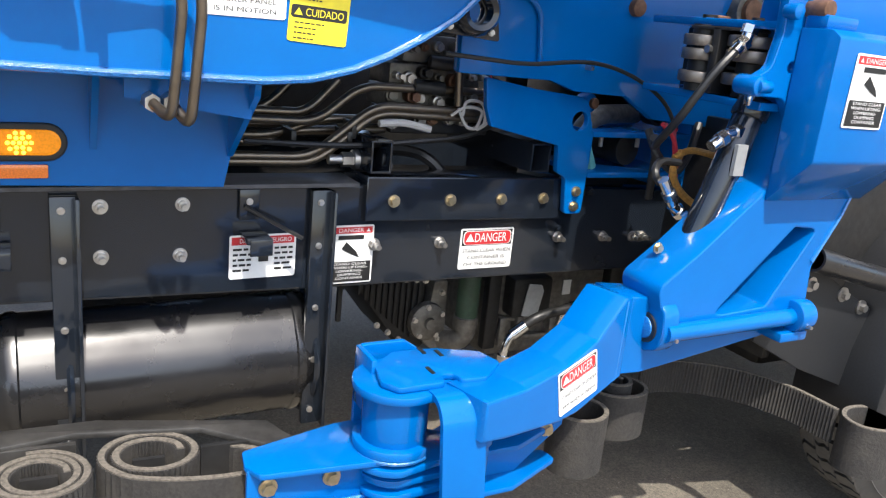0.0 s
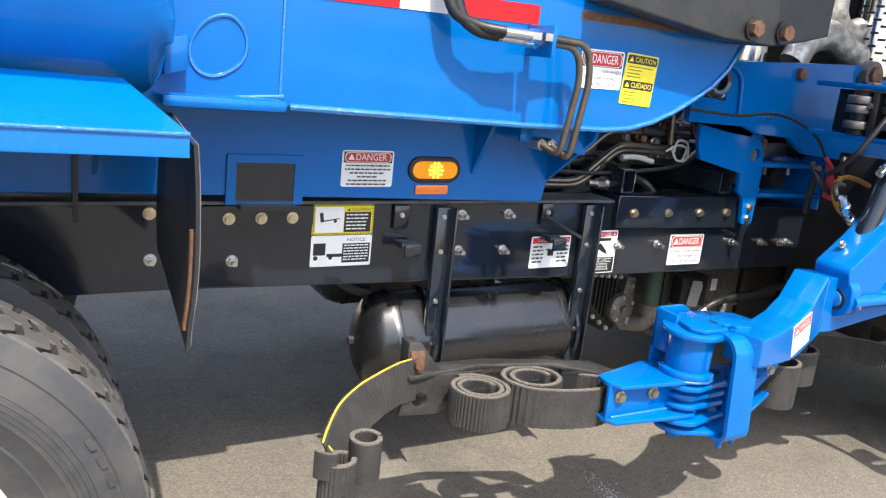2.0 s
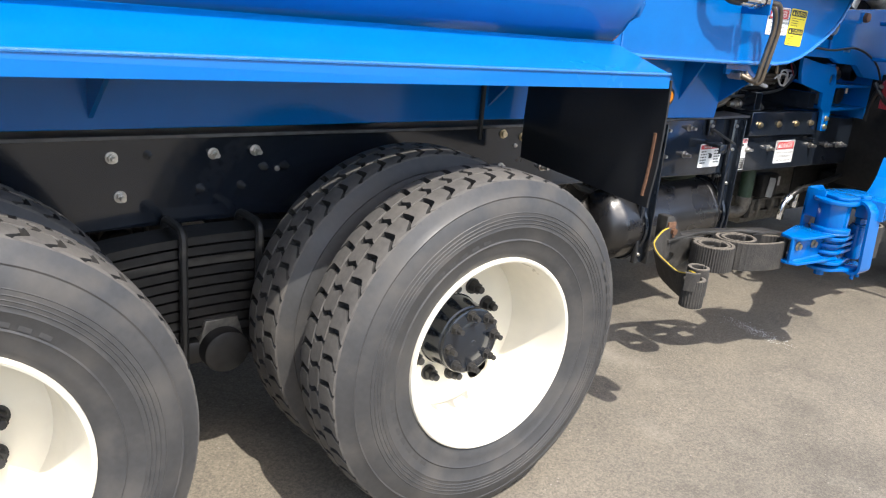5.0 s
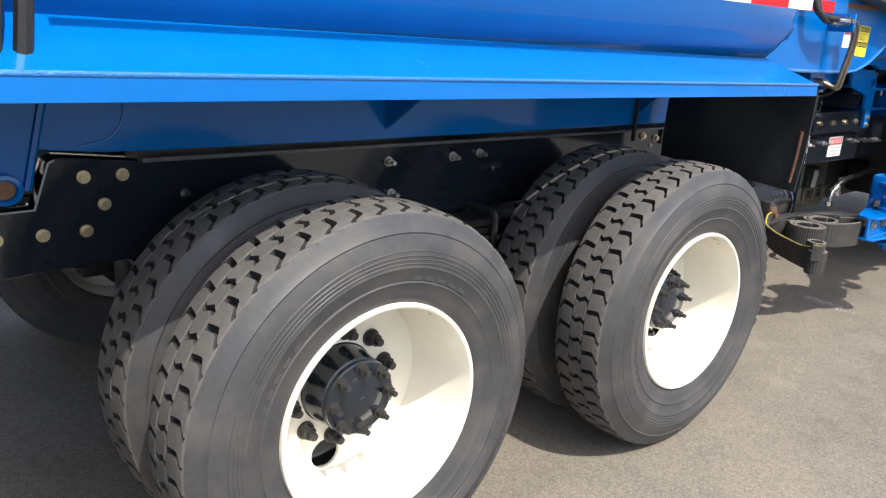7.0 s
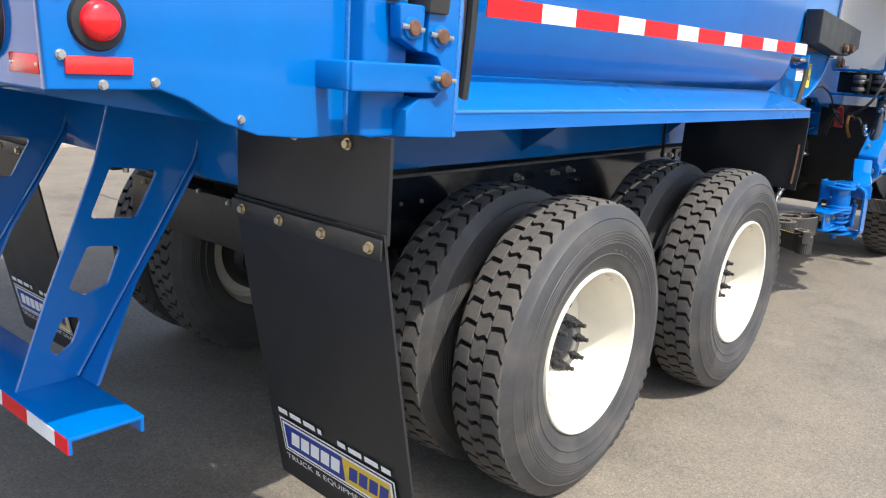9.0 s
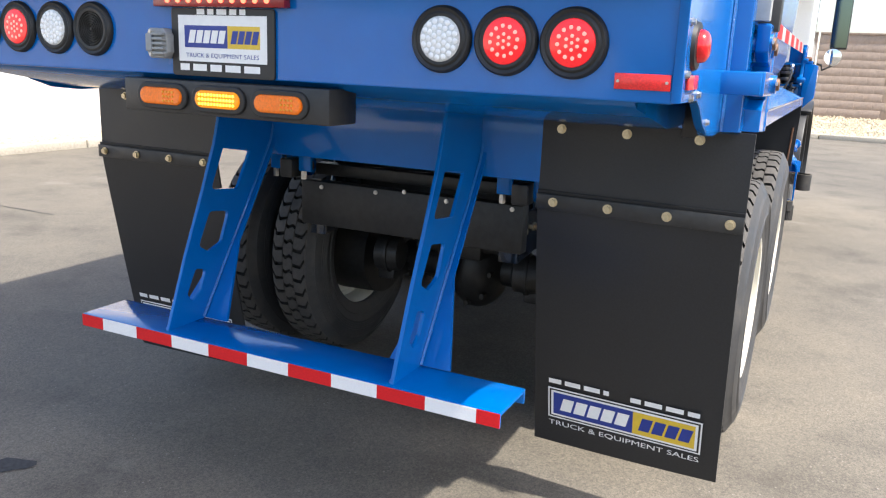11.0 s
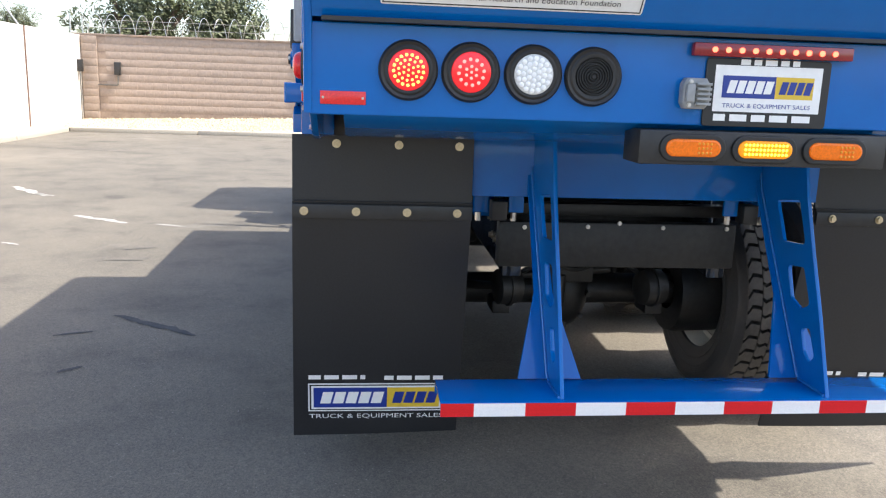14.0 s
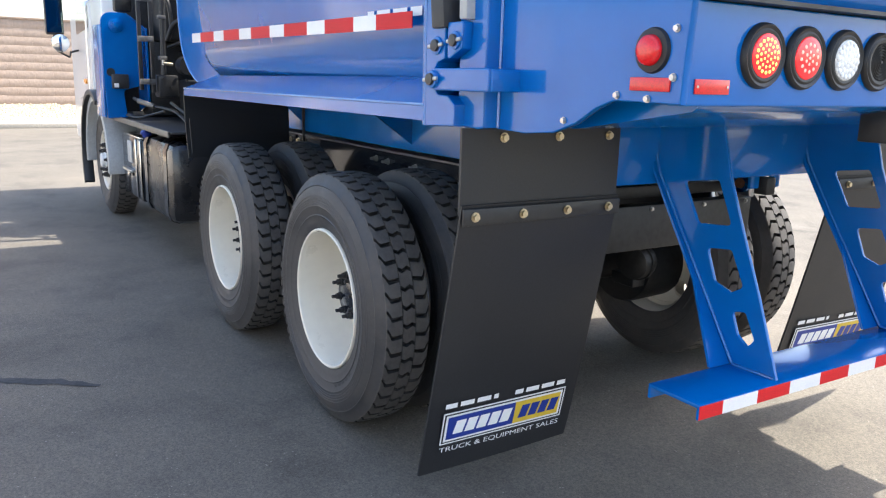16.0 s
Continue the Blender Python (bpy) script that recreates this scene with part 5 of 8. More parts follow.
def logo_block(parent, m, w, h, z, navy=L_BLUE):
    """The dealer mark as plain blocks: a navy and a gold field with slanted bars."""
    for nm, material, x0, x1 in (("logo_navy", navy, -0.5, 0.08), ("logo_gold", GOLD, 0.08, 0.5)):
        b2 = bmesh.new()
        sheet(b2, x0 * w, -h / 2, x1 * w, h / 2, z)
        bmesh.ops.transform(b2, matrix=m, verts=b2.verts)
        part(nm, b2, material, parent)
    for nm, material, x0, n, d in (("logo_bar", L_WHITE, -0.45, 5, 0.10), ("logo_bar", navy, 0.12, 4, 0.09)):
        for k in range(n):
            b2 = bmesh.new()
            x = (x0 + k * d) * w
            sheet(b2, x, -h * 0.29, x + w * d * 0.82, h * 0.29, z + 0.0006, h * 0.14)
            bmesh.ops.transform(b2, matrix=m, verts=b2.verts)
            part(nm, b2, material, parent)


def flat(parent, name, m, z, material, pieces):
    b2 = bmesh.new()
    for p in pieces:
        if p[0] == "print":
            bar_row(b2, p[1], p[2], p[3], p[4], p[5], z)
        elif p[0] == "box":
            sheet(b2, *p[1:5], z)
        else:
            me = letters(p[1], p[4], p[5])
            me.transform(Matrix.Translation((p[2], p[3], z)))
            b2.from_mesh(me)
    bmesh.ops.transform(b2, matrix=m, verts=b2.verts)
    return tagged(part(name, b2, material, parent), kind="stuff" if any(p[0] == "print" for p in pieces) else "")


logo_block(lp, m @ Matrix.Translation((0, 0.012, 0)), 0.232, 0.052, 0.0006)
flat(lp, "plate_slogan", m, 0.0006, L_BLUE, [("text", "TRUCK & EQUIPMENT SALES", 0, -0.033, 0.225, 0.012)])
flat(lp, "frame_print", m, 0.0010, L_WHITE, [("print", -0.132, -0.061, 0.264, 0.016, 3), ("print", -0.075, 0.070, 0.15, 0.013, 4)])
sk = part("trailer_socket", plate([rounded([(-0.024, -0.036), (0.024, -0.036), (0.036, -0.02), (0.036, 0.02), (0.024, 0.036), (-0.024, 0.036), (-0.032, 0.022), (-0.032, -0.022)], 0.004, 2)], 0.03, at(-1.64, 0.176, 1.425, REAR), 0.004), SOCKET, tail, "grey plastic trailer socket")
for k in range(5):
    part("socket_rib", boxes(((-1.668, 0.143, 1.398 + k * 0.0115), (-1.655, 0.178, 1.404 + k * 0.0115)), bev=0.001), SOCKET, sk)
part("socket_hinge", boxes(((-1.665, 0.182, 1.405), (-1.655, 0.203, 1.447)), bev=0.003), SOCKET, sk)
bolts(SMALL, sk, [(-1.655, 0.192, 1.452), (-1.655, 0.192, 1.398)], REAR, 0.6)

mk = part("marker_lamp_box", boxes(((-1.645, -0.332, 1.256), (-1.53, 0.302, 1.338)), bev=0.004), DULL, tail, "black box with three amber marker lamps")
for y, lit in ((0.169, 0), (-0.013, 1), (-0.195, 0)):
    mm = at(-1.646, y, 1.297, REAR)
    g = part("oval_grommet", plate([oval(0, 0, 0.168, 0.066)], 0.014, mm, 0.004), GROM, mk)
    part("amber_lens", plate([oval(0, 0, 0.140, 0.043)], 0.024, mm, 0.006), LENS_AMB_LIT if lit else LENS_AMB, g, "lit amber oval lens" if lit else "amber oval lens")
    b2 = bmesh.new()
    for i in range(12 if lit else 4):
        for j in range(3):
            x = (-0.052 + i * 0.0095) if lit else (0.012 + i * 0.01)
            bmesh.ops.create_uvsphere(b2, u_segments=6, v_segments=4, radius=0.0036, matrix=mm @ Matrix.Translation((x, -0.011 + j * 0.011, 0.012)))
    tagged(part("led_board", b2, LED_AMB if lit else AMB_DOT, g), kind="stuff")
for y0, y1 in ((0.959, 1.064), (-1.08, -0.974)):
    part("reflector", boxes(((-1.629, y0, 1.373), (-1.6255, y1, 1.403)), bev=0.001), R_RED, tail, "red reflector strip")
    for y in (y0 + 0.007, y1 - 0.007):
        part("rivet", rod(bmesh.new(), (-1.629, y, 1.388), (-1.6305, y, 1.388), 0.003, 8), STEEL, tail)


# mud flaps at the tail
def mudflap(s):
    ya, yb = (0.605, 1.190) if s > 0 else (-1.205, -0.620)
    upper = part("flap_hanger", boxes(((-0.975, ya, 1.03), (-0.965, yb, 1.262))), FLAP, truck, "black rubber flap hanger")
    bolts(BOLT, upper, [(-0.976, y, 1.236) for y in ((1.05, 0.85, 0.653) if s > 0 else (-0.68, -0.871, -1.067))], REAR, 0.72)
    n, bm = 12, bmesh.new()
    rows = []
    for k in range(n + 1):
        t = k / n
        z = 1.055 - t * 0.875
        x = -0.985 + 0.178 * t ** 1.08
        a, b = ya + 0.0 * t, yb + 0.012 * t
        sag = 0.006 * t * t
        rows.append([[bm.verts.new((x + dx - sag * math.sin(math.pi * j / 6), a + (b - a) * j / 6, z + (0.012 * (1 - j / 6) if k == n else 0))) for j in range(7)] for dx in (0.0, 0.008)])
    for r0, r1 in zip(rows, rows[1:]):
        for side in (0, 1):
            for j in range(6):
                bm.faces.new((r0[side][j], r0[side][j + 1], r1[side][j + 1], r1[side][j]))
        for j in (0, 6):
            bm.faces.new((r0[0][j], r0[1][j], r1[1][j], r1[0][j]))
    for r in (rows[0], rows[-1]):
        for j in range(6):
            bm.faces.new((r[0][j], r[0][j + 1], r[1][j + 1], r[1][j]))
    fl = part("mud_flap", bm, FLAP, truck, "long black rubber mud flap with dealer print")
    part("flap_strip", boxes(((-0.994, ya, 1.0), (-0.987, yb, 1.046)), bev=0.0015), DULL, fl)
    ys = (1.152, 0.985, 0.82, 0.655) if s > 0 else (-0.675, -0.839, -1.005, -1.171)
    bolts(BOLT, fl, [(-0.995, y, 1.024) for y in ys], REAR, 0.72)
    # dealer mark on the lower flap
    c, zc = (ya + yb) / 2 + 0.005, 0.340
    t = (1.055 - zc) / 0.875
    x = -0.985 + 0.178 * t ** 1.08 - 0.006 * t * t
    tilt = math.degrees(math.atan(0.178 * 1.08 * t ** 0.08 / 0.875))
    mm = at(x - 0.004, c, zc, REAR) @ pose(0, 0, 0, tilt, 0, 0)
    flat(fl, "logo_border", mm, 0.0, L_WHITE, [("box", -0.245, -0.058, 0.245, 0.058)])
    flat(fl, "logo_border", mm, 0.0005, L_BLACK, [("box", -0.240, -0.053, 0.240, 0.053)])
    flat(fl, "logo_border", mm, 0.001, L_WHITE, [("box", -0.234, -0.048, 0.234, 0.048)])
    logo_block(fl, mm, 0.452, 0.082, 0.0015)
    flat(fl, "flap_slogan", mm, 0.0, L_WHITE, [("text", "TRUCK & EQUIPMENT SALES", 0, -0.080, 0.485, 0.021)])
    flat(fl, "flap_print", mm, 0.0, L_WHITE, [("print", -0.243, 0.083, 0.20, 0.017, 12), ("print", 0.025, 0.080, 0.21, 0.017, 13)])


both(mudflap)

# under-ride bumper
bm = bmesh.new()
prism(bm, [(-1.464, 0.524), (-1.455, 0.524), (-1.455, 0.556), (-1.294, 0.556), (-1.294, 0.524), (-1.285, 0.524), (-1.285, 0.566), (-1.464, 0.566)], 1.482, at(0, -0.004, 0, RIGHT), 0.002)
bp = part("bumper", bm, BLUE, truck, "blue channel bumper with red and white tape")
yv, red = 0.737, True
for d in [0.094] + [0.147] * 9 + [0.065]:
    part("tape", boxes(((-1.466, yv - d, 0.526), (-1.4642, yv, 0.564))), T_RED if red else T_WHITE, bp)
    yv, red = yv - d, not red
for s in (-1, 1):
    y = 0.385 if s > 0 else -0.42
    outer = [(-0.905, 1.29), (-1.175, 1.29), (-1.185, 1.25), (-1.222, 1.12), (-1.285, 0.965), (-1.362, 0.785), (-1.446, 0.566), (-1.292, 0.566), (-1.19, 0.73), (-1.04, 0.96), (-0.945, 1.11), (-0.905, 1.24)]
    h1 = rounded([(-1.05, 1.088), (-1.183, 1.106), (-1.243, 0.978), (-1.118, 0.966)], 0.012, 3)
    h2 = rounded([(-1.162, 0.897), (-1.252, 0.908), (-1.306, 0.805), (-1.262, 0.78), (-1.202, 0.80)], 0.014, 3)
    h3 = rounded([(-1.276, 0.724), (-1.322, 0.735), (-1.362, 0.66), (-1.340, 0.632), (-1.302, 0.66)], 0.012, 3)
    leg = part("bumper_leg", plate([outer, h1, h2, h3], 0.012, at(0, y, 0, RIGHT), 0.001), BLUE, truck, "blue cut-out bumper leg")
    # front flange that flares into a foot
    b2 = bmesh.new()
    rows = []
    for x, z, half in ((-0.903, 1.25, 0.024), (-0.943, 1.11, 0.024), (-1.038, 0.96, 0.026), (-1.147, 0.795, 0.030), (-1.29, 0.568, 0.098)):
        rows.append([b2.verts.new((x + dx, y + dy, z)) for dx, dy in ((0.0, -half), (0.0, half), (0.010, half), (0.010, -half))])
    for p, q in zip(rows, rows[1:]):
        for i in range(4):
            b2.faces.new((p[i], p[(i + 1) % 4], q[(i + 1) % 4], q[i]))
    b2.faces.new(rows[0])
    b2.faces.new(rows[-1])
    part("leg_flange", b2, BLUE, leg)
    for o in (-0.009, 0.009):
        part("leg_weld", tube(bmesh.new(), [(-0.908, y + o, 1.24), (-0.949, y + o, 1.11), (-1.044, y + o, 0.96), (-1.194, y + o, 0.73), (-1.296, y + o, 0.572)], 0.0045, 6), BLUE_WELD, leg)
    part("leg_weld", tube(bmesh.new(), [(-1.44, y + 0.008, 0.569), (-1.30, y + 0.008, 0.569)], 0.005, 6), BLUE_WELD, leg)

# ---- under the tail ----
cm = part("cross_member", boxes(((-0.76, -0.46, 0.776), (-0.70, 0.455, 0.945)), bev=0.006), DIRTY, truck, "black steel cross member")
bolts(SMALL, cm, [(-0.761, y, z) for y, z in ((0.36, 0.925), (0.12, 0.93), (-0.17, 0.93), (-0.42, 0.93), (0.0, 0.945))], REAR)
bm = bmesh.new()
box(bm, (-0.66, -0.46, 0.955), (-0.60, 0.46, 1.0), 0.004)
part("cross_channel", bm, DIRTY, cm)
bm = bmesh.new()
rod(bm, (-0.74, 0.06, 1.055), (-0.74, 0.06, 1.10), 0.022, 6)
tube(bm, smooth([(-0.72, 0.3, 1.08), (-0.74, 0.06, 1.06), (-0.72, -0.2, 1.09), (-0.7, -0.45, 1.05)], 6), 0.012, 8)
part("air_line", bm, DIRTY, cm)


# beams and floor added between the rails to keep light from under the truck
for x, z0, z1 in ((-0.42, 0.84, 1.02), (0.3, 0.80, 1.0), (0.66, 0.78, 0.98), (1.8, 0.80, 0.99), (2.6, 0.80, 0.98)):
    part("frame_cross_beam", boxes(((x - 0.05, -0.45, z0), (x + 0.05, 0.45, z1)), bev=0.008), DIRTY, truck, "oily black beam added between the rails to block light")
part("body_floor", boxes(((-0.90, -0.52, 1.20), (1.7, 0.52, 1.25)), bev=0.005), DIRTY, truck, "dark floor added under the packer body to block light")


def axle(x):
    ax = part("drive_axle", rod(bmesh.new(), (x, -0.95, 0.512), (x, 0.95, 0.512), 0.075, 20), DIRTY, truck, "oily black drive axle")
    b2 = bmesh.new()
    ball(b2, (x, 0.02, 0.52), 0.20, (0.95, 0.85, 1.0), 24, 14)
    rod(b2, (x, 0.02, 0.52), (x + 0.32, 0.02, 0.55), 0.12, 20, 0.07, bev=0.01)
    for k in range(8):
        a = k * math.pi / 4
        rod(b2, (x - 0.12, 0.02 + 0.13 * math.cos(a), 0.52 + 0.15 * math.sin(a)), (x - 0.155, 0.02 + 0.13 * math.cos(a), 0.52 + 0.15 * math.sin(a)), 0.014, 6)
    box(b2, (x - 0.1, -0.06, 0.66), (x + 0.15, 0.12, 0.76), 0.02)
    part("differential", b2, DIRTY, ax)
    b2 = bmesh.new()
    box(b2, (x - 0.24, -0.10, 0.60), (x - 0.12, 0.16, 0.70), 0.015)
    rod(b2, (x - 0.22, 0.10, 0.50), (x - 0.22, 0.10, 0.64), 0.045, 14, bev=0.006)
    rod(b2, (x - 0.20, -0.20, 0.66), (x - 0.20, 0.30, 0.63), 0.022, 10)
    part("axle_bracket", b2, DIRTY, ax)
    part("air_hose", tube(bmesh.new(), smooth([(x - 0.28, 0.33, 0.66), (x - 0.34, 0.2, 0.72), (x - 0.30, 0.02, 0.68), (x - 0.34, -0.16, 0.74), (x - 0.28, -0.34, 0.66)], 6), 0.012, 8), HOSE, ax)
    for s in (-1, 1):
        b2 = bmesh.new()
        revolve(b2, [(0.0, -0.075), (0.05, -0.075), (0.078, -0.06), (0.082, -0.01), (0.09, -0.008), (0.09, 0.008), (0.082, 0.01), (0.078, 0.06), (0.05, 0.075), (0.0, 0.075)], at(x - 0.30, s * 0.40, 0.60, pose(0, 0, 0, 90, 0, 12)), 24)
        rod(b2, (x - 0.30, s * 0.44, 0.6), (x - 0.12, s * 0.58, 0.56), 0.02, 10)
        box(b2, (x - 0.30, s * 0.43 - 0.05, 0.47), (x - 0.16, s * 0.43 + 0.05, 0.53), 0.01)
        part("brake_chamber", b2, DIRTY, ax)
        b2 = bmesh.new()
        revolve(b2, [(0.10, -0.11), (0.205, -0.11), (0.212, -0.09), (0.205, 0.11), (0.10, 0.11)], at(x, s * 0.72, 0.512, TO_LEFT), 40)
        part("brake_drum", b2, DIRTY, ax)


axle(0.01)
axle(1.32)


def spring(s):
    sp = part("leaf_spring", boxes(((0.54, min(s * 0.56, s * 0.68), 0.40), (0.79, max(s * 0.56, s * 0.68), 0.47)), bev=0.01), DIRTY, truck, "stacked black leaf spring")
    for k in range(10):
        half = 0.66 - 0.052 * k
        b2 = bmesh.new()
        z0 = 0.775 - k * 0.031
        pts = [(0.665 + half * u, s * 0.62, z0 - 0.11 * (u * half / 0.66) ** 2) for u in [i / 8 - 1 for i in range(17)]]
        rows = []
        for p in pts:
            rows.append([b2.verts.new((p[0], p[1] + dy, p[2] + dz)) for dy, dz in ((-0.05, -0.012), (0.05, -0.012), (0.05, 0.012), (-0.05, 0.012))])
        for a, b in zip(rows, rows[1:]):
            for i in range(4):
                b2.faces.new((a[i], a[(i + 1) % 4], b[(i + 1) % 4], b[i]))
        b2.faces.new(rows[0])
        b2.faces.new(rows[-1])
        part("leaf", b2, DIRTY, sp)
    for x in (0.56, 0.77):
        part("u_bolt", tube(bmesh.new(), bend([(x, s * 0.555, 0.38), (x, s * 0.555, 0.81), (x, s * 0.685, 0.81), (x, s * 0.685, 0.38)], 0.03), 0.012, 8), DULL, sp)
    part("trunnion", rod(bmesh.new(), (0.665, s * 0.5, 0.44), (0.665, s * 0.72, 0.44), 0.065, 24, bev=0.01), DIRTY, sp)
    part("trunnion_seat", plate([[(0.60, 0.46), (0.73, 0.46), (0.71, 0.53), (0.62, 0.53)]], 0.12, at(0, s * 0.62, 0, RIGHT), 0.004), CAST, sp)


both(spring)

# ---- hopper ----
hop = [(1.72, 1.280), (2.085, 1.287), (2.70, 1.272), (2.99, 1.269), (3.08, 1.276), (3.16, 1.296), (3.236, 1.327), (3.31, 1.367), (3.378, 1.413), (3.43, 1.465), (3.468, 1.525), (3.50, 1.60), (3.53, 1.72), (3.55, 1.95), (3.55, 2.85), (1.72, 2.85)]
hopper = part("hopper", prism(bmesh.new(), hop, 1.60, at(0, 0, 0, RIGHT)), BLUE, truck, "blue hopper with curved welded bottom edge")
part("hopper_rim", tube(bmesh.new(), [(x, -0.802, z) for x, z in hop[1:14]], 0.008, 8), BLUE_WELD, hopper, "shiny weld bead")
part("hopper_rim", tube(bmesh.new(), [(x, 0.802, z) for x, z in hop[1:14]], 0.008, 8), BLUE_WELD, hopper)
part("weld_seam", tube(bmesh.new(), [(2.063, -0.801, 1.29), (2.063, -0.801, 2.2)], 0.0045, 6), BLUE_WELD, hopper)
part("weld_ring", tube(bmesh.new(), [(1.925 + 0.060 * math.cos(a), -0.801, 1.413 + 0.064 * math.sin(a)) for a in [i * 2 * math.pi / 40 for i in range(41)]], 0.0045, 6), BLUE_WELD, hopper)
part("hopper_ledge", boxes(((1.895, -0.80, 1.300), (2.165, -0.71, 1.327)), bev=0.009), BLUE, hopper)
part("ledge_weld", tube(bmesh.new(), [(1.85, -0.803, 1.312), (2.07, -0.803, 1.308)], 0.005, 6), BLUE_WELD, hopper)
part("hinge_block", boxes(((1.80, -0.84, 1.375), (1.855, -0.79, 1.45)), bev=0.004), BLUE, hopper)
for x0, x1, material in ((2.10, 2.335, T_RED), (2.335, 2.485, T_WHITE), (2.485, 2.715, T_RED)):
    part("tape", boxes(((x0, -0.8026, 1.532), (x1, -0.800, 1.582))), material, hopper)
part("side_gusset", prism(bmesh.new(), [(-0.59, 1.268), (-0.79, 1.268), (-0.78, 1.235), (-0.59, 1.09)], 0.012, at(2.985, 0, 0, FRONT)), BLUE, hopper)
bh = part("bulkhead_tab", plate([[(2.745, 1.275), (2.985, 1.275), (2.985, 1.19), (2.745, 1.225)]], 0.012, at(0, -0.74, 0, RIGHT)), BLUE, hopper)
for x in (2.79, 2.825):
    part("bulkhead_nut", rod(bmesh.new(), (x, -0.735, 1.222), (x, -0.79, 1.222), 0.016, 6), STEEL, bh)
for k, (dx, dz) in enumerate(((0.0, 0.0), (0.035, 0.012))):
    p = bend([(2.70, -0.872 - 0.02 * k, 1.488 + dz), (2.805 + dx, -0.872, 1.482 + dz), (2.83 + dx, -0.868, 1.40), (2.815 + dx, -0.84, 1.20 - 0.012 * k), (2.79 + dx, -0.79, 1.222)], 0.05, 7)
    part("steel_pipe", tube(bmesh.new(), p, 0.010, 10), PIPE, hopper, "bent bare steel pipe")
    b2 = bmesh.new()
    rod(b2, (2.56, -0.872 - 0.03 * k, 1.49 + dz), (2.63, -0.872 - 0.03 * k, 1.488 + dz), 0.014, 12)
    rod(b2, (2.63, -0.872 - 0.03 * k, 1.488 + dz), (2.655, -0.872 - 0.03 * k, 1.488 + dz), 0.018, 6)
    rod(b2, (2.665, -0.872 - 0.03 * k, 1.488 + dz), (2.69, -0.872 - 0.03 * k, 1.488 + dz), 0.019, 6)
    part("hose_fitting", b2, CHROME, hopper, "bright steel hose fitting")
    h = smooth([(2.57, -0.872 - 0.03 * k, 1.49 + dz), (2.50, -0.875, 1.50 + dz), (2.46 - 0.02 * k, -0.86, 1.55), (2.45 - 0.03 * k, -0.83, 1.70), (2.5, -0.82, 1.95)], 7)
    part("hydraulic_hose", tube(bmesh.new(), h, 0.0145, 10), HOSE, hopper)
part("fitting_bracket", boxes(((2.685, -0.92, 1.45), (2.697, -0.80, 1.53)), bev=0.003), BLUE, hopper)

# black guide beam at the hopper's top front
gb = part("guide_beam", plate([[(2.86, 1.61), (3.28, 1.552), (3.48, 1.548), (3.62, 1.575), (3.72, 1.60), (3.72, 1.72), (3.4, 1.75), (2.86, 1.80)]], 0.10, at(0, -0.86, 0, RIGHT), 0.006), DULL, truck, "worn black steel guide beam")
for x in (3.385, 3.514):
    part("pin_head", rod(bmesh.new(), (x, -0.90, 1.592), (x, -0.935, 1.592), 0.024, 6), RUST, gb)
    part("pin_washer", rod(bmesh.new(), (x, -0.905, 1.592), (x, -0.918, 1.592), 0.034, 18), DULL, gb)
part("scrape_mark", boxes(((2.86, -0.8025, 1.56), (3.36, -0.8005, 1.583))), RUST, gb)

# flanged black bearing plate behind the hopper nose
fb = part("bearing_plate", plate([rounded([(3.385, 1.38), (3.535, 1.368), (3.515, 1.485), (3.375, 1.495)], 0.008), circle(3.462, 1.432, 0.026)], 0.02, at(0, -0.72, 0, RIGHT), 0.002), BLACK, truck, "black bolted bearing plate")
part("bearing_ring", revolve(bmesh.new(), [(0.03, 0.0), (0.03, 0.03), (0.042, 0.034), (0.055, 0.02), (0.058, 0.0)], at(3.462, -0.73, 1.432, RIGHT), 28), BLACK, fb)
bolts(SMALL, fb, [(x, -0.73, z) for x, z in ((3.40, 1.475), (3.50, 1.468), (3.405, 1.395), (3.51, 1.388))], RIGHT)

# blue chassis tower behind the arm
tw = part("chassis_tower", plate([rounded([(3.50, 1.29), (3.77, 1.285), (3.86, 1.262), (4.05, 1.255), (4.16, 1.20), (4.45, 1.18), (4.45, 1.46), (4.36, 1.475), (4.395, 1.545), (3.50, 1.495)], [0.01, 0.03, 0.03, 0.03, 0.02, 0.01, 0.01, 0.02, 0.015, 0.01])], 0.03, at(0, -0.61, 0, RIGHT), 0.003), BLUE, truck, "dark blue chassis plate in shade")
part("tower_rear_web", boxes(((4.40, -0.60, 1.10), (5.0, -0.57, 1.50)), bev=0.004), BLUE, tw)
part("tower_stiffener", tube(bmesh.new(), bend([(3.55, -0.632, 1.492), (3.665, -0.632, 1.482), (3.705, -0.632, 1.45), (3.722, -0.632, 1.32)], 0.04), 0.007, 8), BLUE, tw)
part("tower_pin", rod(bmesh.new(), (4.03, -0.62, 1.484), (4.03, -0.645, 1.484), 0.023, 18, bev=0.003), RUST, tw, "rusty pin end")
part("tower_pin", rod(bmesh.new(), (4.434, -0.60, 1.512), (4.434, -0.665, 1.512), 0.034, 22, bev=0.005), RUST, tw, "rusty pin end")
part("pin_collar", revolve(bmesh.new(), [(0.034, 0.0), (0.034, 0.03), (0.052, 0.03), (0.056, 0.0)], at(4.434, -0.62, 1.512, RIGHT), 24), CAST, tw)
part("tower_boss", rod(bmesh.new(), (3.985, -0.52, 1.228), (3.985, -0.562, 1.228), 0.026, 18, bev=0.005), BLUE, tw)
part("boss_cap", rod(bmesh.new(), (3.99, -0.562, 1.229), (3.99, -0.575, 1.229), 0.014, 14, bev=0.003), RUST, tw)
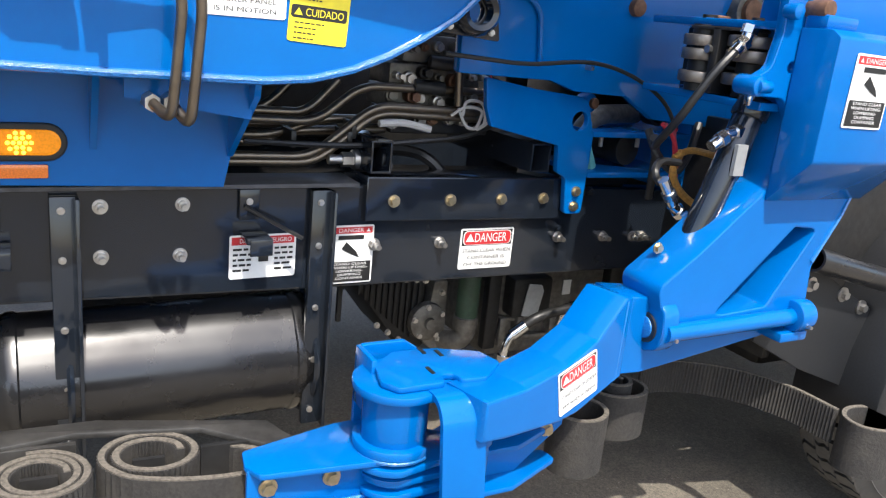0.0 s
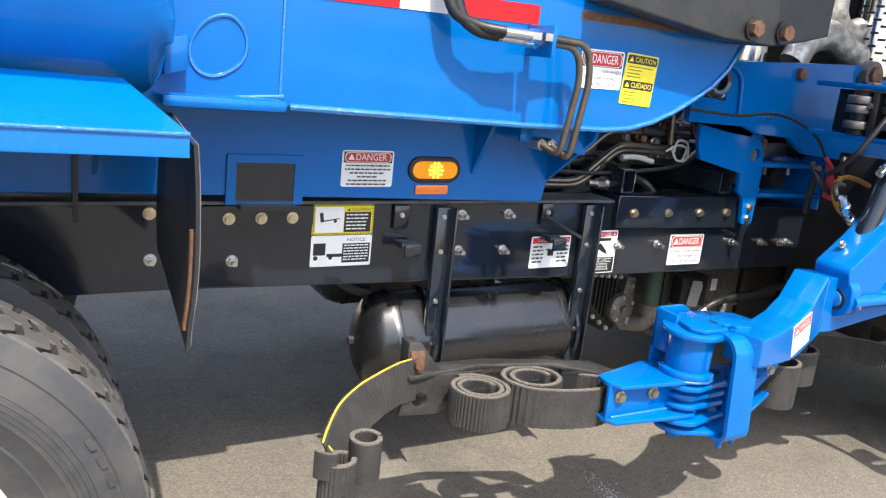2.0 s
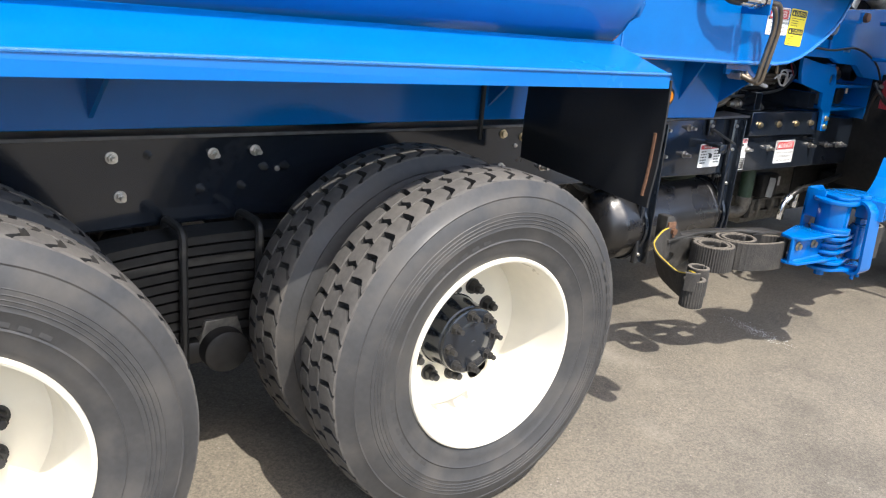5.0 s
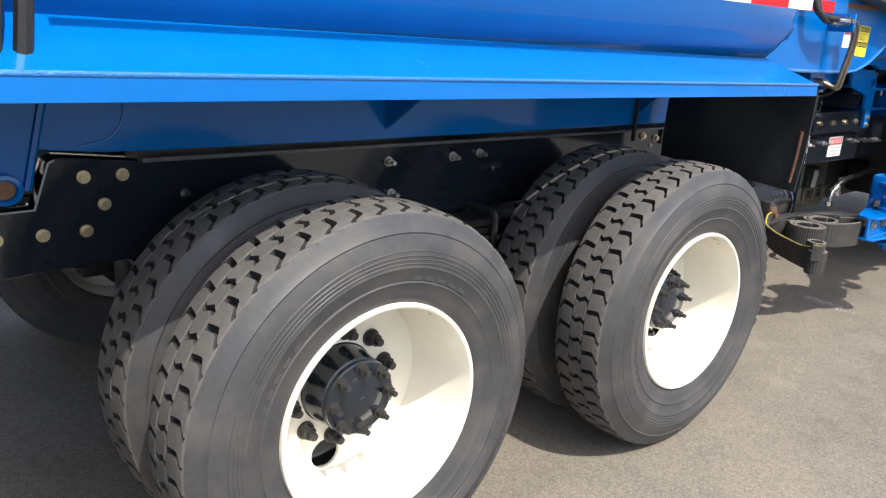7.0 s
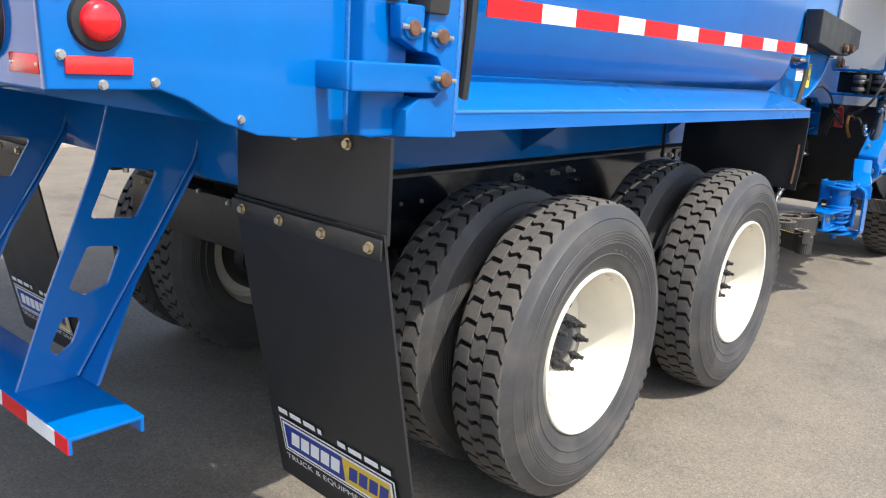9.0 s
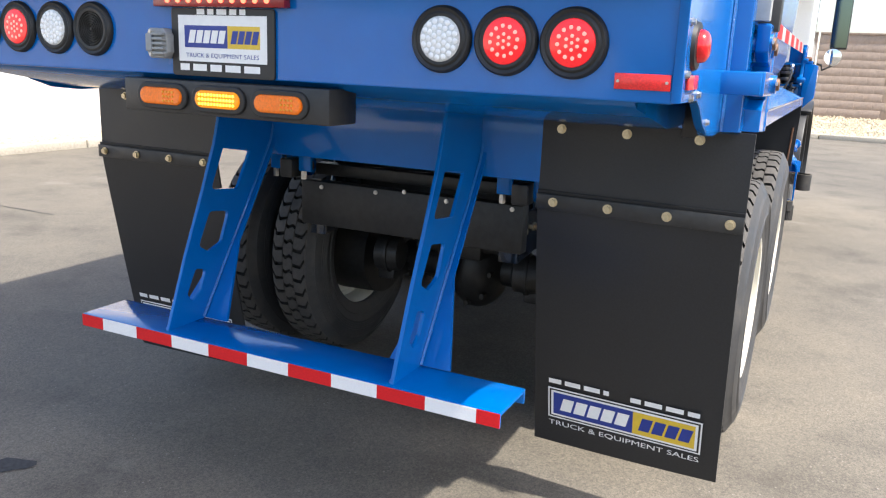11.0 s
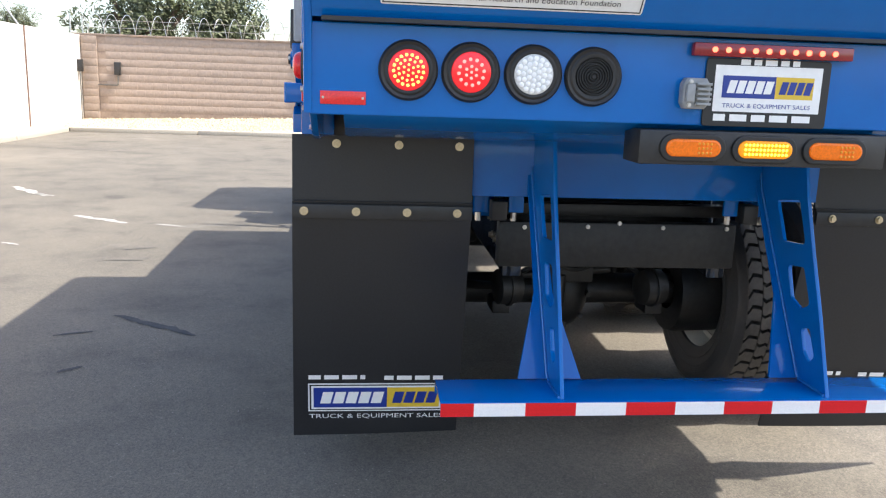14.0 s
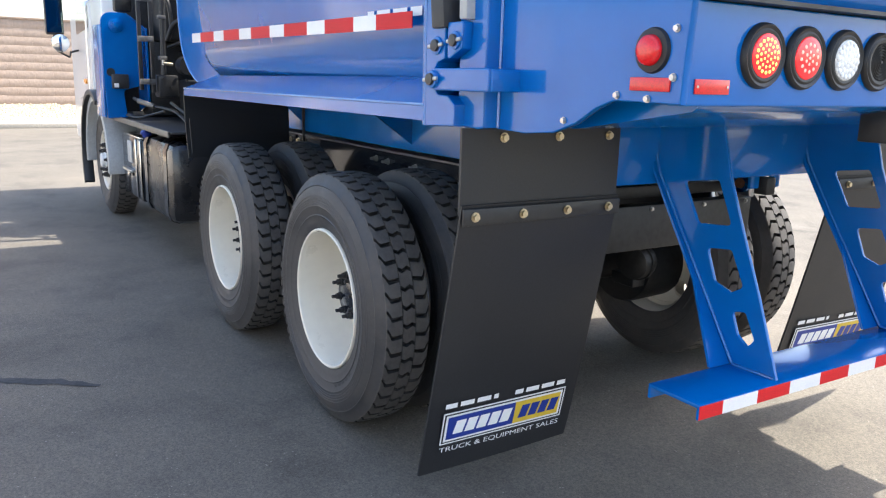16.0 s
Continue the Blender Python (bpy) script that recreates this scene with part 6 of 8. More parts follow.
part("tower_stud", rod(bmesh.new(), (3.885, -0.62, 1.322), (3.885, -0.65, 1.322), 0.006, 8), STEEL, tw)
part("cross_tube", rod(bmesh.new(), (4.19, -0.32, 1.10), (4.19, -0.52, 1.10), 0.045, 20, bev=0.004), DIRTY, tw)
# guide rollers between two shelves that run out to the arm
for z, y1 in ((1.462, -1.075), (1.290, -1.05)):
    part("roller_shelf", plate([rounded([(3.945, y1), (4.12, y1), (4.14, -0.62), (3.985, -0.62)], [0.004, 0.004, 0.004, 0.012])], 0.018, at(0, 0, z), 0.003), BLUE, tw)
b2 = bmesh.new()
rod(b2, (0, 0, -0.014), (0, 0, 0.014), 0.052, 32, bev=0.004)
roller = mesh_of(b2, "guide_roller", ROLLER)
for x, y, k in ((3.986, -0.82, 1.0), (4.008, -0.95, 1.18)):
    for z in (1.418, 1.386, 1.333):
        put("guide_roller", roller, at(x, y, z + (0.006 if k > 1 else 0)) @ Matrix.Diagonal((k, k, 0.95, 1)), tw, "worn steel guide roller")
    part("roller_axle", rod(bmesh.new(), (x, y, 1.285), (x, y, 1.478), 0.018, 14), DIRTY, tw)
    part("roller_hub", rod(bmesh.new(), (x, y, 1.30), (x, y, 1.455), 0.034, 18), DIRTY, tw)
    part("axle_nut", rod(bmesh.new(), (x + 0.03, y, 1.47), (x + 0.03, y, 1.479), 0.026, 14, bev=0.003), RUST, tw)
part("roller_bracket", boxes(((3.95, -0.895, 1.30), (4.02, -0.872, 1.452)), ((3.99, -1.0, 1.358), (4.06, -0.78, 1.366)), ((4.10, -1.06, 1.30), (4.13, -0.64, 1.45)), bev=0.003), DIRTY, tw)
part("bracket_bolt", rod(bmesh.new(), (3.955, -0.872, 1.40), (3.94, -0.872, 1.40), 0.010, 6), STEEL, tw)
part("roller_shim", boxes(((3.95, -0.99, 1.445), (4.05, -0.80, 1.452)), bev=0.001), DULL, tw)

# unseen beam, added over the tower only to keep it in shade
part("carriage_beam", boxes(((3.46, -1.20, 2.06), (4.80, -0.66, 2.22)), ((3.44, -1.21, 2.05), (4.82, -1.19, 2.23)), bev=0.012), DULL, truck, "dark beam added over the arm to cast shade")

# plate with a round eye, and the shelf frame beside it
hp = part("eye_plate", plate([rounded([(3.79, 1.317), (3.95, 1.293), (4.128, 1.278), (4.163, 1.17), (4.158, 0.945), (4.098, 0.945), (4.085, 1.05), (4.052, 1.068), (4.045, 1.142), (3.82, 1.19), (3.80, 1.24)], [0.01, 0.05, 0.055, 0.05, 0.014, 0.014, 0.02, 0.01, 0.004, 0.004, 0.02]), circle(4.109, 1.212, 0.027)], 0.020, at(0, -0.475, 0, RIGHT), 0.002), BLUE, truck, "blue plate with a round eye")
bolts(BOLT, hp, [(4.128, -0.485, 1.012), (4.126, -0.485, 0.968)], RIGHT, 0.8)
part("shelf_upright", boxes(((4.535, -0.485, 1.0), (4.552, -0.22, 1.235)), bev=0.002), BLUE, hp)
for z in (1.176, 1.058):
    part("shelf", boxes(((4.165, -0.482, z - 0.008), (4.54, -0.22, z + 0.008)), bev=0.002), BLUE, hp)
for x in (4.23, 4.37):
    part("shelf_bolt", rod(bmesh.new(), (x, -0.44, 1.168), (x, -0.44, 1.135), 0.007, 8), STEEL, hp)
part("elbow_pipe", tube(bmesh.new(), smooth([(4.20, -0.36, 1.08), (4.20, -0.38, 1.17), (4.24, -0.39, 1.215), (4.33, -0.36, 1.222), (4.44, -0.33, 1.222)], 6), 0.030, 14), CAST, hp, "cast elbow pipe")
part("teal_rag", rod(bmesh.new(), (4.22, -0.42, 1.07), (4.19, -0.43, 1.14), 0.018, 8, 0.010), TEAL, hp, "pale teal plug")
part("round_port", revolve(bmesh.new(), [(0.0, 0.0), (0.036, 0.0), (0.036, 0.05), (0.044, 0.05), (0.044, 0.0)], at(4.47, -0.36, 1.24, RIGHT), 24), DIRTY, hp)

# lift arm: two plates with a web between, a box-shaped head and a hinge along the truck
arm_line = [(3.925, 0.935), (3.955, 0.845), (4.43, 0.845), (4.418, 0.958), (4.486, 1.085), (4.54, 1.23), (4.54, 1.66), (4.205, 1.66), (4.208, 1.493), (4.236, 1.324), (4.222, 1.172), (4.025, 1.008)]
arm_gap = rounded([(4.105, 0.856), (4.280, 0.866), (4.405, 1.052), (4.326, 1.060)], 0.012, 3)
la = part("lift_arm", plate([rounded(arm_line, [0.03, 0.02, 0.02, 0.04, 0.06, 0.04, 0.0, 0.0, 0.02, 0.03, 0.07, 0.0], 4), arm_gap], 0.127, at(0, -1.0075, 0, RIGHT), 0.005), BLUE, truck, "glossy blue bent lift arm")
bm = bmesh.new()
prism(bm, rounded([(-1.072, 1.125), (-1.172, 1.232), (-1.172, 1.492), (-1.150, 1.507), (-1.072, 1.507)], [0, 0.02, 0.012, 0.012, 0], 4), 0.34, at(4.366, 0, 0, FRONT), 0.004)
part("arm_head", bm, BLUE, la, "box-shaped blue arm head")
part("head_lip", boxes(((4.20, -1.13, 1.506), (4.30, -1.075, 1.535)), bev=0.006), BLUE, la)
part("arm_side_plate", plate([rounded([(4.21, 1.64), (4.14, 1.64), (4.147, 1.488), (4.132, 1.417), (4.09, 1.395), (4.076, 1.376), (4.09, 1.357), (4.19, 1.354), (4.228, 1.305), (4.222, 1.18), (4.25, 1.18), (4.25, 1.64)], [0.0, 0.03, 0.03, 0.03, 0.02, 0.02, 0.02, 0.03, 0.03, 0.01, 0.01, 0.01], 4), circle(4.195, 1.421, 0.012)], 0.024, at(0, -1.058, 0, RIGHT), 0.003), BLUE, la)
part("arm_weld", tube(bmesh.new(), smooth([(4.206, -1.075, 1.60), (4.210, -1.075, 1.49), (4.228, -1.075, 1.40), (4.236, -1.075, 1.32), (4.232, -1.075, 1.22), (4.205, -1.073, 1.155)], 8), 0.0055, 6), BLUE_WELD, la)
part("arm_weld", tube(bmesh.new(), [(4.41, -1.072, 0.97), (4.482, -1.072, 1.09), (4.535, -1.072, 1.228)], 0.0055, 6), BLUE_WELD, la)
part("arm_boss", rod(bmesh.new(), (4.088, -1.03, 1.378), (4.088, -1.092, 1.378), 0.022, 18, bev=0.005), BLUE, la)
part("boss_bolt", rod(bmesh.new(), (4.080, -1.088, 1.378), (4.118, -1.088, 1.378), 0.014, 12, bev=0.003), BLUE, la)
part("boss_tang", boxes(((4.084, -1.07, 1.335), (4.096, -1.055, 1.358)), bev=0.002), CHROME, la)
part("arm_boss", rod(bmesh.new(), (4.155, -1.06, 1.535), (4.155, -1.095, 1.535), 0.017, 14, bev=0.004), BLUE, la)
part("head_pin", rod(bmesh.new(), (4.215, -1.06, 1.545), (4.215, -1.12, 1.545), 0.020, 18, bev=0.004), RUST, la, "rusty pin end")
part("hinge_tube", rod(bmesh.new(), (3.955, -1.082, 0.832), (4.37, -1.082, 0.835), 0.021, 20), BLUE, la)
part("hinge_lug", plate([rounded([(-1.005, 0.915), (-1.04, 0.915), (-1.086, 0.885), (-1.092, 0.83), (-1.080, 0.79), (-1.035, 0.772), (-1.005, 0.772)], [0, 0.03, 0.04, 0.05, 0.04, 0.03, 0], 4)], 0.045, at(3.966, 0, 0, FRONT), 0.006), BLUE, la)
part("hinge_lug", rod(bmesh.new(), (4.365, -1.082, 0.838), (4.418, -1.082, 0.838), 0.040, 26, bev=0.006), BLUE, la)
part("hinge_foot", boxes(((4.325, -1.10, 0.775), (4.42, -1.0, 0.80)), bev=0.005), BLUE, la)
part("hinge_collar", revolve(bmesh.new(), [(0.026, 0.0), (0.026, 0.006), (0.035, 0.006), (0.035, 0.0)], at(3.9435, -1.034, 0.832, REAR), 24), L_BLACK, la)
part("hinge_pin_end", rod(bmesh.new(), (3.934, -1.034, 0.832), (3.95, -1.034, 0.832), 0.026, 24, bev=0.004), BLUE_WELD, la, "blue painted pin end")
for x, y in ((3.975, -1.098), (4.39, -1.123)):
    part("grease_nipple", rod(bmesh.new(), (x, y + 0.012, 0.82), (x, y - 0.006, 0.82), 0.005, 8), STEEL, la)
bolts(BOLT, la, [(3.985, -0.985, 1.0), (4.175, -0.99, 0.885)], RIGHT, 0.7)

# lower arm, angled in plan, down to the gripper knuckle
bend_m = Matrix.Translation((3.643, -1.059, 0)) @ Matrix.Rotation(math.atan(0.285), 4, "Z") @ RIGHT
lo = part("gripper_arm", plate([rounded([(-0.215, 0.700), (-0.15, 0.688), (0.02, 0.672), (0.08, 0.676), (0.232, 0.722), (0.232, 0.910), (0.205, 0.915), (0.12, 0.835), (0.03, 0.800), (-0.10, 0.782), (-0.215, 0.782)], [0, 0.02, 0.02, 0.02, 0, 0, 0.008, 0.02, 0.03, 0.03, 0])], 0.110, bend_m, 0.006), BLUE, truck, "blue lower arm with gripper knuckle")
part("arm_heel", plate([rounded([(3.862, 0.722), (3.95, 0.718), (4.34, 0.768), (4.335, 0.812), (3.99, 0.795), (3.955, 0.90), (3.862, 0.91)], [0, 0.01, 0.006, 0.006, 0.02, 0.02, 0])], 0.10, at(0, -0.985, 0, RIGHT), 0.004), BLUE, lo)
part("heel_weld", tube(bmesh.new(), [(3.863, -1.050, 0.905), (3.860, -1.050, 0.728)], 0.005, 6), BLUE_WELD, lo)
KX, KY = 3.345, -1.012
part("knuckle_barrel", rod(bmesh.new(), (KX, KY, 0.642), (KX, KY, 0.766), 0.066, 32, bev=0.006), BLUE, lo)
part("knuckle_barrel", rod(bmesh.new(), (KX + 0.01, KY, 0.50), (KX + 0.01, KY, 0.622), 0.046, 28, bev=0.006), BLUE, lo)
arc = lambda r, a0, a1, n=14: [(KX + r * math.cos(radians(a0 + (a1 - a0) * i / n)), KY + r * math.sin(radians(a0 + (a1 - a0) * i / n))) for i in range(n + 1)]
part("knuckle_plate", prism(bmesh.new(), arc(0.090, 110, 285) + [(3.45, -1.105), (3.53, -1.11), (3.56, -1.02), (3.45, -0.90), (3.36, -0.915)], 0.018, at(0, 0, 0.767), 0.004), BLUE, lo)
part("knuckle_cover", prism(bmesh.new(), rounded([(3.292, -1.045), (3.315, -1.082), (3.415, -1.082), (3.415, -1.05), (3.445, -1.05), (3.445, -1.082), (3.50, -1.085), (3.565, -1.03), (3.55, -0.97), (3.46, -0.93), (3.37, -0.925), (3.31, -0.975)], 0.014, 3), 0.013, at(0, 0, 0.784), 0.003), BLUE, lo)
for x, y in ((3.40, -1.045), (3.455, -0.975), (3.425, -0.955)):
    part("cover_notch", boxes(((x, y, 0.7905), (x + 0.008, y + 0.03, 0.7925))), L_BLACK, lo)
part("knuckle_shoe", prism(bmesh.new(), arc(0.082, 130, 300), 0.022, at(0, 0, 0.645), 0.005), BLUE, lo)
part("knuckle_weld", tube(bmesh.new(), [(*p, 0.633) for p in arc(0.078, 150, 300)], 0.005, 6), BLUE_WELD, lo)
part("knuckle_fin", plate([rounded([(3.30, 0.60), (3.33, 0.60), (3.42, 0.74), (3.54, 0.765), (3.45, 0.775), (3.405, 0.805), (3.30, 0.805)], [0.004, 0.004, 0.02, 0.01, 0.02, 0.02, 0.02])], 0.012, at(0, -0.905, 0, RIGHT), 0.002), BLUE, lo)
part("fin_return", boxes(((3.300, -0.985, 0.68), (3.312, -0.90, 0.803)), bev=0.003), BLUE, lo)
b2 = bmesh.new()
hk = bend([(0, -1.06, 0.770), (0, -1.118, 0.776), (0, -1.148, 0.742), (0, -1.148, 0.478), (0, -1.125, 0.458), (0, -1.02, 0.475)], 0.022, 5)
rows = []
for i, p in enumerate(hk):
    d = (hk[min(i + 1, len(hk) - 1)] - hk[max(i - 1, 0)]).normalized()
    nn = Vector((0, -d.z, d.y)) * 0.006
    w0 = 0.0 if p.z > 0.6 else 0.022
    rows.append([b2.verts.new((x, (p + nn * o).y, (p + nn * o).z)) for x, o in ((3.375 + w0, 1), (3.468 + w0, 1), (3.468 + w0, -1), (3.375 + w0, -1))])
for a, b in zip(rows, rows[1:]):
    for i in range(4):
        b2.faces.new((a[i], a[(i + 1) % 4], b[(i + 1) % 4], b[i]))
b2.faces.new(rows[0])
b2.faces.new(rows[-1])
bmesh.ops.bevel(b2, geom=[e for e in b2.edges if e.calc_face_angle(0) > 1.0], offset=0.003, segments=2, profile=0.5, affect="EDGES")
part("guard_hook", b2, BLUE, lo, "bent blue guard strap")
for z, r in ((0.612, 0.084), (0.578, 0.064), (0.548, 0.066), (0.505, 0.084)):
    part("link_plate", prism(bmesh.new(), arc(r, 120, 260) + [(3.46, -1.07), (3.50, -1.0), (3.44, -0.95)], 0.015, at(0, 0, z), 0.003), BLUE, lo)
part("foot_plate", prism(bmesh.new(), arc(0.07, 150, 260) + [(3.40, -1.11), (3.50, -1.13), (3.56, -1.06), (3.50, -0.99), (3.38, -0.955)], 0.016, at(0, 0, 0.472), 0.004), BLUE, lo)
for x, y in ((KX - 0.005, KY), (3.415, -1.12), (3.475, -1.115)):
    part("foot_stud", rod(bmesh.new(), (x, y, 0.435), (x, y, 0.47), 0.022 if x < 3.35 else 0.008, 8), BLUE, lo)
part("link_pin", rod(bmesh.new(), (3.512, -1.055, 0.50), (3.512, -1.055, 0.655), 0.030, 20, bev=0.004), BLUE, lo)
part("link_pin_cap", rod(bmesh.new(), (3.512, -1.055, 0.655), (3.512, -1.055, 0.682), 0.022, 6, bev=0.003), BLUE, lo)
part("link_collar", rod(bmesh.new(), (3.512, -1.055, 0.632), (3.512, -1.055, 0.650), 0.036, 20, bev=0.004), BLUE, lo)
# finger roots: a tray of two plates and a web on each side of the knuckle
root = [(3.052, -1.005), (3.072, -1.045), (3.345, -1.075), (3.40, -1.0), (3.345, -0.90), (3.26, -0.905), (3.06, -0.955)]
for z in (0.629, 0.522):
    part("finger_root", prism(bmesh.new(), rounded(root, 0.012, 3), 0.013, at(0, 0, z), 0.003), BLUE, lo)
part("root_web", boxes(((3.055, -1.018, 0.522), (3.33, -1.006, 0.629)), bev=0.002), BLUE, lo)
part("root_weld", tube(bmesh.new(), [(3.07, -1.021, 0.531), (3.31, -1.021, 0.531)], 0.005, 6), BLUE_WELD, lo)
bolts(BOLT, lo, [(3.093, -1.020, 0.592), (3.217, -1.020, 0.589)], RIGHT, 0.95)
root = [(3.44, -1.06), (3.62, -1.06), (3.775, -0.995), (3.77, -0.95), (3.50, -0.93), (3.42, -0.97)]
for z in (0.598, 0.50):
    part("finger_root", prism(bmesh.new(), rounded(root, 0.012, 3), 0.013, at(0, 0, z), 0.003), BLUE, lo)
part("root_web", plate([[(3.46, 0.44), (3.60, 0.46), (3.772, 0.60), (3.772, 0.665), (3.50, 0.60)]], 0.012, at(0, -1.0, 0, RIGHT), 0.002), BLUE, lo)
bolts(BOLT, lo, [(3.725, -1.008, 0.598)], RIGHT, 0.9)

# gripper finger with rubber belts (towards the tail)
fg = part("gripper_finger", prism(bmesh.new(), [(2.42, -0.89), (2.50, -0.825), (2.70, -0.82), (2.98, -0.90), (3.02, -1.0), (2.95, -0.99), (2.86, -0.90), (2.66, -0.865), (2.43, -0.91)], 0.014, at(0, 0, 0.622), 0.003), SCUFFED, truck, "black steel gripper finger with rubber belts")
part("finger_face", plate([[(2.415, 0.505), (2.53, 0.50), (2.66, 0.56), (2.66, 0.62), (2.43, 0.62)], circle(2.475, 0.548, 0.021)], 0.012, at(0, -0.885, 0, RIGHT), 0.002), SCUFFED, fg)
part("finger_tip", prism(bmesh.new(), [(-0.04, 0.60), (0.085, 0.60), (-0.005, 0.718), (-0.04, 0.718)], 0.05, at(2.47, -0.86, 0, RIGHT), 0.003), SCUFFED, fg)
part("belt_clamp", boxes(((2.435, -0.893, 0.625), (2.478, -0.880, 0.695)), bev=0.003), RUST, fg, "rusty clamp plate")
part("clamp_bolt", rod(bmesh.new(), (2.456, -0.893, 0.66), (2.456, -0.91, 0.66), 0.014, 6), RUST, fg)


def belt(name, pts, z0, z1, ribs=0.0, n=8, edge=BELT_EDGE, t=0.012, lean_out=0.0):
    line = smooth([(*p, 0) for p in pts], n)
    ob = part(name, band(bmesh.new(), line, z0, z1, t, ribs), BELT, fg, "worn ribbed rubber belt")
    edge_ob = part("belt_edge", band(bmesh.new(), line, z1, z1 + 0.003, t * (0.9 if edge is BELT_EDGE else 0.3)), edge, ob)
    if lean_out:
        for v in list(ob.data.vertices) + list(edge_ob.data.vertices):
            k = min(1.0, max(0.0, (2.44 - v.co.x) / 0.12)) * min(1.0, max(0.0, (v.co.x - 2.05) / 0.06))
            v.co.x -= lean_out * k * (v.co.z - z0) / (z1 - z0)
            v.co.z -= 0.35 * lean_out * k * (v.co.z - z0) / (z1 - z0)
    return ob


belt("belt_strip", [(2.46, -0.885), (2.40, -0.905), (2.31, -0.965), (2.22, -1.05), (2.15, -1.15), (2.10, -1.235), (2.075, -1.275), (2.05, -1.285), (2.05, -1.265), (2.065, -1.262)], 0.55, 0.672, 0.0012, 18, YELLOW, lean_out=0.055)
belt("belt_loop", [(2.15 + 0.032 * math.cos(a), -1.235 + 0.032 * math.sin(a)) for a in [i * 0.5 for i in range(13)]], 0.565, 0.66, 0.0, 3)
belt("belt_loop", [(2.068 + 0.034 * math.cos(a), -1.278 + 0.030 * math.sin(a)) for a in [0.6 + i * 0.5 for i in range(12)]], 0.553, 0.645, 0.001, 4)
belt("belt_tongue", [(2.052, -1.305), (2.035, -1.300), (2.022, -1.288), (2.014, -1.275)], 0.615, 0.675, 0.0, 4, t=0.005)


def spiral(cx, cy, r0, r1, turns, sq=1.0, a0=0.0):
    k = int(turns * 14)
    return [(cx + (r0 + (r1 - r0) * i / k) * math.cos(a0 + i / 14 * 2 * math.pi) * sq, cy + (r0 + (r1 - r0) * i / k) * math.sin(a0 + i / 14 * 2 * math.pi)) for i in range(k + 1)]


belt("belt_coil", spiral(2.595, -0.985, 0.045, 0.082, 2.3), 0.522, 0.618, 0.0014, 7)
belt("belt_coil", spiral(2.775, -0.955, 0.045, 0.078, 1.55, 1.0, 0.0) + [(2.705, -0.99), (2.74, -1.035), (2.82, -1.065), (2.90, -1.07), (2.945, -1.045), (2.945, -1.0), (2.90, -0.965)], 0.505, 0.618, 0.0014, 7)
part("coil_clip", boxes(((2.565, -0.975, 0.565), (2.625, -0.965, 0.605))), DULL, fg)
part("coil_clip", boxes(((2.745, -0.955, 0.565), (2.795, -0.945, 0.605))), DULL, fg)
part("coil_clip", boxes(((2.85, -0.97, 0.55), (2.93, -0.96, 0.625))), DULL, fg)
# the other finger, ahead of the knuckle
belt("belt_coil", [(3.70 + 0.062 * math.cos(a), -1.02 + 0.062 * math.sin(a)) for a in [i * 0.45 for i in range(15)]], 0.45, 0.60, 0.0, 3)
belt("belt_coil", [(3.87 + 0.075 * math.cos(a), -0.95 + 0.06 * math.sin(a)) for a in [i * 0.45 for i in range(15)]], 0.48, 0.60, 0.0, 3)
belt("belt_coil", spiral(3.86, -0.94, 0.02, 0.05, 1.5), 0.50, 0.615, 0.0, 3)
belt("belt_strip", [(4.10, -0.80), (4.22, -0.83), (4.33, -0.92), (4.39, -1.05), (4.40, -1.2)], 0.48, 0.575, 0.0013, 30)
belt("belt_loop", [(4.46 + 0.075 * math.cos(a), -1.26 + 0.065 * math.sin(a)) for a in [i * 0.45 for i in range(15)]], 0.43, 0.57, 0.0, 3)

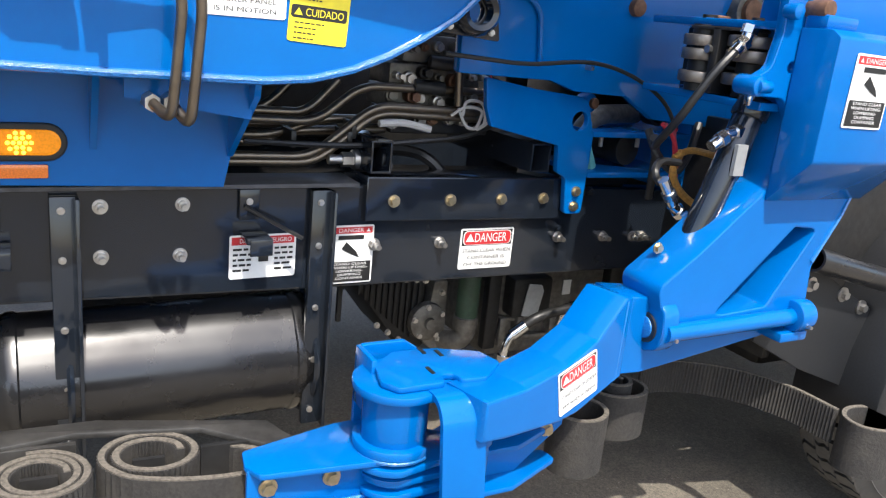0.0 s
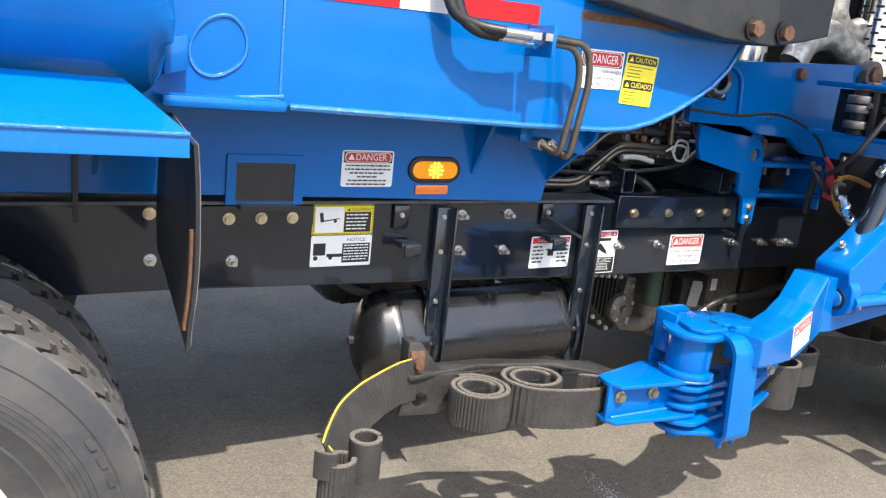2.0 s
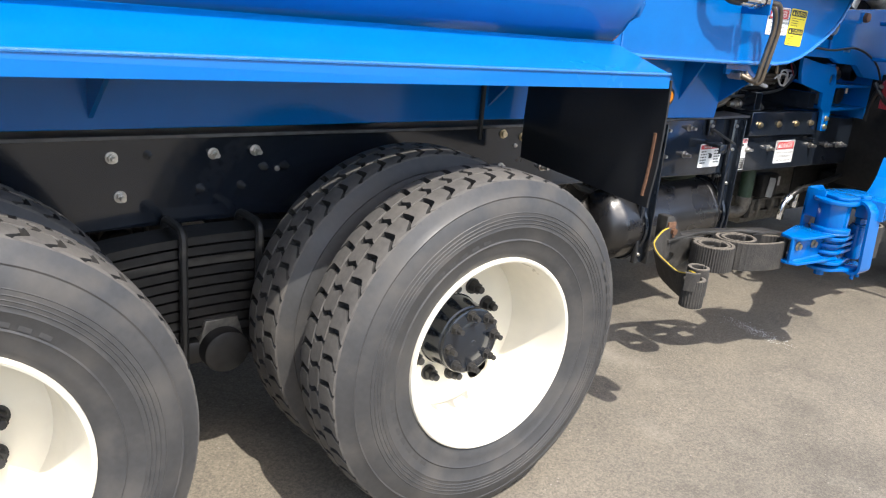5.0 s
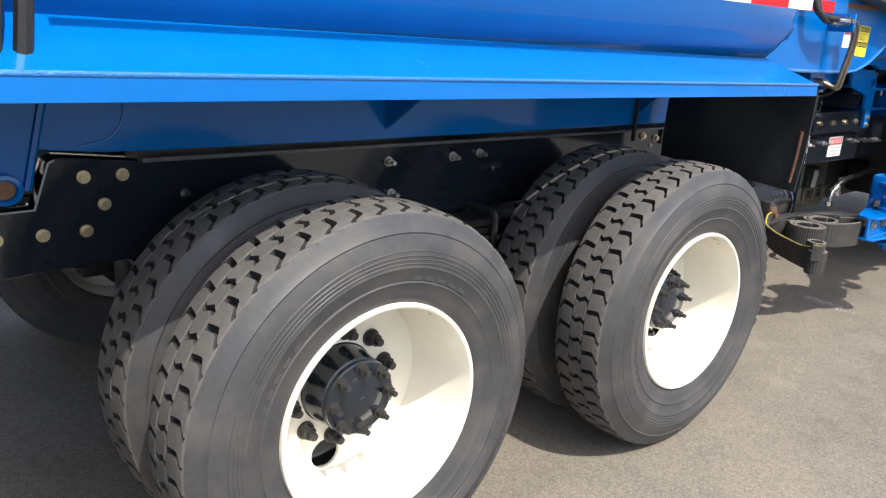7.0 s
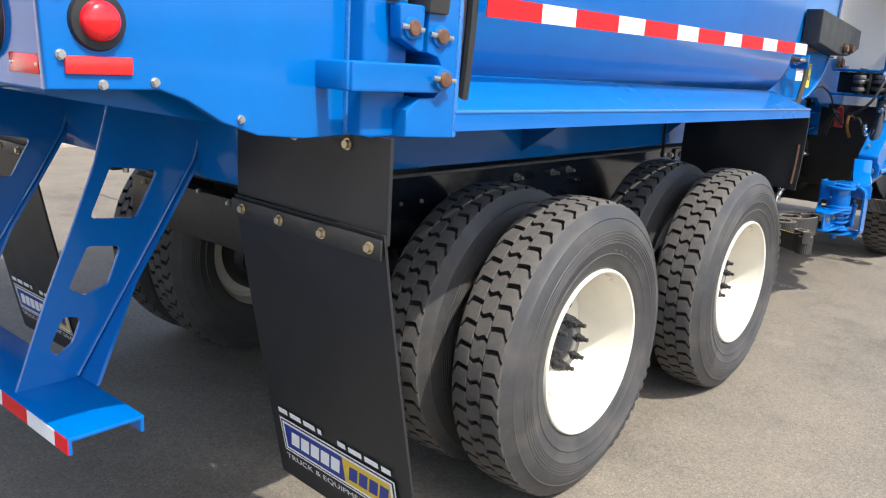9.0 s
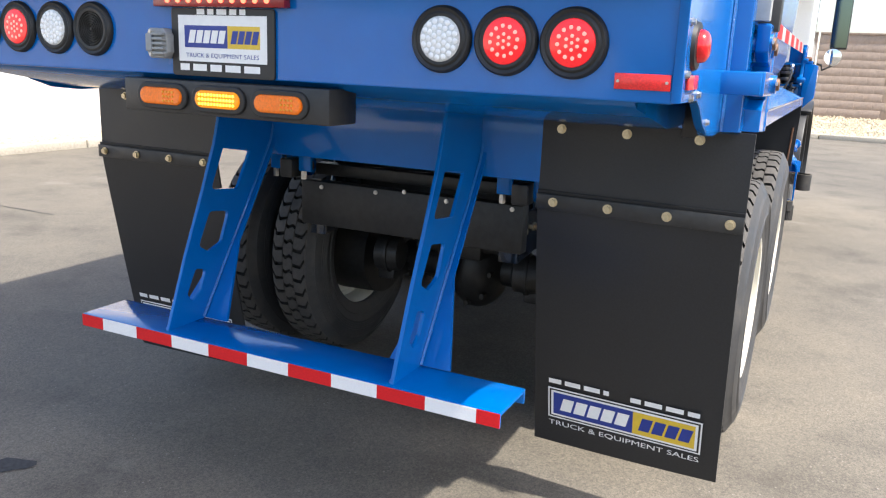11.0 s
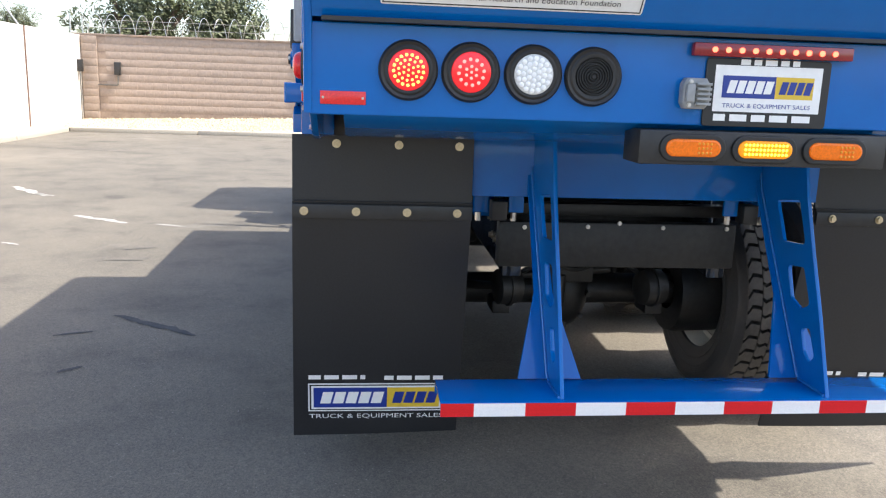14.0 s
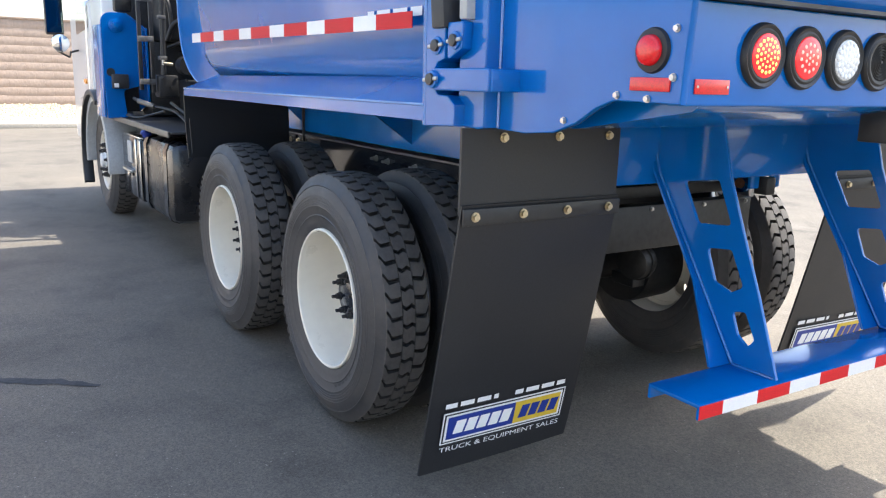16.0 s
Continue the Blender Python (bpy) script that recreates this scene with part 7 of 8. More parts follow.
# ram and hoses by the arm
ram = part("hydraulic_ram", rod(bmesh.new(), (4.195, -0.99, 1.335), (4.045, -0.99, 0.90), 0.034, 20, bev=0.006), BLACK, truck, "black hydraulic ram")
part("ram_head", rod(bmesh.new(), (4.185, -0.99, 1.30), (4.20, -0.99, 1.345), 0.042, 20, bev=0.004), BLACK, ram)
part("ram_side_tube", rod(bmesh.new(), (4.235, -0.97, 1.26), (4.12, -0.97, 0.92), 0.013, 12), BLACK, ram)
part("ram_plate", boxes(((4.125, -1.032, 1.175), (4.157, -1.022, 1.245))), SOCKET, ram)
for pts, r, material in (([(4.145, -0.98, 1.475), (4.11, -0.985, 1.445), (4.07, -0.98, 1.40), (4.04, -0.96, 1.335), (4.03, -0.93, 1.28), (4.05, -0.86, 1.22), (4.10, -0.80, 1.20)], 0.0095, HOSE),
                         ([(3.60, -0.60, 1.372), (3.72, -0.60, 1.366), (3.84, -0.60, 1.363), (4.02, -0.605, 1.378), (4.16, -0.61, 1.352), (4.27, -0.62, 1.295), (4.34, -0.62, 1.22)], 0.0055, HOSE),
                         ([(4.04, -0.90, 1.13), (4.02, -0.90, 1.155), (4.06, -0.87, 1.175), (4.16, -0.83, 1.165)], 0.0095, HOSE),
                         ([(4.225, -0.77, 1.185), (4.205, -0.77, 1.13), (4.245, -0.77, 1.075), (4.33, -0.77, 1.025)], 0.010, SLEEVE),
                         ([(4.20, -0.77, 1.165), (4.25, -0.77, 1.185), (4.33, -0.77, 1.175), (4.40, -0.77, 1.155)], 0.009, SLEEVE),
                         ([(4.19, -0.70, 1.205), (4.26, -0.64, 1.14), (4.29, -0.61, 1.02)], 0.012, HOSE), ([(4.20, -0.66, 1.22), (4.21, -0.70, 1.16), (4.26, -0.72, 1.12), (4.32, -0.70, 1.16), (4.38, -0.66, 1.24)], 0.011, HOSE)):
    part("hose", tube(bmesh.new(), smooth(pts, 7), r, 9), material, ram)
for a, b in (((4.075, -1.0, 1.235), (4.118, -1.0, 1.262)), ((4.113, -1.0, 1.262), (4.163, -1.0, 1.274)), ((4.02, -0.93, 1.145), (4.065, -0.93, 1.085)), ((4.06, -0.93, 1.085), (4.10, -0.93, 1.060)), ((4.105, -0.985, 1.44), (4.14, -0.98, 1.468)), ((4.14, -0.98, 1.465), (4.15, -0.98, 1.50))):
    b2 = bmesh.new()
    rod(b2, a, b, 0.014, 10)
    mid = (Vector(a) + Vector(b)) / 2
    rod(b2, mid, mid + (Vector(b) - Vector(a)).normalized() * 0.018, 0.019, 6)
    part("hose_fitting", b2, CHROME, ram, "bright steel hose fitting")
for k in range(6):
    y = -0.72 + 0.012 * k
    part("wire", tube(bmesh.new(), smooth([(4.19 + 0.022 * k, y, 1.245 - 0.004 * k), (4.235 + 0.012 * k, y, 1.21), (4.26 + 0.010 * k, y, 1.15), (4.27 + 0.008 * k, y, 1.09)], 5), 0.0065, 6), WIRE_R, ram)

# valve block with bent pipes
vb = part("valve_block", boxes(((3.62, -0.29, 1.135), (3.93, -0.14, 1.20)), bev=0.006), DIRTY, truck, "oily hydraulic valve block")
for lo_p, hi_p in (((3.60, -0.29, 1.204), (3.90, -0.15, 1.262)), ((3.60, -0.30, 1.266), (3.88, -0.16, 1.325)), ((3.64, -0.29, 1.329), (3.84, -0.17, 1.40)), ((3.66, -0.28, 1.404), (3.80, -0.18, 1.46))):
    part("valve_section", boxes((lo_p, hi_p), bev=0.007), CAST, vb)
rnd = random.Random(77)
for k in range(26):
    x, z = 3.61 + 0.045 * (k % 7) + rnd.uniform(-0.01, 0.01), (1.17, 1.235, 1.295, 1.365)[k // 7] + rnd.uniform(-0.01, 0.01)
    d, r = rnd.uniform(0.02, 0.06), rnd.uniform(0.010, 0.020)
    b2 = bmesh.new()
    rod(b2, (x, -0.29, z), (x, -0.295 - d * 0.6, z), r, 14, bev=0.002)
    rod(b2, (x, -0.295 - d * 0.6, z), (x, -0.295 - d, z), r * 0.72, 6)
    part("valve_cap", b2, (STEEL, DIRTY, CAST, RUST, STEEL)[k % 5], vb)
for x, z in ((3.70, 1.335), (3.78, 1.345), (3.66, 1.27)):
    part("solenoid", rod(bmesh.new(), (x, -0.33, z), (x + 0.085, -0.345, z - 0.004), 0.019, 14, bev=0.003), DIRTY, vb)
part("plug_connector", boxes(((3.82, -0.36, 1.315), (3.875, -0.325, 1.345)), bev=0.004), GREY, vb)
for pts in ([(3.05, -0.33, 1.172), (3.394, -0.33, 1.166), (3.51, -0.33, 1.262), (3.90, -0.33, 1.262)], [(3.05, -0.35, 1.082), (3.376, -0.35, 1.080), (3.545, -0.35, 1.215), (3.90, -0.35, 1.208)],
            [(3.05, -0.31, 1.188), (3.36, -0.31, 1.186), (3.40, -0.30, 1.21), (3.46, -0.29, 1.27)], [(3.05, -0.34, 1.065), (3.39, -0.345, 1.064), (3.55, -0.345, 1.196), (3.86, -0.345, 1.190)],
            [(3.05, -0.28, 1.12), (3.30, -0.28, 1.122), (3.42, -0.28, 1.168), (3.75, -0.28, 1.172)], [(3.05, -0.27, 1.10), (3.28, -0.27, 1.102), (3.34, -0.26, 1.13), (3.62, -0.25, 1.14)], [(3.22, -0.24, 1.16), (3.30, -0.24, 1.20), (3.44, -0.20, 1.34)], [(3.765, -0.36, 1.47), (3.785, -0.36, 1.225)], [(3.05, -0.25, 1.145), (3.32, -0.25, 1.148)]):
    part("steel_pipe", tube(bmesh.new(), bend(pts, 0.05), 0.0115, 10), PIPE, vb, "bent bare steel pipe")
for x, z in ((3.32, 1.124), (3.48, 1.15), (3.47, 1.125)):
    part("pipe_clip", boxes(((x, -0.36, z - 0.022), (x + 0.014, -0.25, z + 0.022)), bev=0.003), DULL, vb)
for pts, r, material in (([(3.20, -0.37, 1.12), (3.45, -0.38, 1.115), (3.65, -0.39, 1.13), (3.82, -0.38, 1.15), (3.93, -0.37, 1.20), (3.955, -0.36, 1.245), (3.93, -0.33, 1.29), (3.87, -0.30, 1.315)], 0.0075, HOSE),
                         ([(3.81, -0.36, 1.36), (3.86, -0.37, 1.33), (3.89, -0.37, 1.27), (3.93, -0.37, 1.22)], 0.003, WIRE_R), ([(3.70, -0.37, 1.16), (3.62, -0.37, 1.175), (3.55, -0.37, 1.172)], 0.010, WIRE_W),
                         ([(3.78, -0.37, 1.22), (3.81, -0.38, 1.17), (3.86, -0.38, 1.18), (3.85, -0.38, 1.235), (3.80, -0.38, 1.24), (3.79, -0.38, 1.20)], 0.0045, WIRE_W), ([(3.76, -0.37, 1.20), (3.80, -0.38, 1.225), (3.85, -0.38, 1.215), (3.84, -0.38, 1.165), (3.90, -0.37, 1.20), (3.94, -0.36, 1.222)], 0.0045, WIRE_W),
                         ([(3.57, -0.22, 1.08), (3.68, -0.28, 1.085), (3.73, -0.32, 1.07), (3.78, -0.34, 1.02)], 0.016, HOSE), ([(3.90, -0.34, 1.24), (3.955, -0.35, 1.235), (3.965, -0.35, 1.222), (3.93, -0.355, 1.215)], 0.006, WIRE_W), ([(3.30, -0.30, 1.0), (3.50, -0.30, 1.02), (3.62, -0.32, 1.05)], 0.016, HOSE)):
    part("cable", tube(bmesh.new(), smooth(pts, 7), r, 8), material, vb)
b2 = bmesh.new()
rod(b2, (3.42, -0.36, 1.075), (3.455, -0.36, 1.075), 0.013, 12)
rod(b2, (3.455, -0.36, 1.075), (3.485, -0.36, 1.075), 0.020, 6)
rod(b2, (3.485, -0.36, 1.075), (3.53, -0.36, 1.076), 0.026, 16, bev=0.003)
part("pipe_union", b2, STEEL, vb)

# air tank under the rail
tk = bmesh.new()
half = [(0.0, 0.405), (0.05, 0.402), (0.10, 0.392), (0.135, 0.375), (0.153, 0.352), (0.160, 0.328), (0.164, 0.322), (0.164, 0.306), (0.160, 0.302)]
prof = [(r, -h) for r, h in half] + half[::-1]
revolve(tk, prof, at(2.865, -0.41, 0.535, FRONT), 56)
tank = part("air_tank", tk, TANK, truck, "satin black air tank on straps")
for x, (b0, b1) in ((2.656, (0.38, 1.0)), (3.213, (0.38, 1.0))):
    st = part("tank_bracket", boxes(((x - 0.028, -0.562, b0), (x + 0.024, -0.546, b1)), ((x + 0.016, -0.585, b0), (x + 0.024, -0.546, b1)), bev=0.002), BLACK, tank)
    bolts(SMALL, st, [(x - 0.008, -0.562, z) for z in (0.97, 0.86, 0.70, 0.56, 0.42)], RIGHT)
    part("tank_strap", tube(bmesh.new(), [(x, -0.41 + 0.166 * math.cos(a), 0.535 + 0.166 * math.sin(a)) for a in [math.pi * (0.4 + i / 16) for i in range(22)]], 0.008, 6), BLACK, tank)
part("drain_valve", rod(bmesh.new(), (2.465, -0.39, 0.535), (2.445, -0.39, 0.535), 0.014, 6), DULL, tank)
part("dark_hose", tube(bmesh.new(), smooth([(2.38, -0.3, 0.86), (2.40, -0.3, 0.76), (2.45, -0.31, 0.70), (2.52, -0.33, 0.67)], 6), 0.016, 8), HOSE, tank)
# folded black hooks on the rail
for x in (2.50, 3.02):
    hk = part("rail_hook", boxes(((x, -0.552, 0.93), (x + 0.045, -0.545, 1.005)), ((x + 0.005, -0.60, 0.885), (x + 0.06, -0.548, 0.90)), ((x + 0.01, -0.61, 0.86), (x + 0.06, -0.602, 0.90)), bev=0.002), BLACK, truck, "folded black hook")
    if x > 3:
        part("hook_rod", rod(bmesh.new(), (x + 0.01, -0.56, 0.965), (x + 0.13, -0.60, 0.895), 0.005, 6), DULL, hk)
    bolts(SMALL, hk, [(x + 0.022, -0.552, 0.975)], RIGHT)

# gearbox, pump and green pipe below the rail
gx = part("gearbox", boxes(((4.12, -0.12, 0.33), (4.62, 0.35, 0.66)), bev=0.03), CAST, truck, "grimy cast gearbox")
b2 = bmesh.new()
prism(b2, rounded([(3.60, 0.66), (3.86, 0.66), (3.88, 0.40), (3.80, 0.40)], 0.03, 4), 0.34, at(0, 0.04, 0, RIGHT), 0.01)
case = part("ribbed_case", b2, DIRTY, gx, "oily ribbed case")
for k in range(11):
    x = 3.625 + k * 0.021
    part("case_rib", boxes(((x, -0.142, max(0.45, 0.61 - k * 0.018)), (x + 0.008, -0.128, 0.64)), bev=0.002), DIRTY, case)
part("case_flange", plate([rounded([(3.885, 0.64), (3.935, 0.64), (3.94, 0.41), (3.90, 0.40), (3.86, 0.43)], 0.012)], 0.20, at(0, -0.05, 0, RIGHT), 0.004), CAST, gx)
b2 = bmesh.new()
revolve(b2, [(0.0, 0.045), (0.018, 0.045), (0.020, 0.032), (0.044, 0.030), (0.062, 0.022), (0.066, 0.0)], at(3.868, -0.142, 0.506, RIGHT), 28)
part("pump_cover", b2, CAST, gx)
bolts(SMALL, gx, [(3.868 + 0.052 * math.cos(a), -0.165, 0.506 + 0.052 * math.sin(a)) for a in (0.5, 1.7, 2.9, 4.1, 5.3)] + [(3.72 + 0.035 * k, -0.132, 0.655 - 0.004 * k) for k in range(5)] + [(3.70 + 0.04 * k, -0.132, 0.50 - 0.028 * k) for k in range(4)] + [(3.915, -0.151, z) for z in (0.44, 0.52, 0.60)], RIGHT, 1.1)
part("green_pipe", rod(bmesh.new(), (3.985, -0.20, 0.53), (3.985, -0.20, 0.80), 0.037, 20), GREEN, gx, "green painted pipe")
part("pipe_collar", revolve(bmesh.new(), [(0.0, -0.012), (0.039, -0.012), (0.041, 0.0), (0.041, 0.03), (0.037, 0.034)], at(3.985, -0.20, 0.50), 24), CAST, gx)
part("elbow", tube(bmesh.new(), smooth([(3.985, -0.20, 0.51), (3.985, -0.20, 0.47), (3.965, -0.18, 0.44), (3.93, -0.12, 0.43)], 5), 0.034, 14), CAST, gx)
part("bracket_panel", boxes(((4.09, -0.16, 0.38), (4.14, -0.12, 0.66)), bev=0.008), DIRTY, gx)
part("control_box", boxes(((4.17, -0.19, 0.50), (4.33, -0.12, 0.64)), bev=0.014), DIRTY, gx)
part("tag_plate", plate([rounded([(-0.032, -0.06), (0.032, -0.06), (0.036, 0.035), (0.022, 0.055), (-0.030, 0.055)], 0.006, 3)], 0.004, at(4.245, -0.197, 0.565, RIGHT) @ pose(0, 0, 0, 0, 0, -8), 0.0), GREY, gx, "grey metal tag plate")
part("paper_tag", boxes(((4.42, -0.128, 0.545), (4.455, -0.125, 0.60))), L_WHITE, gx)
part("paper_tag", boxes(((4.235, -0.15, 0.44), (4.262, -0.147, 0.475))), L_WHITE, gx)
part("gear_rib", boxes(((4.14, -0.145, 0.395), (4.60, -0.12, 0.412)), bev=0.003), CAST, gx)
part("gear_rib", boxes(((4.14, -0.145, 0.47), (4.60, -0.12, 0.484)), bev=0.003), CAST, gx)
for x in (4.15, 4.22, 4.36, 4.50):
    part("gear_lug", boxes(((x, -0.16, 0.385), (x + 0.03, -0.118, 0.49)), bev=0.006), CAST, gx)
for pts, r in (([(4.055, -0.42, 0.575), (4.10, -0.43, 0.605), (4.18, -0.43, 0.62), (4.32, -0.43, 0.635), (4.50, -0.43, 0.66), (4.70, -0.43, 0.70)], 0.016), ([(4.30, -0.36, 0.60), (4.38, -0.36, 0.595), (4.55, -0.36, 0.60)], 0.013)):
    part("hose", tube(bmesh.new(), smooth(pts, 7), r, 10), HOSE, gx)
for chain in (((3.995, -0.42, 0.46), (4.0, -0.42, 0.515), (4.018, -0.42, 0.55), (4.06, -0.425, 0.58)), ((4.238, -0.36, 0.49), (4.242, -0.36, 0.555), (4.256, -0.36, 0.59), (4.30, -0.36, 0.60))):
    b2 = bmesh.new()
    tube(b2, smooth(chain, 5), 0.014, 10)
    rod(b2, chain[0], (Vector(chain[0]) + Vector(chain[1])) / 2, 0.021, 6)
    rod(b2, chain[2], chain[3], 0.019, 12)
    part("hose_fitting", b2, CHROME, gx, "bright steel elbow fitting")
part("engine_block", boxes(((4.66, -0.10, 0.36), (5.7, 0.42, 1.02)), ((3.80, 0.36, 0.42), (4.9, 0.56, 0.90)), ((4.9, -0.62, 0.42), (5.6, -0.12, 0.62)), bev=0.03), DIRTY, gx, "dark oily engine block")
part("green_case", boxes(((3.30, -0.20, 0.66), (3.58, 0.10, 0.82)), bev=0.03), GREEN, gx)
part("drain_tap", rod(bmesh.new(), (3.50, -0.30, 0.60), (3.50, -0.30, 0.74), 0.009, 8), DULL, gx)
part("drive_shaft", rod(bmesh.new(), (1.5, 0.0, 0.70), (3.6, 0.0, 0.72), 0.05, 18), DIRTY, truck)

# exhaust behind the cab
b2 = bmesh.new()
revolve(b2, [(0.0, 0.0), (0.13, 0.0), (0.13, 1.1), (0.0, 1.1)], at(4.86, -0.35, 1.52), 32)
ex = part("exhaust_shield", b2, CHROME, truck, "perforated bright exhaust shield")
slot = boxes(((-0.004, -0.016, -0.005), (0.004, 0.016, 0.005)))
slot_mesh = mesh_of(slot, "slot", L_BLACK)
for k in range(60):
    a = radians(150 + (k % 12) * 17)
    put("slot", slot_mesh, at(4.86 + 0.129 * math.cos(a), -0.35 + 0.129 * math.sin(a), 1.56 + (k // 12) * 0.055 + (0.027 if k % 2 else 0), pose(0, 0, 0, 0, 0, math.degrees(a))), ex)
part("wrapped_pipe", tube(bmesh.new(), smooth([(4.30, -0.35, 1.53), (4.36, -0.35, 1.62), (4.48, -0.35, 1.66), (4.62, -0.35, 1.62), (4.72, -0.35, 1.58)], 7), 0.065, 16), FOIL, ex, "foil-wrapped exhaust pipe")
part("wrapped_pipe", tube(bmesh.new(), smooth([(4.55, -0.3, 1.85), (4.56, -0.3, 1.75), (4.64, -0.3, 1.68), (4.74, -0.3, 1.70)], 7), 0.06, 16), FOIL, ex)
part("silencer", rod(bmesh.new(), (4.10, -0.25, 1.52), (4.10, -0.25, 1.9), 0.10, 24), CHROME, ex)
part("air_intake", boxes(((4.40, -0.30, 1.66), (4.52, -0.10, 2.6)), bev=0.03), DULL, ex)
part("engine_cover", boxes(((4.2, -0.50, 1.46), (5.0, 0.6, 1.49))), DIRTY, ex)

# ---- cab ----
cab_out = rounded([(5.02, 1.0), (5.02, 2.72), (5.15, 2.85), (6.75, 2.80), (6.92, 2.2), (7.0, 1.5), (7.0, 0.62), (6.15, 0.62), (6.05, 1.02), (5.75, 1.16), (5.25, 1.16)], 0.05, 3)
cab = part("cab", plate([cab_out], 2.36, at(0, 0, 0, RIGHT), 0.02), WHITE, truck, "white low-entry cab")
for s in (-1, 1):
    y = 1.183 * s
    dr = part("cab_door", plate([rounded([(5.62, 1.15), (6.55, 1.05), (6.55, 1.75), (6.45, 2.55), (5.62, 2.6)], 0.05)], 0.02, at(0, y, 0, RIGHT), 0.004), WHITE, cab)
    part("door_glass", plate([rounded([(5.70, 1.75), (6.46, 1.70), (6.38, 2.48), (5.70, 2.52)], 0.05)], 0.012, at(0, y + s * 0.008, 0, RIGHT)), GLASS, dr)
    part("grab_rail", tube(bmesh.new(), bend([(5.50, y, 1.1), (5.50, y + s * 0.06, 1.15), (5.50, y + s * 0.06, 1.95), (5.50, y, 2.0)], 0.04), 0.012, 8), CHROME, cab)
    # wheel arch and rubber flare
    b2 = bmesh.new()
    arc = [(5.38 + 0.63 * math.cos(a), 0.512 + 0.63 * math.sin(a)) for a in [math.radians(-5 + i * 9.5) for i in range(21)]]
    inner = [(5.38 + 0.56 * math.cos(a), 0.512 + 0.56 * math.sin(a)) for a in [math.radians(-5 + i * 9.5) for i in range(21)]]
    part("wheel_arch", prism(b2, arc + inner[::-1], 0.30, at(0, s * 1.09, 0, RIGHT), 0.01), GREY if s > 0 else FLAP, cab)
    b2 = bmesh.new()
    arc2 = [(5.38 + 0.67 * math.cos(a), 0.512 + 0.67 * math.sin(a)) for a in [math.radians(-25 + i * 5) for i in range(30)]]
    inn2 = [(5.38 + 0.62 * math.cos(a), 0.512 + 0.62 * math.sin(a)) for a in [math.radians(-25 + i * 5) for i in range(30)]]
    part("arch_flare", prism(b2, arc2 + inn2[::-1], 0.12, at(0, s * 1.24, 0, RIGHT), 0.01), FLAP, cab)
    part("side_marker", boxes(((5.95, min(s * 1.18, s * 1.215), 1.22), (6.05, max(s * 1.18, s * 1.215), 1.27)), bev=0.01), LAMP_ORG, cab)
    # mirrors on their bracket
    mr = part("mirror", boxes(((6.30, min(s * 1.375, s * 1.64), 1.74), (6.38, max(s * 1.375, s * 1.64), 2.32)), bev=0.025), DULL, cab, "tall black door mirror")
    part("mirror_glass", boxes(((6.294, min(s * 1.39, s * 1.625), 1.76), (6.299, max(s * 1.39, s * 1.625), 2.30))), REFLECTION_TINT, mr)
    part("mirror_bracket", tube(bmesh.new(), bend([(6.40, s * 1.18, 2.24), (6.36, s * 1.52, 2.26), (6.36, s * 1.52, 1.60), (6.36, s * 1.30, 1.52), (6.40, s * 1.18, 1.55)], 0.05), 0.011, 8), DULL, mr)
    b2 = bmesh.new()
    revolve(b2, [(0.0, -0.02), (0.06, -0.014), (0.088, 0.0), (0.085, 0.03), (0.0, 0.05)], at(6.28, s * 1.45, 1.66, FRONT) @ Matrix.Diagonal((1.5, 1, -1, 1)), 24)
    part("convex_mirror", b2, MIRROR, mr)
    if s < 0:
        continue
    # white panel over the wheel; its grey colour stands for the shade on it
    b2 = bmesh.new()
    top = [(5.38 + 0.60 * math.cos(a), 0.512 + 0.60 * math.sin(a)) for a in [math.radians(20 + i * 5.7) for i in range(22)]]
    part("arch_panel", prism(b2, top, 0.012, at(0, s * 1.10, 0, RIGHT), 0.002), GREY, cab)
part("cab_rear_wall", boxes(((5.0, -1.0, 1.2), (5.03, 1.0, 2.7))), WHITE, cab)
# rubber guard, liner and tube ahead of the lift arm
gd = part("front_guard", plate([rounded([(4.40, 0.905), (4.53, 0.935), (4.92, 0.735), (4.885, 0.66), (4.815, 0.535), (4.58, 0.625), (4.37, 0.73)], 0.012, 3)], 0.010, at(0, -0.985, 0, RIGHT), 0.002), FLAP, truck, "black rubber guard with a frayed edge behind the front wheel")
rnd = random.Random(41)
line = []
for k in range(26):
    u = k / 25
    line.append((4.915 - 0.10 * u + rnd.uniform(-0.006, 0.006), -0.993, 0.725 - 0.19 * u + rnd.uniform(-0.003, 0.003)))
part("frayed_edge", tube(bmesh.new(), line, 0.004, 5), BELT_EDGE, gd, "pale frayed cords")
b2 = bmesh.new()
d = (Vector((4.83, -1.03, 0.875)) - Vector((4.50, -1.03, 0.955))).normalized()
revolve(b2, [(0.026, 0.0), (0.026, -0.36), (0.032, -0.36), (0.032, 0.0)], Matrix.Translation((4.83, -1.03, 0.875)) @ d.to_track_quat("Z", "Y").to_matrix().to_4x4(), 24, True)
part("guard_tube", b2, TANK, gd, "open-ended black guard tube")
for x, z in ((4.545, 0.875), (4.69, 0.835), (4.785, 0.79)):
    part("guard_washer", rod(bmesh.new(), (x, -0.99, z), (x, -0.995, z), 0.021, 16), STEEL, gd)
    part("guard_bolt", rod(bmesh.new(), (x, -0.995, z), (x, -1.008, z), 0.012, 6), STEEL, gd)
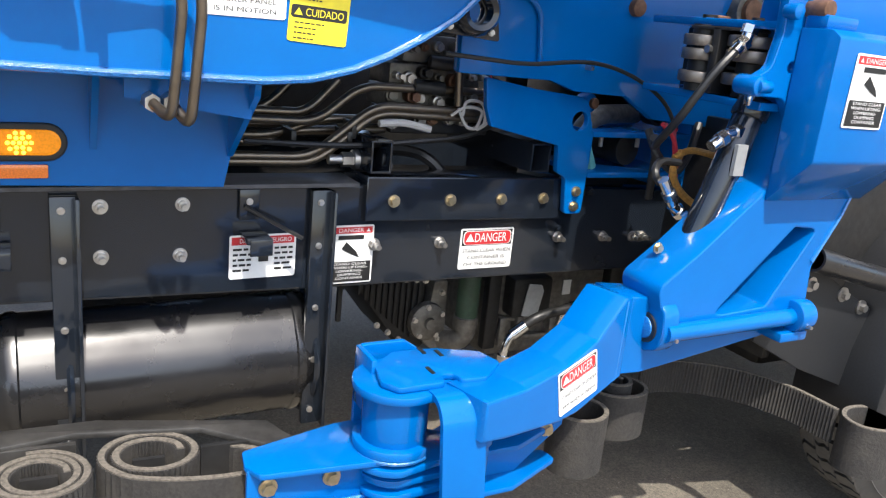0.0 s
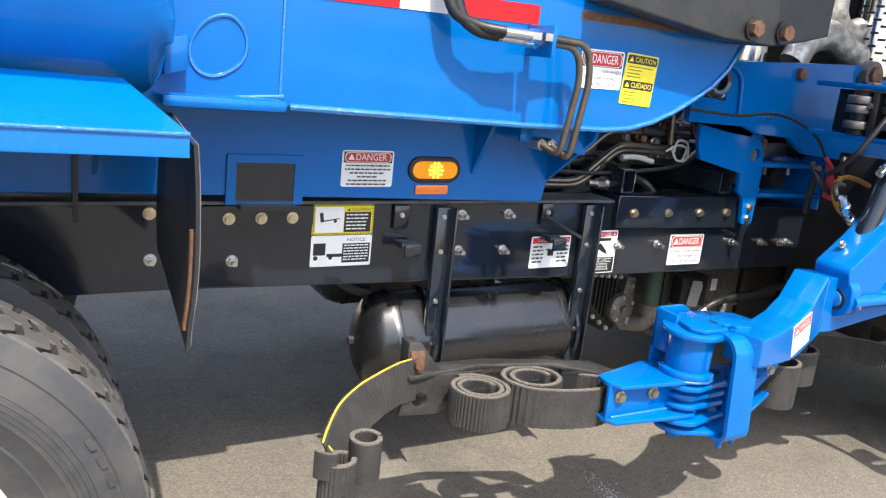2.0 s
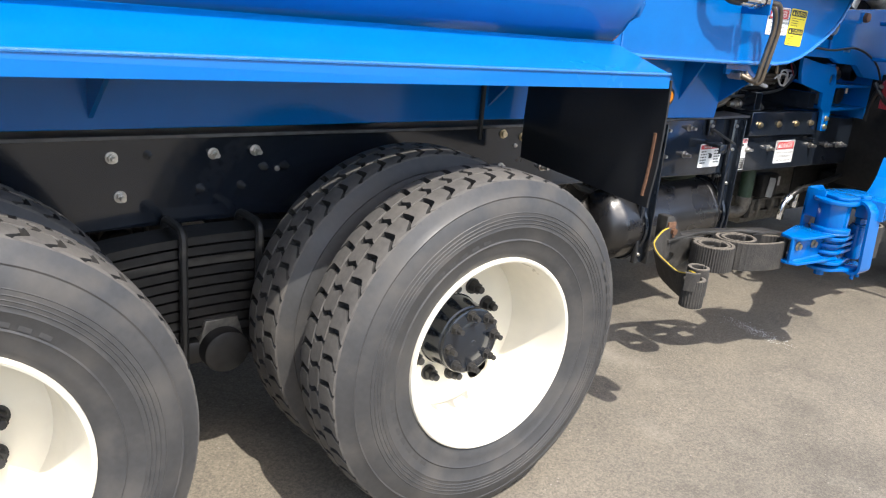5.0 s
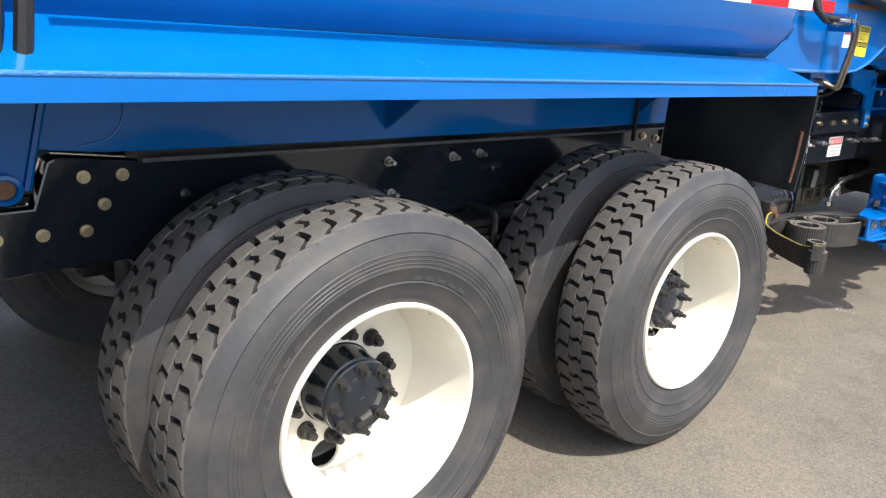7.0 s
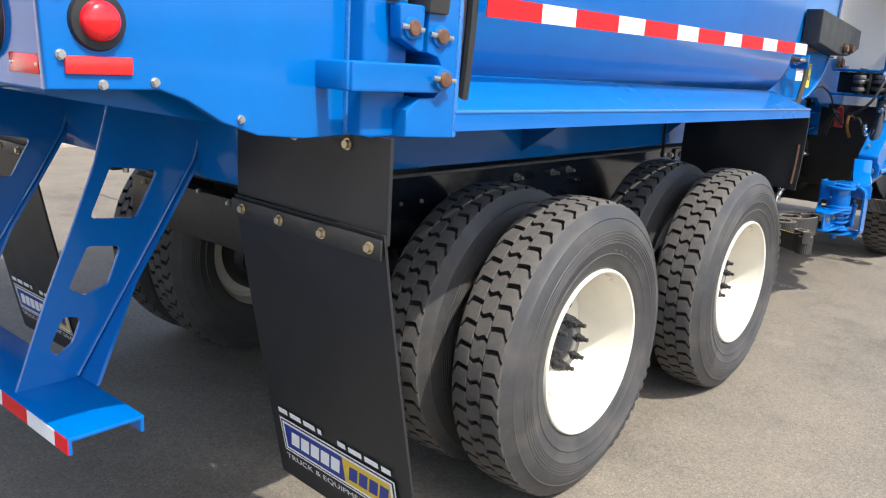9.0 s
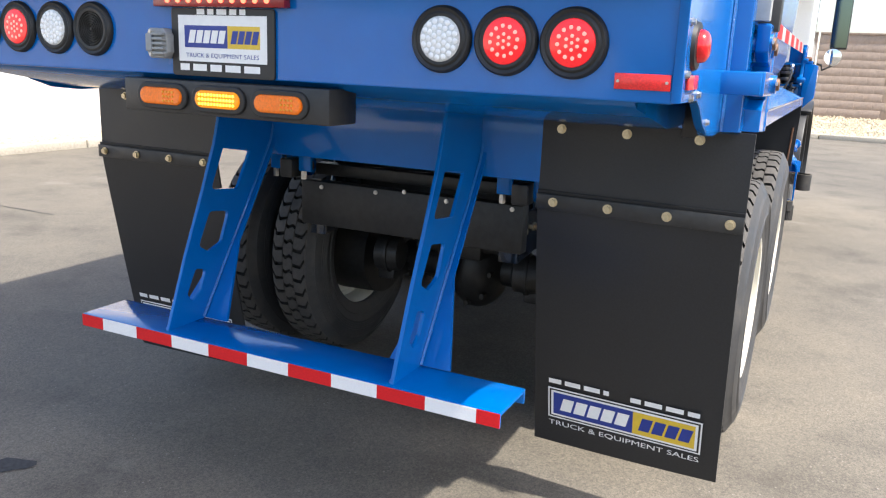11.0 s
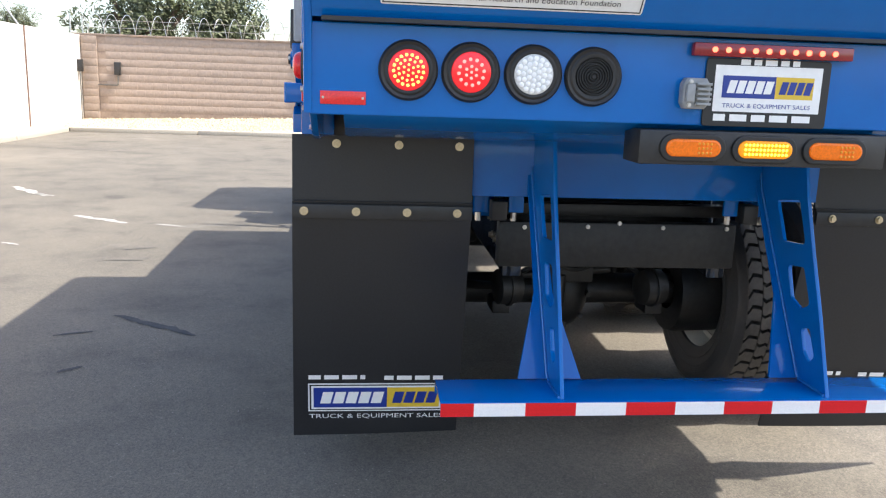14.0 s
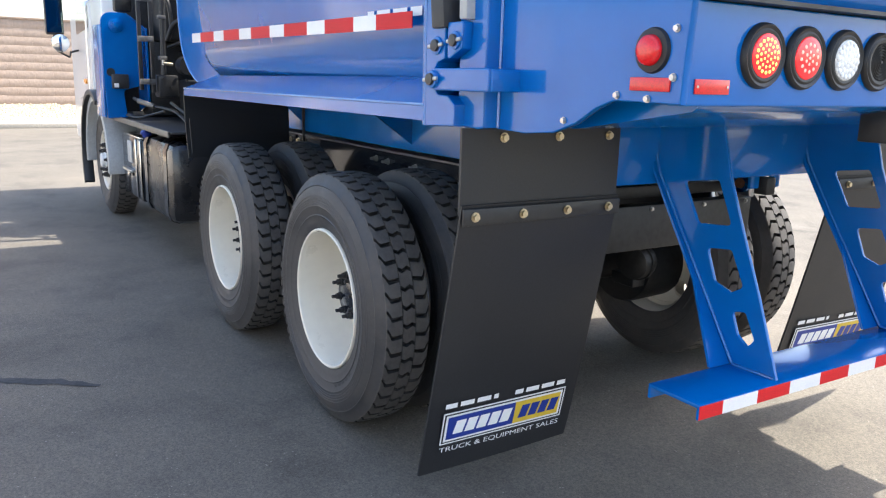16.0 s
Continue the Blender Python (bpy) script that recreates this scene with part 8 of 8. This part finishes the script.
# liner plates added so that the gaps by the wheel arch stay dark
part("wheel_liner", boxes(((4.56, -0.88, 0.72), (5.9, -0.86, 1.36)), ((4.54, -0.90, 0.62), (4.57, -0.40, 1.25)), bev=0.006), DIRTY, gd, "dull dark liner plates added to darken the gaps by the wheel arch")

# ---- left side behind the cab ----
ft = part("fuel_tank", boxes(((2.84, 0.56, 0.33), (3.74, 1.04, 0.90)), bev=0.07, ), TANK, truck, "gloss black fuel tank with strap bands")
for x in (2.98, 3.60):
    part("tank_band", boxes(((x - 0.022, 0.555, 0.326), (x + 0.022, 1.045, 0.905)), bev=0.068), BLACK, ft)
part("filler_cap", rod(bmesh.new(), (3.68, 1.00, 0.88), (3.68, 1.03, 0.93), 0.035, 18, bev=0.008), L_BLUE, ft, "blue filler cap")
bx = part("battery_box", boxes(((3.86, 0.60, 0.34), (4.62, 1.02, 0.84)), bev=0.02), BLACK, truck, "black battery box with bright trim")
for x0, x1 in ((3.86, 3.90), (4.03, 4.07)):
    part("box_trim", boxes(((x0, 1.02, 0.36), (x1, 1.032, 0.83)), bev=0.004), CHROME, bx)
part("box_top_trim", boxes(((3.86, 0.80, 0.842), (4.50, 1.03, 0.856)), bev=0.003), CHROME, bx)
part("step_plate", boxes(((4.12, 1.02, 0.55), (4.45, 1.06, 0.57)), bev=0.003), STEEL, bx)
part("step_light", boxes(((4.20, 1.02, 0.62), (4.36, 1.03, 0.80)), bev=0.004), GREY, bx)
part("box_latch", boxes(((4.26, 1.03, 0.50), (4.33, 1.05, 0.55)), bev=0.004), CHROME, bx)
dk = part("deck_plate", boxes(((2.86, 0.50, 0.955), (4.95, 1.02, 0.972)), bev=0.004), DIRTY, truck, "dark deck plate behind the cab")
part("deck_edge", boxes(((2.90, 1.021, 0.93), (4.9, 1.036, 0.975)), bev=0.003), CAST, dk, "pale worn deck edge")
lt = part("side_tower", plate([rounded([(0.965, 0.97), (1.125, 0.965), (1.145, 1.35), (1.145, 1.84), (0.94, 1.84), (0.80, 1.70), (0.84, 1.24), (0.99, 1.20)], [0.01, 0.01, 0.1, 0.10, 0.10, 0.06, 0.06, 0.04], 8)], 0.02, at(4.60, 0, 0, FRONT), 0.004), BLUE, truck, "blue lobed tower behind the cab")
part("tower_side", boxes(((4.60, 1.13, 0.97), (4.98, 1.15, 1.74)), bev=0.005), BLUE, lt)
part("tower_web", plate([rounded([(4.60, 1.10), (4.98, 1.0), (4.98, 1.80), (4.60, 1.72)], 0.02)], 0.02, at(0, 0.78, 0, RIGHT), 0.003), BLUE, lt)
part("tower_boss", revolve(bmesh.new(), [(0.0, 0.05), (0.022, 0.05), (0.024, 0.032), (0.04, 0.03), (0.042, 0.018), (0.058, 0.016), (0.060, 0.0)], at(4.59, 1.025, 1.735, REAR), 28), BLUE, lt)
part("tower_hole", rod(bmesh.new(), (4.59, 1.085, 1.35), (4.587, 1.085, 1.35), 0.034, 20), L_BLACK, lt)
wl = part("work_lamp", boxes(((4.52, 0.955, 1.215), (4.585, 1.085, 1.335)), bev=0.010), DULL, lt, "square grey work lamp")
part("lamp_face", boxes(((4.514, 1.04, 1.225), (4.519, 1.075, 1.26))), L_WHITE, wl)
part("tower_rim", tube(bmesh.new(), smooth([(4.588, 0.945, 1.838), (4.588, 0.87, 1.78), (4.588, 0.80, 1.70)], 5), 0.006, 6), BLUE_WELD, lt)
# upright pipes, ladder and hoses of the hopper gear
ld = part("side_ladder", boxes(((4.09, 0.925, 1.22), (4.12, 0.955, 2.6)), bev=0.004), DULL, truck, "black steel ladder with worn rungs")
part("ladder_rail", boxes(((4.09, 0.83, 1.20), (4.12, 0.862, 2.6)), bev=0.004), DULL, ld)
for z in (1.285, 1.62, 1.93, 2.24):
    part("rung", boxes(((4.08, 0.835, z - 0.022), (4.105, 0.955, z + 0.022)), bev=0.004), CAST, ld)
tp = part("upright_pipe", rod(bmesh.new(), (4.1, 0.765, 1.26), (4.1, 0.750, 2.6), 0.021, 16), HOSE, truck, "thick black upright pipe")
for z in (1.46, 1.78):
    part("pipe_clamp", boxes(((4.075, 0.735, z), (4.125, 0.80, z + 0.03)), bev=0.003), CAST, tp)
hz = part("side_hose", tube(bmesh.new(), smooth([(4.2, 0.70, 1.62), (4.15, 0.66, 1.74), (4.1, 0.58, 1.80), (4.05, 0.50, 1.82)], 6), 0.020, 10), HOSE, truck, "bundle of black hoses behind the cab")
for pts, r in (([(4.2, 0.70, 1.56), (4.15, 0.62, 1.60), (4.1, 0.54, 1.66), (4.05, 0.48, 1.78)], 0.014), ([(4.4, 0.95, 1.14), (4.3, 0.86, 1.09), (4.15, 0.76, 1.07), (3.95, 0.72, 1.05), (3.7, 0.70, 0.99)], 0.014), ([(4.45, 1.0, 1.0), (4.25, 0.95, 0.99), (4.1, 0.88, 1.02), (3.9, 0.82, 1.06)], 0.010), ([(4.0, 0.74, 1.12), (3.8, 0.70, 1.06), (3.6, 0.66, 1.01)], 0.012), ([(4.25, 0.72, 2.0), (4.2, 0.68, 1.9), (4.2, 0.66, 1.7)], 0.018), ([(4.3, 0.66, 2.1), (4.2, 0.60, 1.95), (4.15, 0.52, 1.9)], 0.022)):
    part("hose", tube(bmesh.new(), smooth(pts, 6), r, 8), HOSE, hz)
part("hose_sleeve", rod(bmesh.new(), (4.36, 0.92, 1.12), (4.24, 0.82, 1.08), 0.022, 12), CAST, hz)
b2 = bmesh.new()
box(b2, (3.3, 0.36, 0.98), (4.5, 0.55, 1.30), 0.02)
box(b2, (4.05, 0.66, 1.16), (4.2, 0.82, 1.34), 0.015)
box(b2, (4.25, 0.30, 1.62), (4.9, 0.70, 2.3), 0.03)
box(b2, (4.62, 0.88, 1.85), (4.72, 1.02, 2.02), 0.02)
box(b2, (4.99, -0.15, 1.0), (5.02, 0.93, 2.62), 0.006)
box(b2, (4.62, 0.30, 0.98), (4.98, 0.76, 1.62), 0.02)
rod(b2, (4.1, 0.56, 1.42), (4.25, 0.56, 1.42), 0.075, 24)
for y, z in ((0.68, 1.31), (0.72, 1.25), (0.78, 1.31), (0.60, 1.30)):
    rod(b2, (4.05, y, z), (4.03, y, z), 0.012, 6)
part("rear_machinery", b2, DIRTY, truck, "dark machinery behind the cab")
lv = part("control_lever", rod(bmesh.new(), (4.05, 0.70, 1.425), (4.06, 0.78, 1.435), 0.013, 10), BRASS, truck, "brass control lever")
part("lever_knob", rod(bmesh.new(), (4.06, 0.775, 1.42), (4.06, 0.775, 1.46), 0.012, 8), STEEL, lv)

# side stripes
for s in (-1, 1):
    x, red = 1.68, False
    while x > -0.70:
        d = 0.165 if not red else 0.238
        x1 = max(x - d, -0.73)
        ob = part("tape", boxes(((x1, min(s * 1.1375, s * 1.1405), 1.538), (x, max(s * 1.1375, s * 1.1405), 1.586))), T_RED if red else T_WHITE, body)
        ob.matrix_basis = Matrix.Translation((0, s * 0.001, 0))
        x, red = x1, not red
m = at(-0.47, 1.1445, 1.605, LEFT)
flat(body, "model_mark", m, 0.004, L_WHITE, [("print", -0.17, 0.0, 0.34, 0.028, 21)])

# side lamp, reflector and labels on the right
mm = at(2.583, -0.591, 1.118, RIGHT)
sl = part("oval_grommet", plate([oval(0, 0, 0.158, 0.072)], 0.014, mm, 0.004), GROM, truck, "amber oval side lamp in black grommet")
part("amber_lens", plate([oval(0, 0, 0.138, 0.05)], 0.022, mm, 0.006), LENS_AMB_LIT, sl)
b2 = bmesh.new()
for rad, n in ((0.0, 1), (0.010, 6), (0.019, 10)):
    for k in range(n):
        a = 2 * math.pi * k / n
        bmesh.ops.create_uvsphere(b2, u_segments=8, v_segments=5, radius=0.0042, matrix=mm @ Matrix.Translation((rad * math.cos(a), rad * math.sin(a), 0.011)))
tagged(part("led_board", b2, LED_AMB, sl), kind="stuff")
part("reflector", boxes(((2.53, -0.597, 1.050), (2.628, -0.591, 1.076)), bev=0.002), R_AMBER, truck, "orange reflector strip")

TRI = [(-0.5, -0.43), (0.5, -0.43), (0, 0.43)]


def tri(x, y, s):
    return ("poly", [(x + s * a, y + s * b) for a, b in TRI])


def danger(m, w, h, lines, seed, head=0.34, name="warning_label"):
    """A white danger label: black and red header, words or small print below."""
    y0 = h / 2 - h * head
    body_pieces = []
    for i, ln in enumerate(lines):
        yy = y0 - (i + 0.7) * (h * (1 - head) / (len(lines) + 0.45))
        if isinstance(ln, str):
            body_pieces.append(("text", ln, 0, yy, min(w * 0.9, len(ln) * h * 0.085), h * 0.085))
        else:
            body_pieces.append(("print", -w * ln[0] / 2, yy, w * ln[0], h * 0.04, seed + i))
    decal(name, truck, m, w, h, L_WHITE, "white danger label with a red header", [
        ("label_header", L_BLACK, [("box", -w * 0.47, y0, w * 0.47, h * 0.46)]),
        ("label_white", L_WHITE, [("poly", rounded([(-w * 0.45, y0 + h * 0.015), (w * 0.45, y0 + h * 0.015), (w * 0.45, h * 0.445), (-w * 0.45, h * 0.445)], h * 0.12, 4))]),
        ("label_red", L_RED, [("poly", rounded([(-w * 0.435, y0 + h * 0.03), (w * 0.435, y0 + h * 0.03), (w * 0.435, h * 0.43), (-w * 0.435, h * 0.43)], h * 0.11, 4))]),
        ("label_word", L_WHITE, [("text", "DANGER", w * 0.06, y0 + h * head * 0.47, w * 0.60, h * head * 0.52), tri(-w * 0.33, y0 + h * head * 0.48, h * head * 0.55)]),
        ("label_print", L_BLACK, body_pieces)], 0.007)


def fall_label(m, w, h, name="warning_label"):
    """A white label with a red top, a plain pictogram and a black foot with words."""
    decal(name, truck, m, w, h, L_WHITE, "white and black stand-clear label with a red top", [
        ("label_red", L_RED, [("box", -w * 0.46, h * 0.36, w * 0.46, h * 0.47)]),
        ("label_word", L_WHITE, [("text", "DANGER", 0, h * 0.415, w * 0.54, h * 0.07), tri(-w * 0.37, h * 0.415, h * 0.07), tri(w * 0.37, h * 0.415, h * 0.07)]),
        ("label_black", L_BLACK, [("box", -w * 0.46, -h * 0.47, w * 0.46, -h * 0.12), ("box", -w * 0.28, h * 0.26, w * 0.28, h * 0.33), ("poly", [(-w * 0.1, h * 0.22), (w * 0.12, h * 0.05), (w * 0.2, -h * 0.06), (w * 0.02, h * 0.0), (-w * 0.2, h * 0.1)])]),
        ("label_print", L_WHITE, [("text", t, 0, -h * (0.16 + 0.062 * i), w * q, h * 0.042) for i, (t, q) in enumerate((("STAND CLEAR", 0.74), ("WHEN LIFTING-", 0.78), ("LOWERING-", 0.58), ("DUMPING", 0.5), ("CONTAINER", 0.6)))])], 0.006)


danger(at(2.385, -0.5915, 1.118, RIGHT), 0.150, 0.096, [(0.85,), (0.88,), (0.7,), (0.4,), (0.75,), (0.8,)], 31)
danger(at(3.695, -0.5415, 0.822, RIGHT), 0.168, 0.115, ["STAND CLEAR WHEN", "CONTAINER IS", "OFF THE GROUND"], 41, 0.42)
danger(at(2.952, -0.8015, 1.432, RIGHT), 0.148, 0.108, ["STAND CLEAR WHEN", "PACKER PANEL", "IS IN MOTION"], 51, 0.44)
fall_label(at(3.297, -0.5415, 0.825, RIGHT), 0.122, 0.152)
fall_label(at(4.322, -1.1745, 1.387, RIGHT) @ pose(0, 0, 0, 0, 0, -1), 0.132, 0.155, "arm_label")
danger(bend_m @ pose(0.066, 0.752, 0.0565, 0, 0, 14), 0.128, 0.105, ["STAND CLEAR OF LOADER", "ARM WHEN RUNNING"], 61, 0.40, "arm_label")
w, h = 0.155, 0.108
decal("warning_label", truck, at(3.08, -0.5415, 0.835, RIGHT), w, h, L_WHITE, "white two-language danger label with red top", [
    ("label_red", L_RED, [("box", -w * 0.47, h * 0.28, w * 0.47, h * 0.46)]),
    ("label_word", L_WHITE, [("text", "DANGER", -w * 0.2, h * 0.37, w * 0.3, h * 0.1), ("text", "PELIGRO", w * 0.26, h * 0.37, w * 0.34, h * 0.1), tri(0.0, h * 0.37, h * 0.12)]),
    ("label_print", L_BLACK, [("print", -w * 0.45, h * (0.18 - 0.12 * i), w * 0.27, h * 0.05, 70 + i) for i in range(5)] + [("print", w * 0.17, h * (0.18 - 0.12 * i), w * 0.28, h * 0.05, 80 + i) for i in range(5)] + [("box", -w * 0.07, -h * 0.12, w * 0.08, h * 0.06), ("box", -w * 0.12, h * 0.06, w * 0.02, h * 0.1)])])
w, h = 0.115, 0.145
decal("warning_label", truck, at(3.09, -0.8015, 1.412, RIGHT) @ pose(0, 0, 0, 0, 0, -3), w, h, L_YELLOW, "yellow caution label in two languages", [
    ("label_black", L_BLACK, [("poly", rounded([(-w * 0.47, h * (0.30 - d)), (w * 0.47, h * (0.30 - d)), (w * 0.47, h * (0.47 - d)), (-w * 0.47, h * (0.47 - d))], 0.006, 3)) for d in (0, 0.5)] + [("print", -w * 0.4, h * (0.24 - 0.065 * i), w * (0.8 if i == 0 else 0.42), h * 0.018, 90 + i) for i in range(4)] + [("print", -w * 0.4, h * (-0.26 - 0.065 * i), w * (0.5 if i == 0 else 0.36), h * 0.018, 95 + i) for i in range(4)]),
    ("label_word", L_YELLOW, [("text", "CAUTION", w * 0.09, h * 0.385, w * 0.64, h * 0.10), ("text", "CUIDADO", w * 0.09, -h * 0.115, w * 0.64, h * 0.10), tri(-w * 0.35, h * 0.385, h * 0.11), tri(-w * 0.35, -h * 0.115, h * 0.11)])])
w, h = 0.182, 0.092
stripes = []
for k in range(22):
    x = -w / 2 + k * w / 22
    stripes += [("poly", [(x, h / 2 - 0.006), (x + 0.004, h / 2 - 0.006), (x + 0.008, h / 2 - 0.0005), (x + 0.004, h / 2 - 0.0005)]), ("poly", [(x, -h / 2 + 0.0005), (x + 0.004, -h / 2 + 0.0005), (x + 0.008, -h / 2 + 0.006), (x + 0.004, -h / 2 + 0.006)])]
for k in range(11):
    y = -h / 2 + k * h / 11
    for x in (-w / 2 + 0.0005, w / 2 - 0.006):
        stripes.append(("poly", [(x, y), (x + 0.0055, y + 0.003), (x + 0.0055, y + 0.0065), (x, y + 0.0035)]))
decal("warning_label", truck, at(2.352, -0.5415, 0.962, RIGHT), w, h, L_YELLOW, "yellow-bordered caution label with a trailer pictogram", [
    ("label_black", L_BLACK, stripes + [("box", 0.002, -0.038, w / 2 - 0.008, 0.022)]),
    ("label_white", L_WHITE, [("box", -w / 2 + 0.008, -0.038, 0.0, 0.038)] + [("print", 0.008, 0.014 - 0.0105 * i, 0.065, 0.004, 100 + i) for i in range(5)]),
    ("label_print", L_BLACK, [("text", "CAUTION", 0.05, 0.030, 0.055, 0.009), tri(0.014, 0.030, 0.010), ("poly", [(-0.072, 0.02), (-0.062, 0.022), (-0.058, -0.005), (-0.068, -0.008)]), ("poly", [(-0.06, -0.006), (-0.012, 0.002), (-0.012, 0.005), (-0.06, -0.002)]), ("poly", circle(-0.025, -0.004, 0.005, 10))])], 0.001)
decal("warning_label", truck, at(2.352, -0.5415, 0.868, RIGHT), w, h, L_WHITE, "white notice label with a truck pictogram", [
    ("label_print", L_BLACK, [("text", "NOTICE", 0.043, 0.033, 0.055, 0.010), ("box", 0.002, -0.036, w / 2 - 0.005, 0.022), ("box", -0.084, -0.012, -0.048, 0.024), ("box", -0.044, -0.018, 0.002, -0.008), ("poly", circle(-0.076, -0.02, 0.007, 10)), ("poly", circle(-0.032, -0.02, 0.006, 10))]),
    ("label_small_print", L_WHITE, [("print", 0.006, 0.016 - 0.0085 * i, 0.075, 0.0035, 120 + i) for i in range(6)])], 0.005)

# ---- true measures ----
# The parts above are drawn on a working grid; this lays them on the chassis as it stands (rails 0.86 m apart).
TAIL = {"tail_panel", "tail_underside", "tail_cross_panel", "hinge_tab", "pivot_block", "tailgate", "tail_side_panel", "hinge_column", "flap_hanger", "mud_flap", "bumper", "bumper_leg", "cross_member"}


def tail_place(p, kind):
    x, y, z = p
    if kind in ("flap_hanger", "mud_flap"):
        return Vector((x + 0.008 + (0.055 * max(0.0, 1.20 + y) if y < 0 else 0.0), np.interp(y, (-1.25, -1.171, -0.68, 0.653, 1.152, 1.25), (-1.219, -1.141, -0.649, 0.650, 1.138, 1.235)), z + 0.006))
    if kind in ("bumper", "bumper_leg"):
        return Vector((x, np.interp(y, (-0.75, 0.75), (-0.716, 0.750)), z + 0.016))
    if kind == "cross_member":
        x += 0.09
    return Vector((x, np.interp(y, (-1.2, -0.974, 0.123, 0.959, 1.2), (-1.187, -0.961, 0.127, 0.954, 1.193)), z + 0.008))


def true_place(p, kind=""):
    if kind in TAIL:
        return tail_place(p, kind)
    x, y, z = p
    if kind in ("hinge_arm", "body_post", "hinge_column") and z < 1.6:
        z -= 0.017
        x -= 0.012 if kind == "body_post" else 0.0
    if kind == "gripper_finger":
        return Vector((np.interp(x, (2.0, 2.475, 2.70, 2.95, 3.05, 3.70, 3.87, 4.10, 4.5), (2.13, 2.60, 2.83, 3.12, 3.22, 3.88, 4.07, 4.28, 4.72)), y + np.interp(x, (2.0, 2.4, 3.05, 3.67), (0.115, 0.130, 0.085, 0.09)), z - 0.018))
    if kind == "cab":
        w = np.interp(abs(y), (0.0, 1.18, 1.24, 1.60, 1.80), (0.0, 1.055, 1.115, 1.345, 1.47))
        return Vector((x + 0.03, math.copysign(w, y), z - (0.05 if abs(y) > 1.3 else 0.0)))
    if kind.startswith("roller") or kind in ("guide_roller", "axle_nut", "bracket_bolt"):
        return Vector((x + 0.205, y + 0.005, z + 0.042))
    xn = np.interp(x, (-2.0, -1.0, -0.852, -0.657, -0.478, -0.387, 0.453, 0.702, 0.827, 1.74, 1.84, 2.443, 2.72, 2.90, 3.236, 3.779, 4.03, 7.0),
                   (-1.98, -0.985, -0.834, -0.593, -0.393, -0.297, 0.574, 0.835, 0.963, 1.855, 1.937, 2.567, 2.872, 3.047, 3.404, 3.968, 4.198, 7.16))
    ya = np.interp(abs(y), (0.0, 0.54, 0.593, 0.80, 1.14, 1.24, 1.294, 2.0), (0.0, 0.432, 0.499, 0.723, 1.067, 1.176, 1.205, 1.91))
    low = np.interp(x, (-0.9, -0.478, 0.702, 1.84, 2.8, 3.3, 7.0), (-0.020, -0.022, -0.016, 0.003, 0.010, 0.018, 0.020))
    high = np.interp(x, (-0.9, 1.0, 1.80, 1.95, 3.1, 4.1, 7.0), (-0.010, -0.014, -0.013, 0.026, 0.038, 0.044, 0.044))
    u = np.interp(z, (1.05, 1.36), (0.0, 1.0))
    return Vector((xn, math.copysign(ya, y), z + (low + (high - low) * u) * np.interp(z, (0.3, 0.9), (0.0, 1.0))))


def settle(parent, kind=""):
    for ob in parent.children:
        own = ob.name.split(".")[0]
        if own in NATIVE:
            continue
        if kind and not own.startswith("roller") and own not in ("guide_roller", "axle_nut", "bracket_bolt"):
            own = kind
        if own == "wheel":
            continue
        m = ob.matrix_basis
        if ob.data.users == 1 and m.is_identity:
            for v in ob.data.vertices:
                v.co = true_place(v.co, own)
            settle(ob, own)
        else:
            ob.matrix_basis = Matrix.Translation(true_place(m.translation, own) - m.translation) @ m


settle(truck)
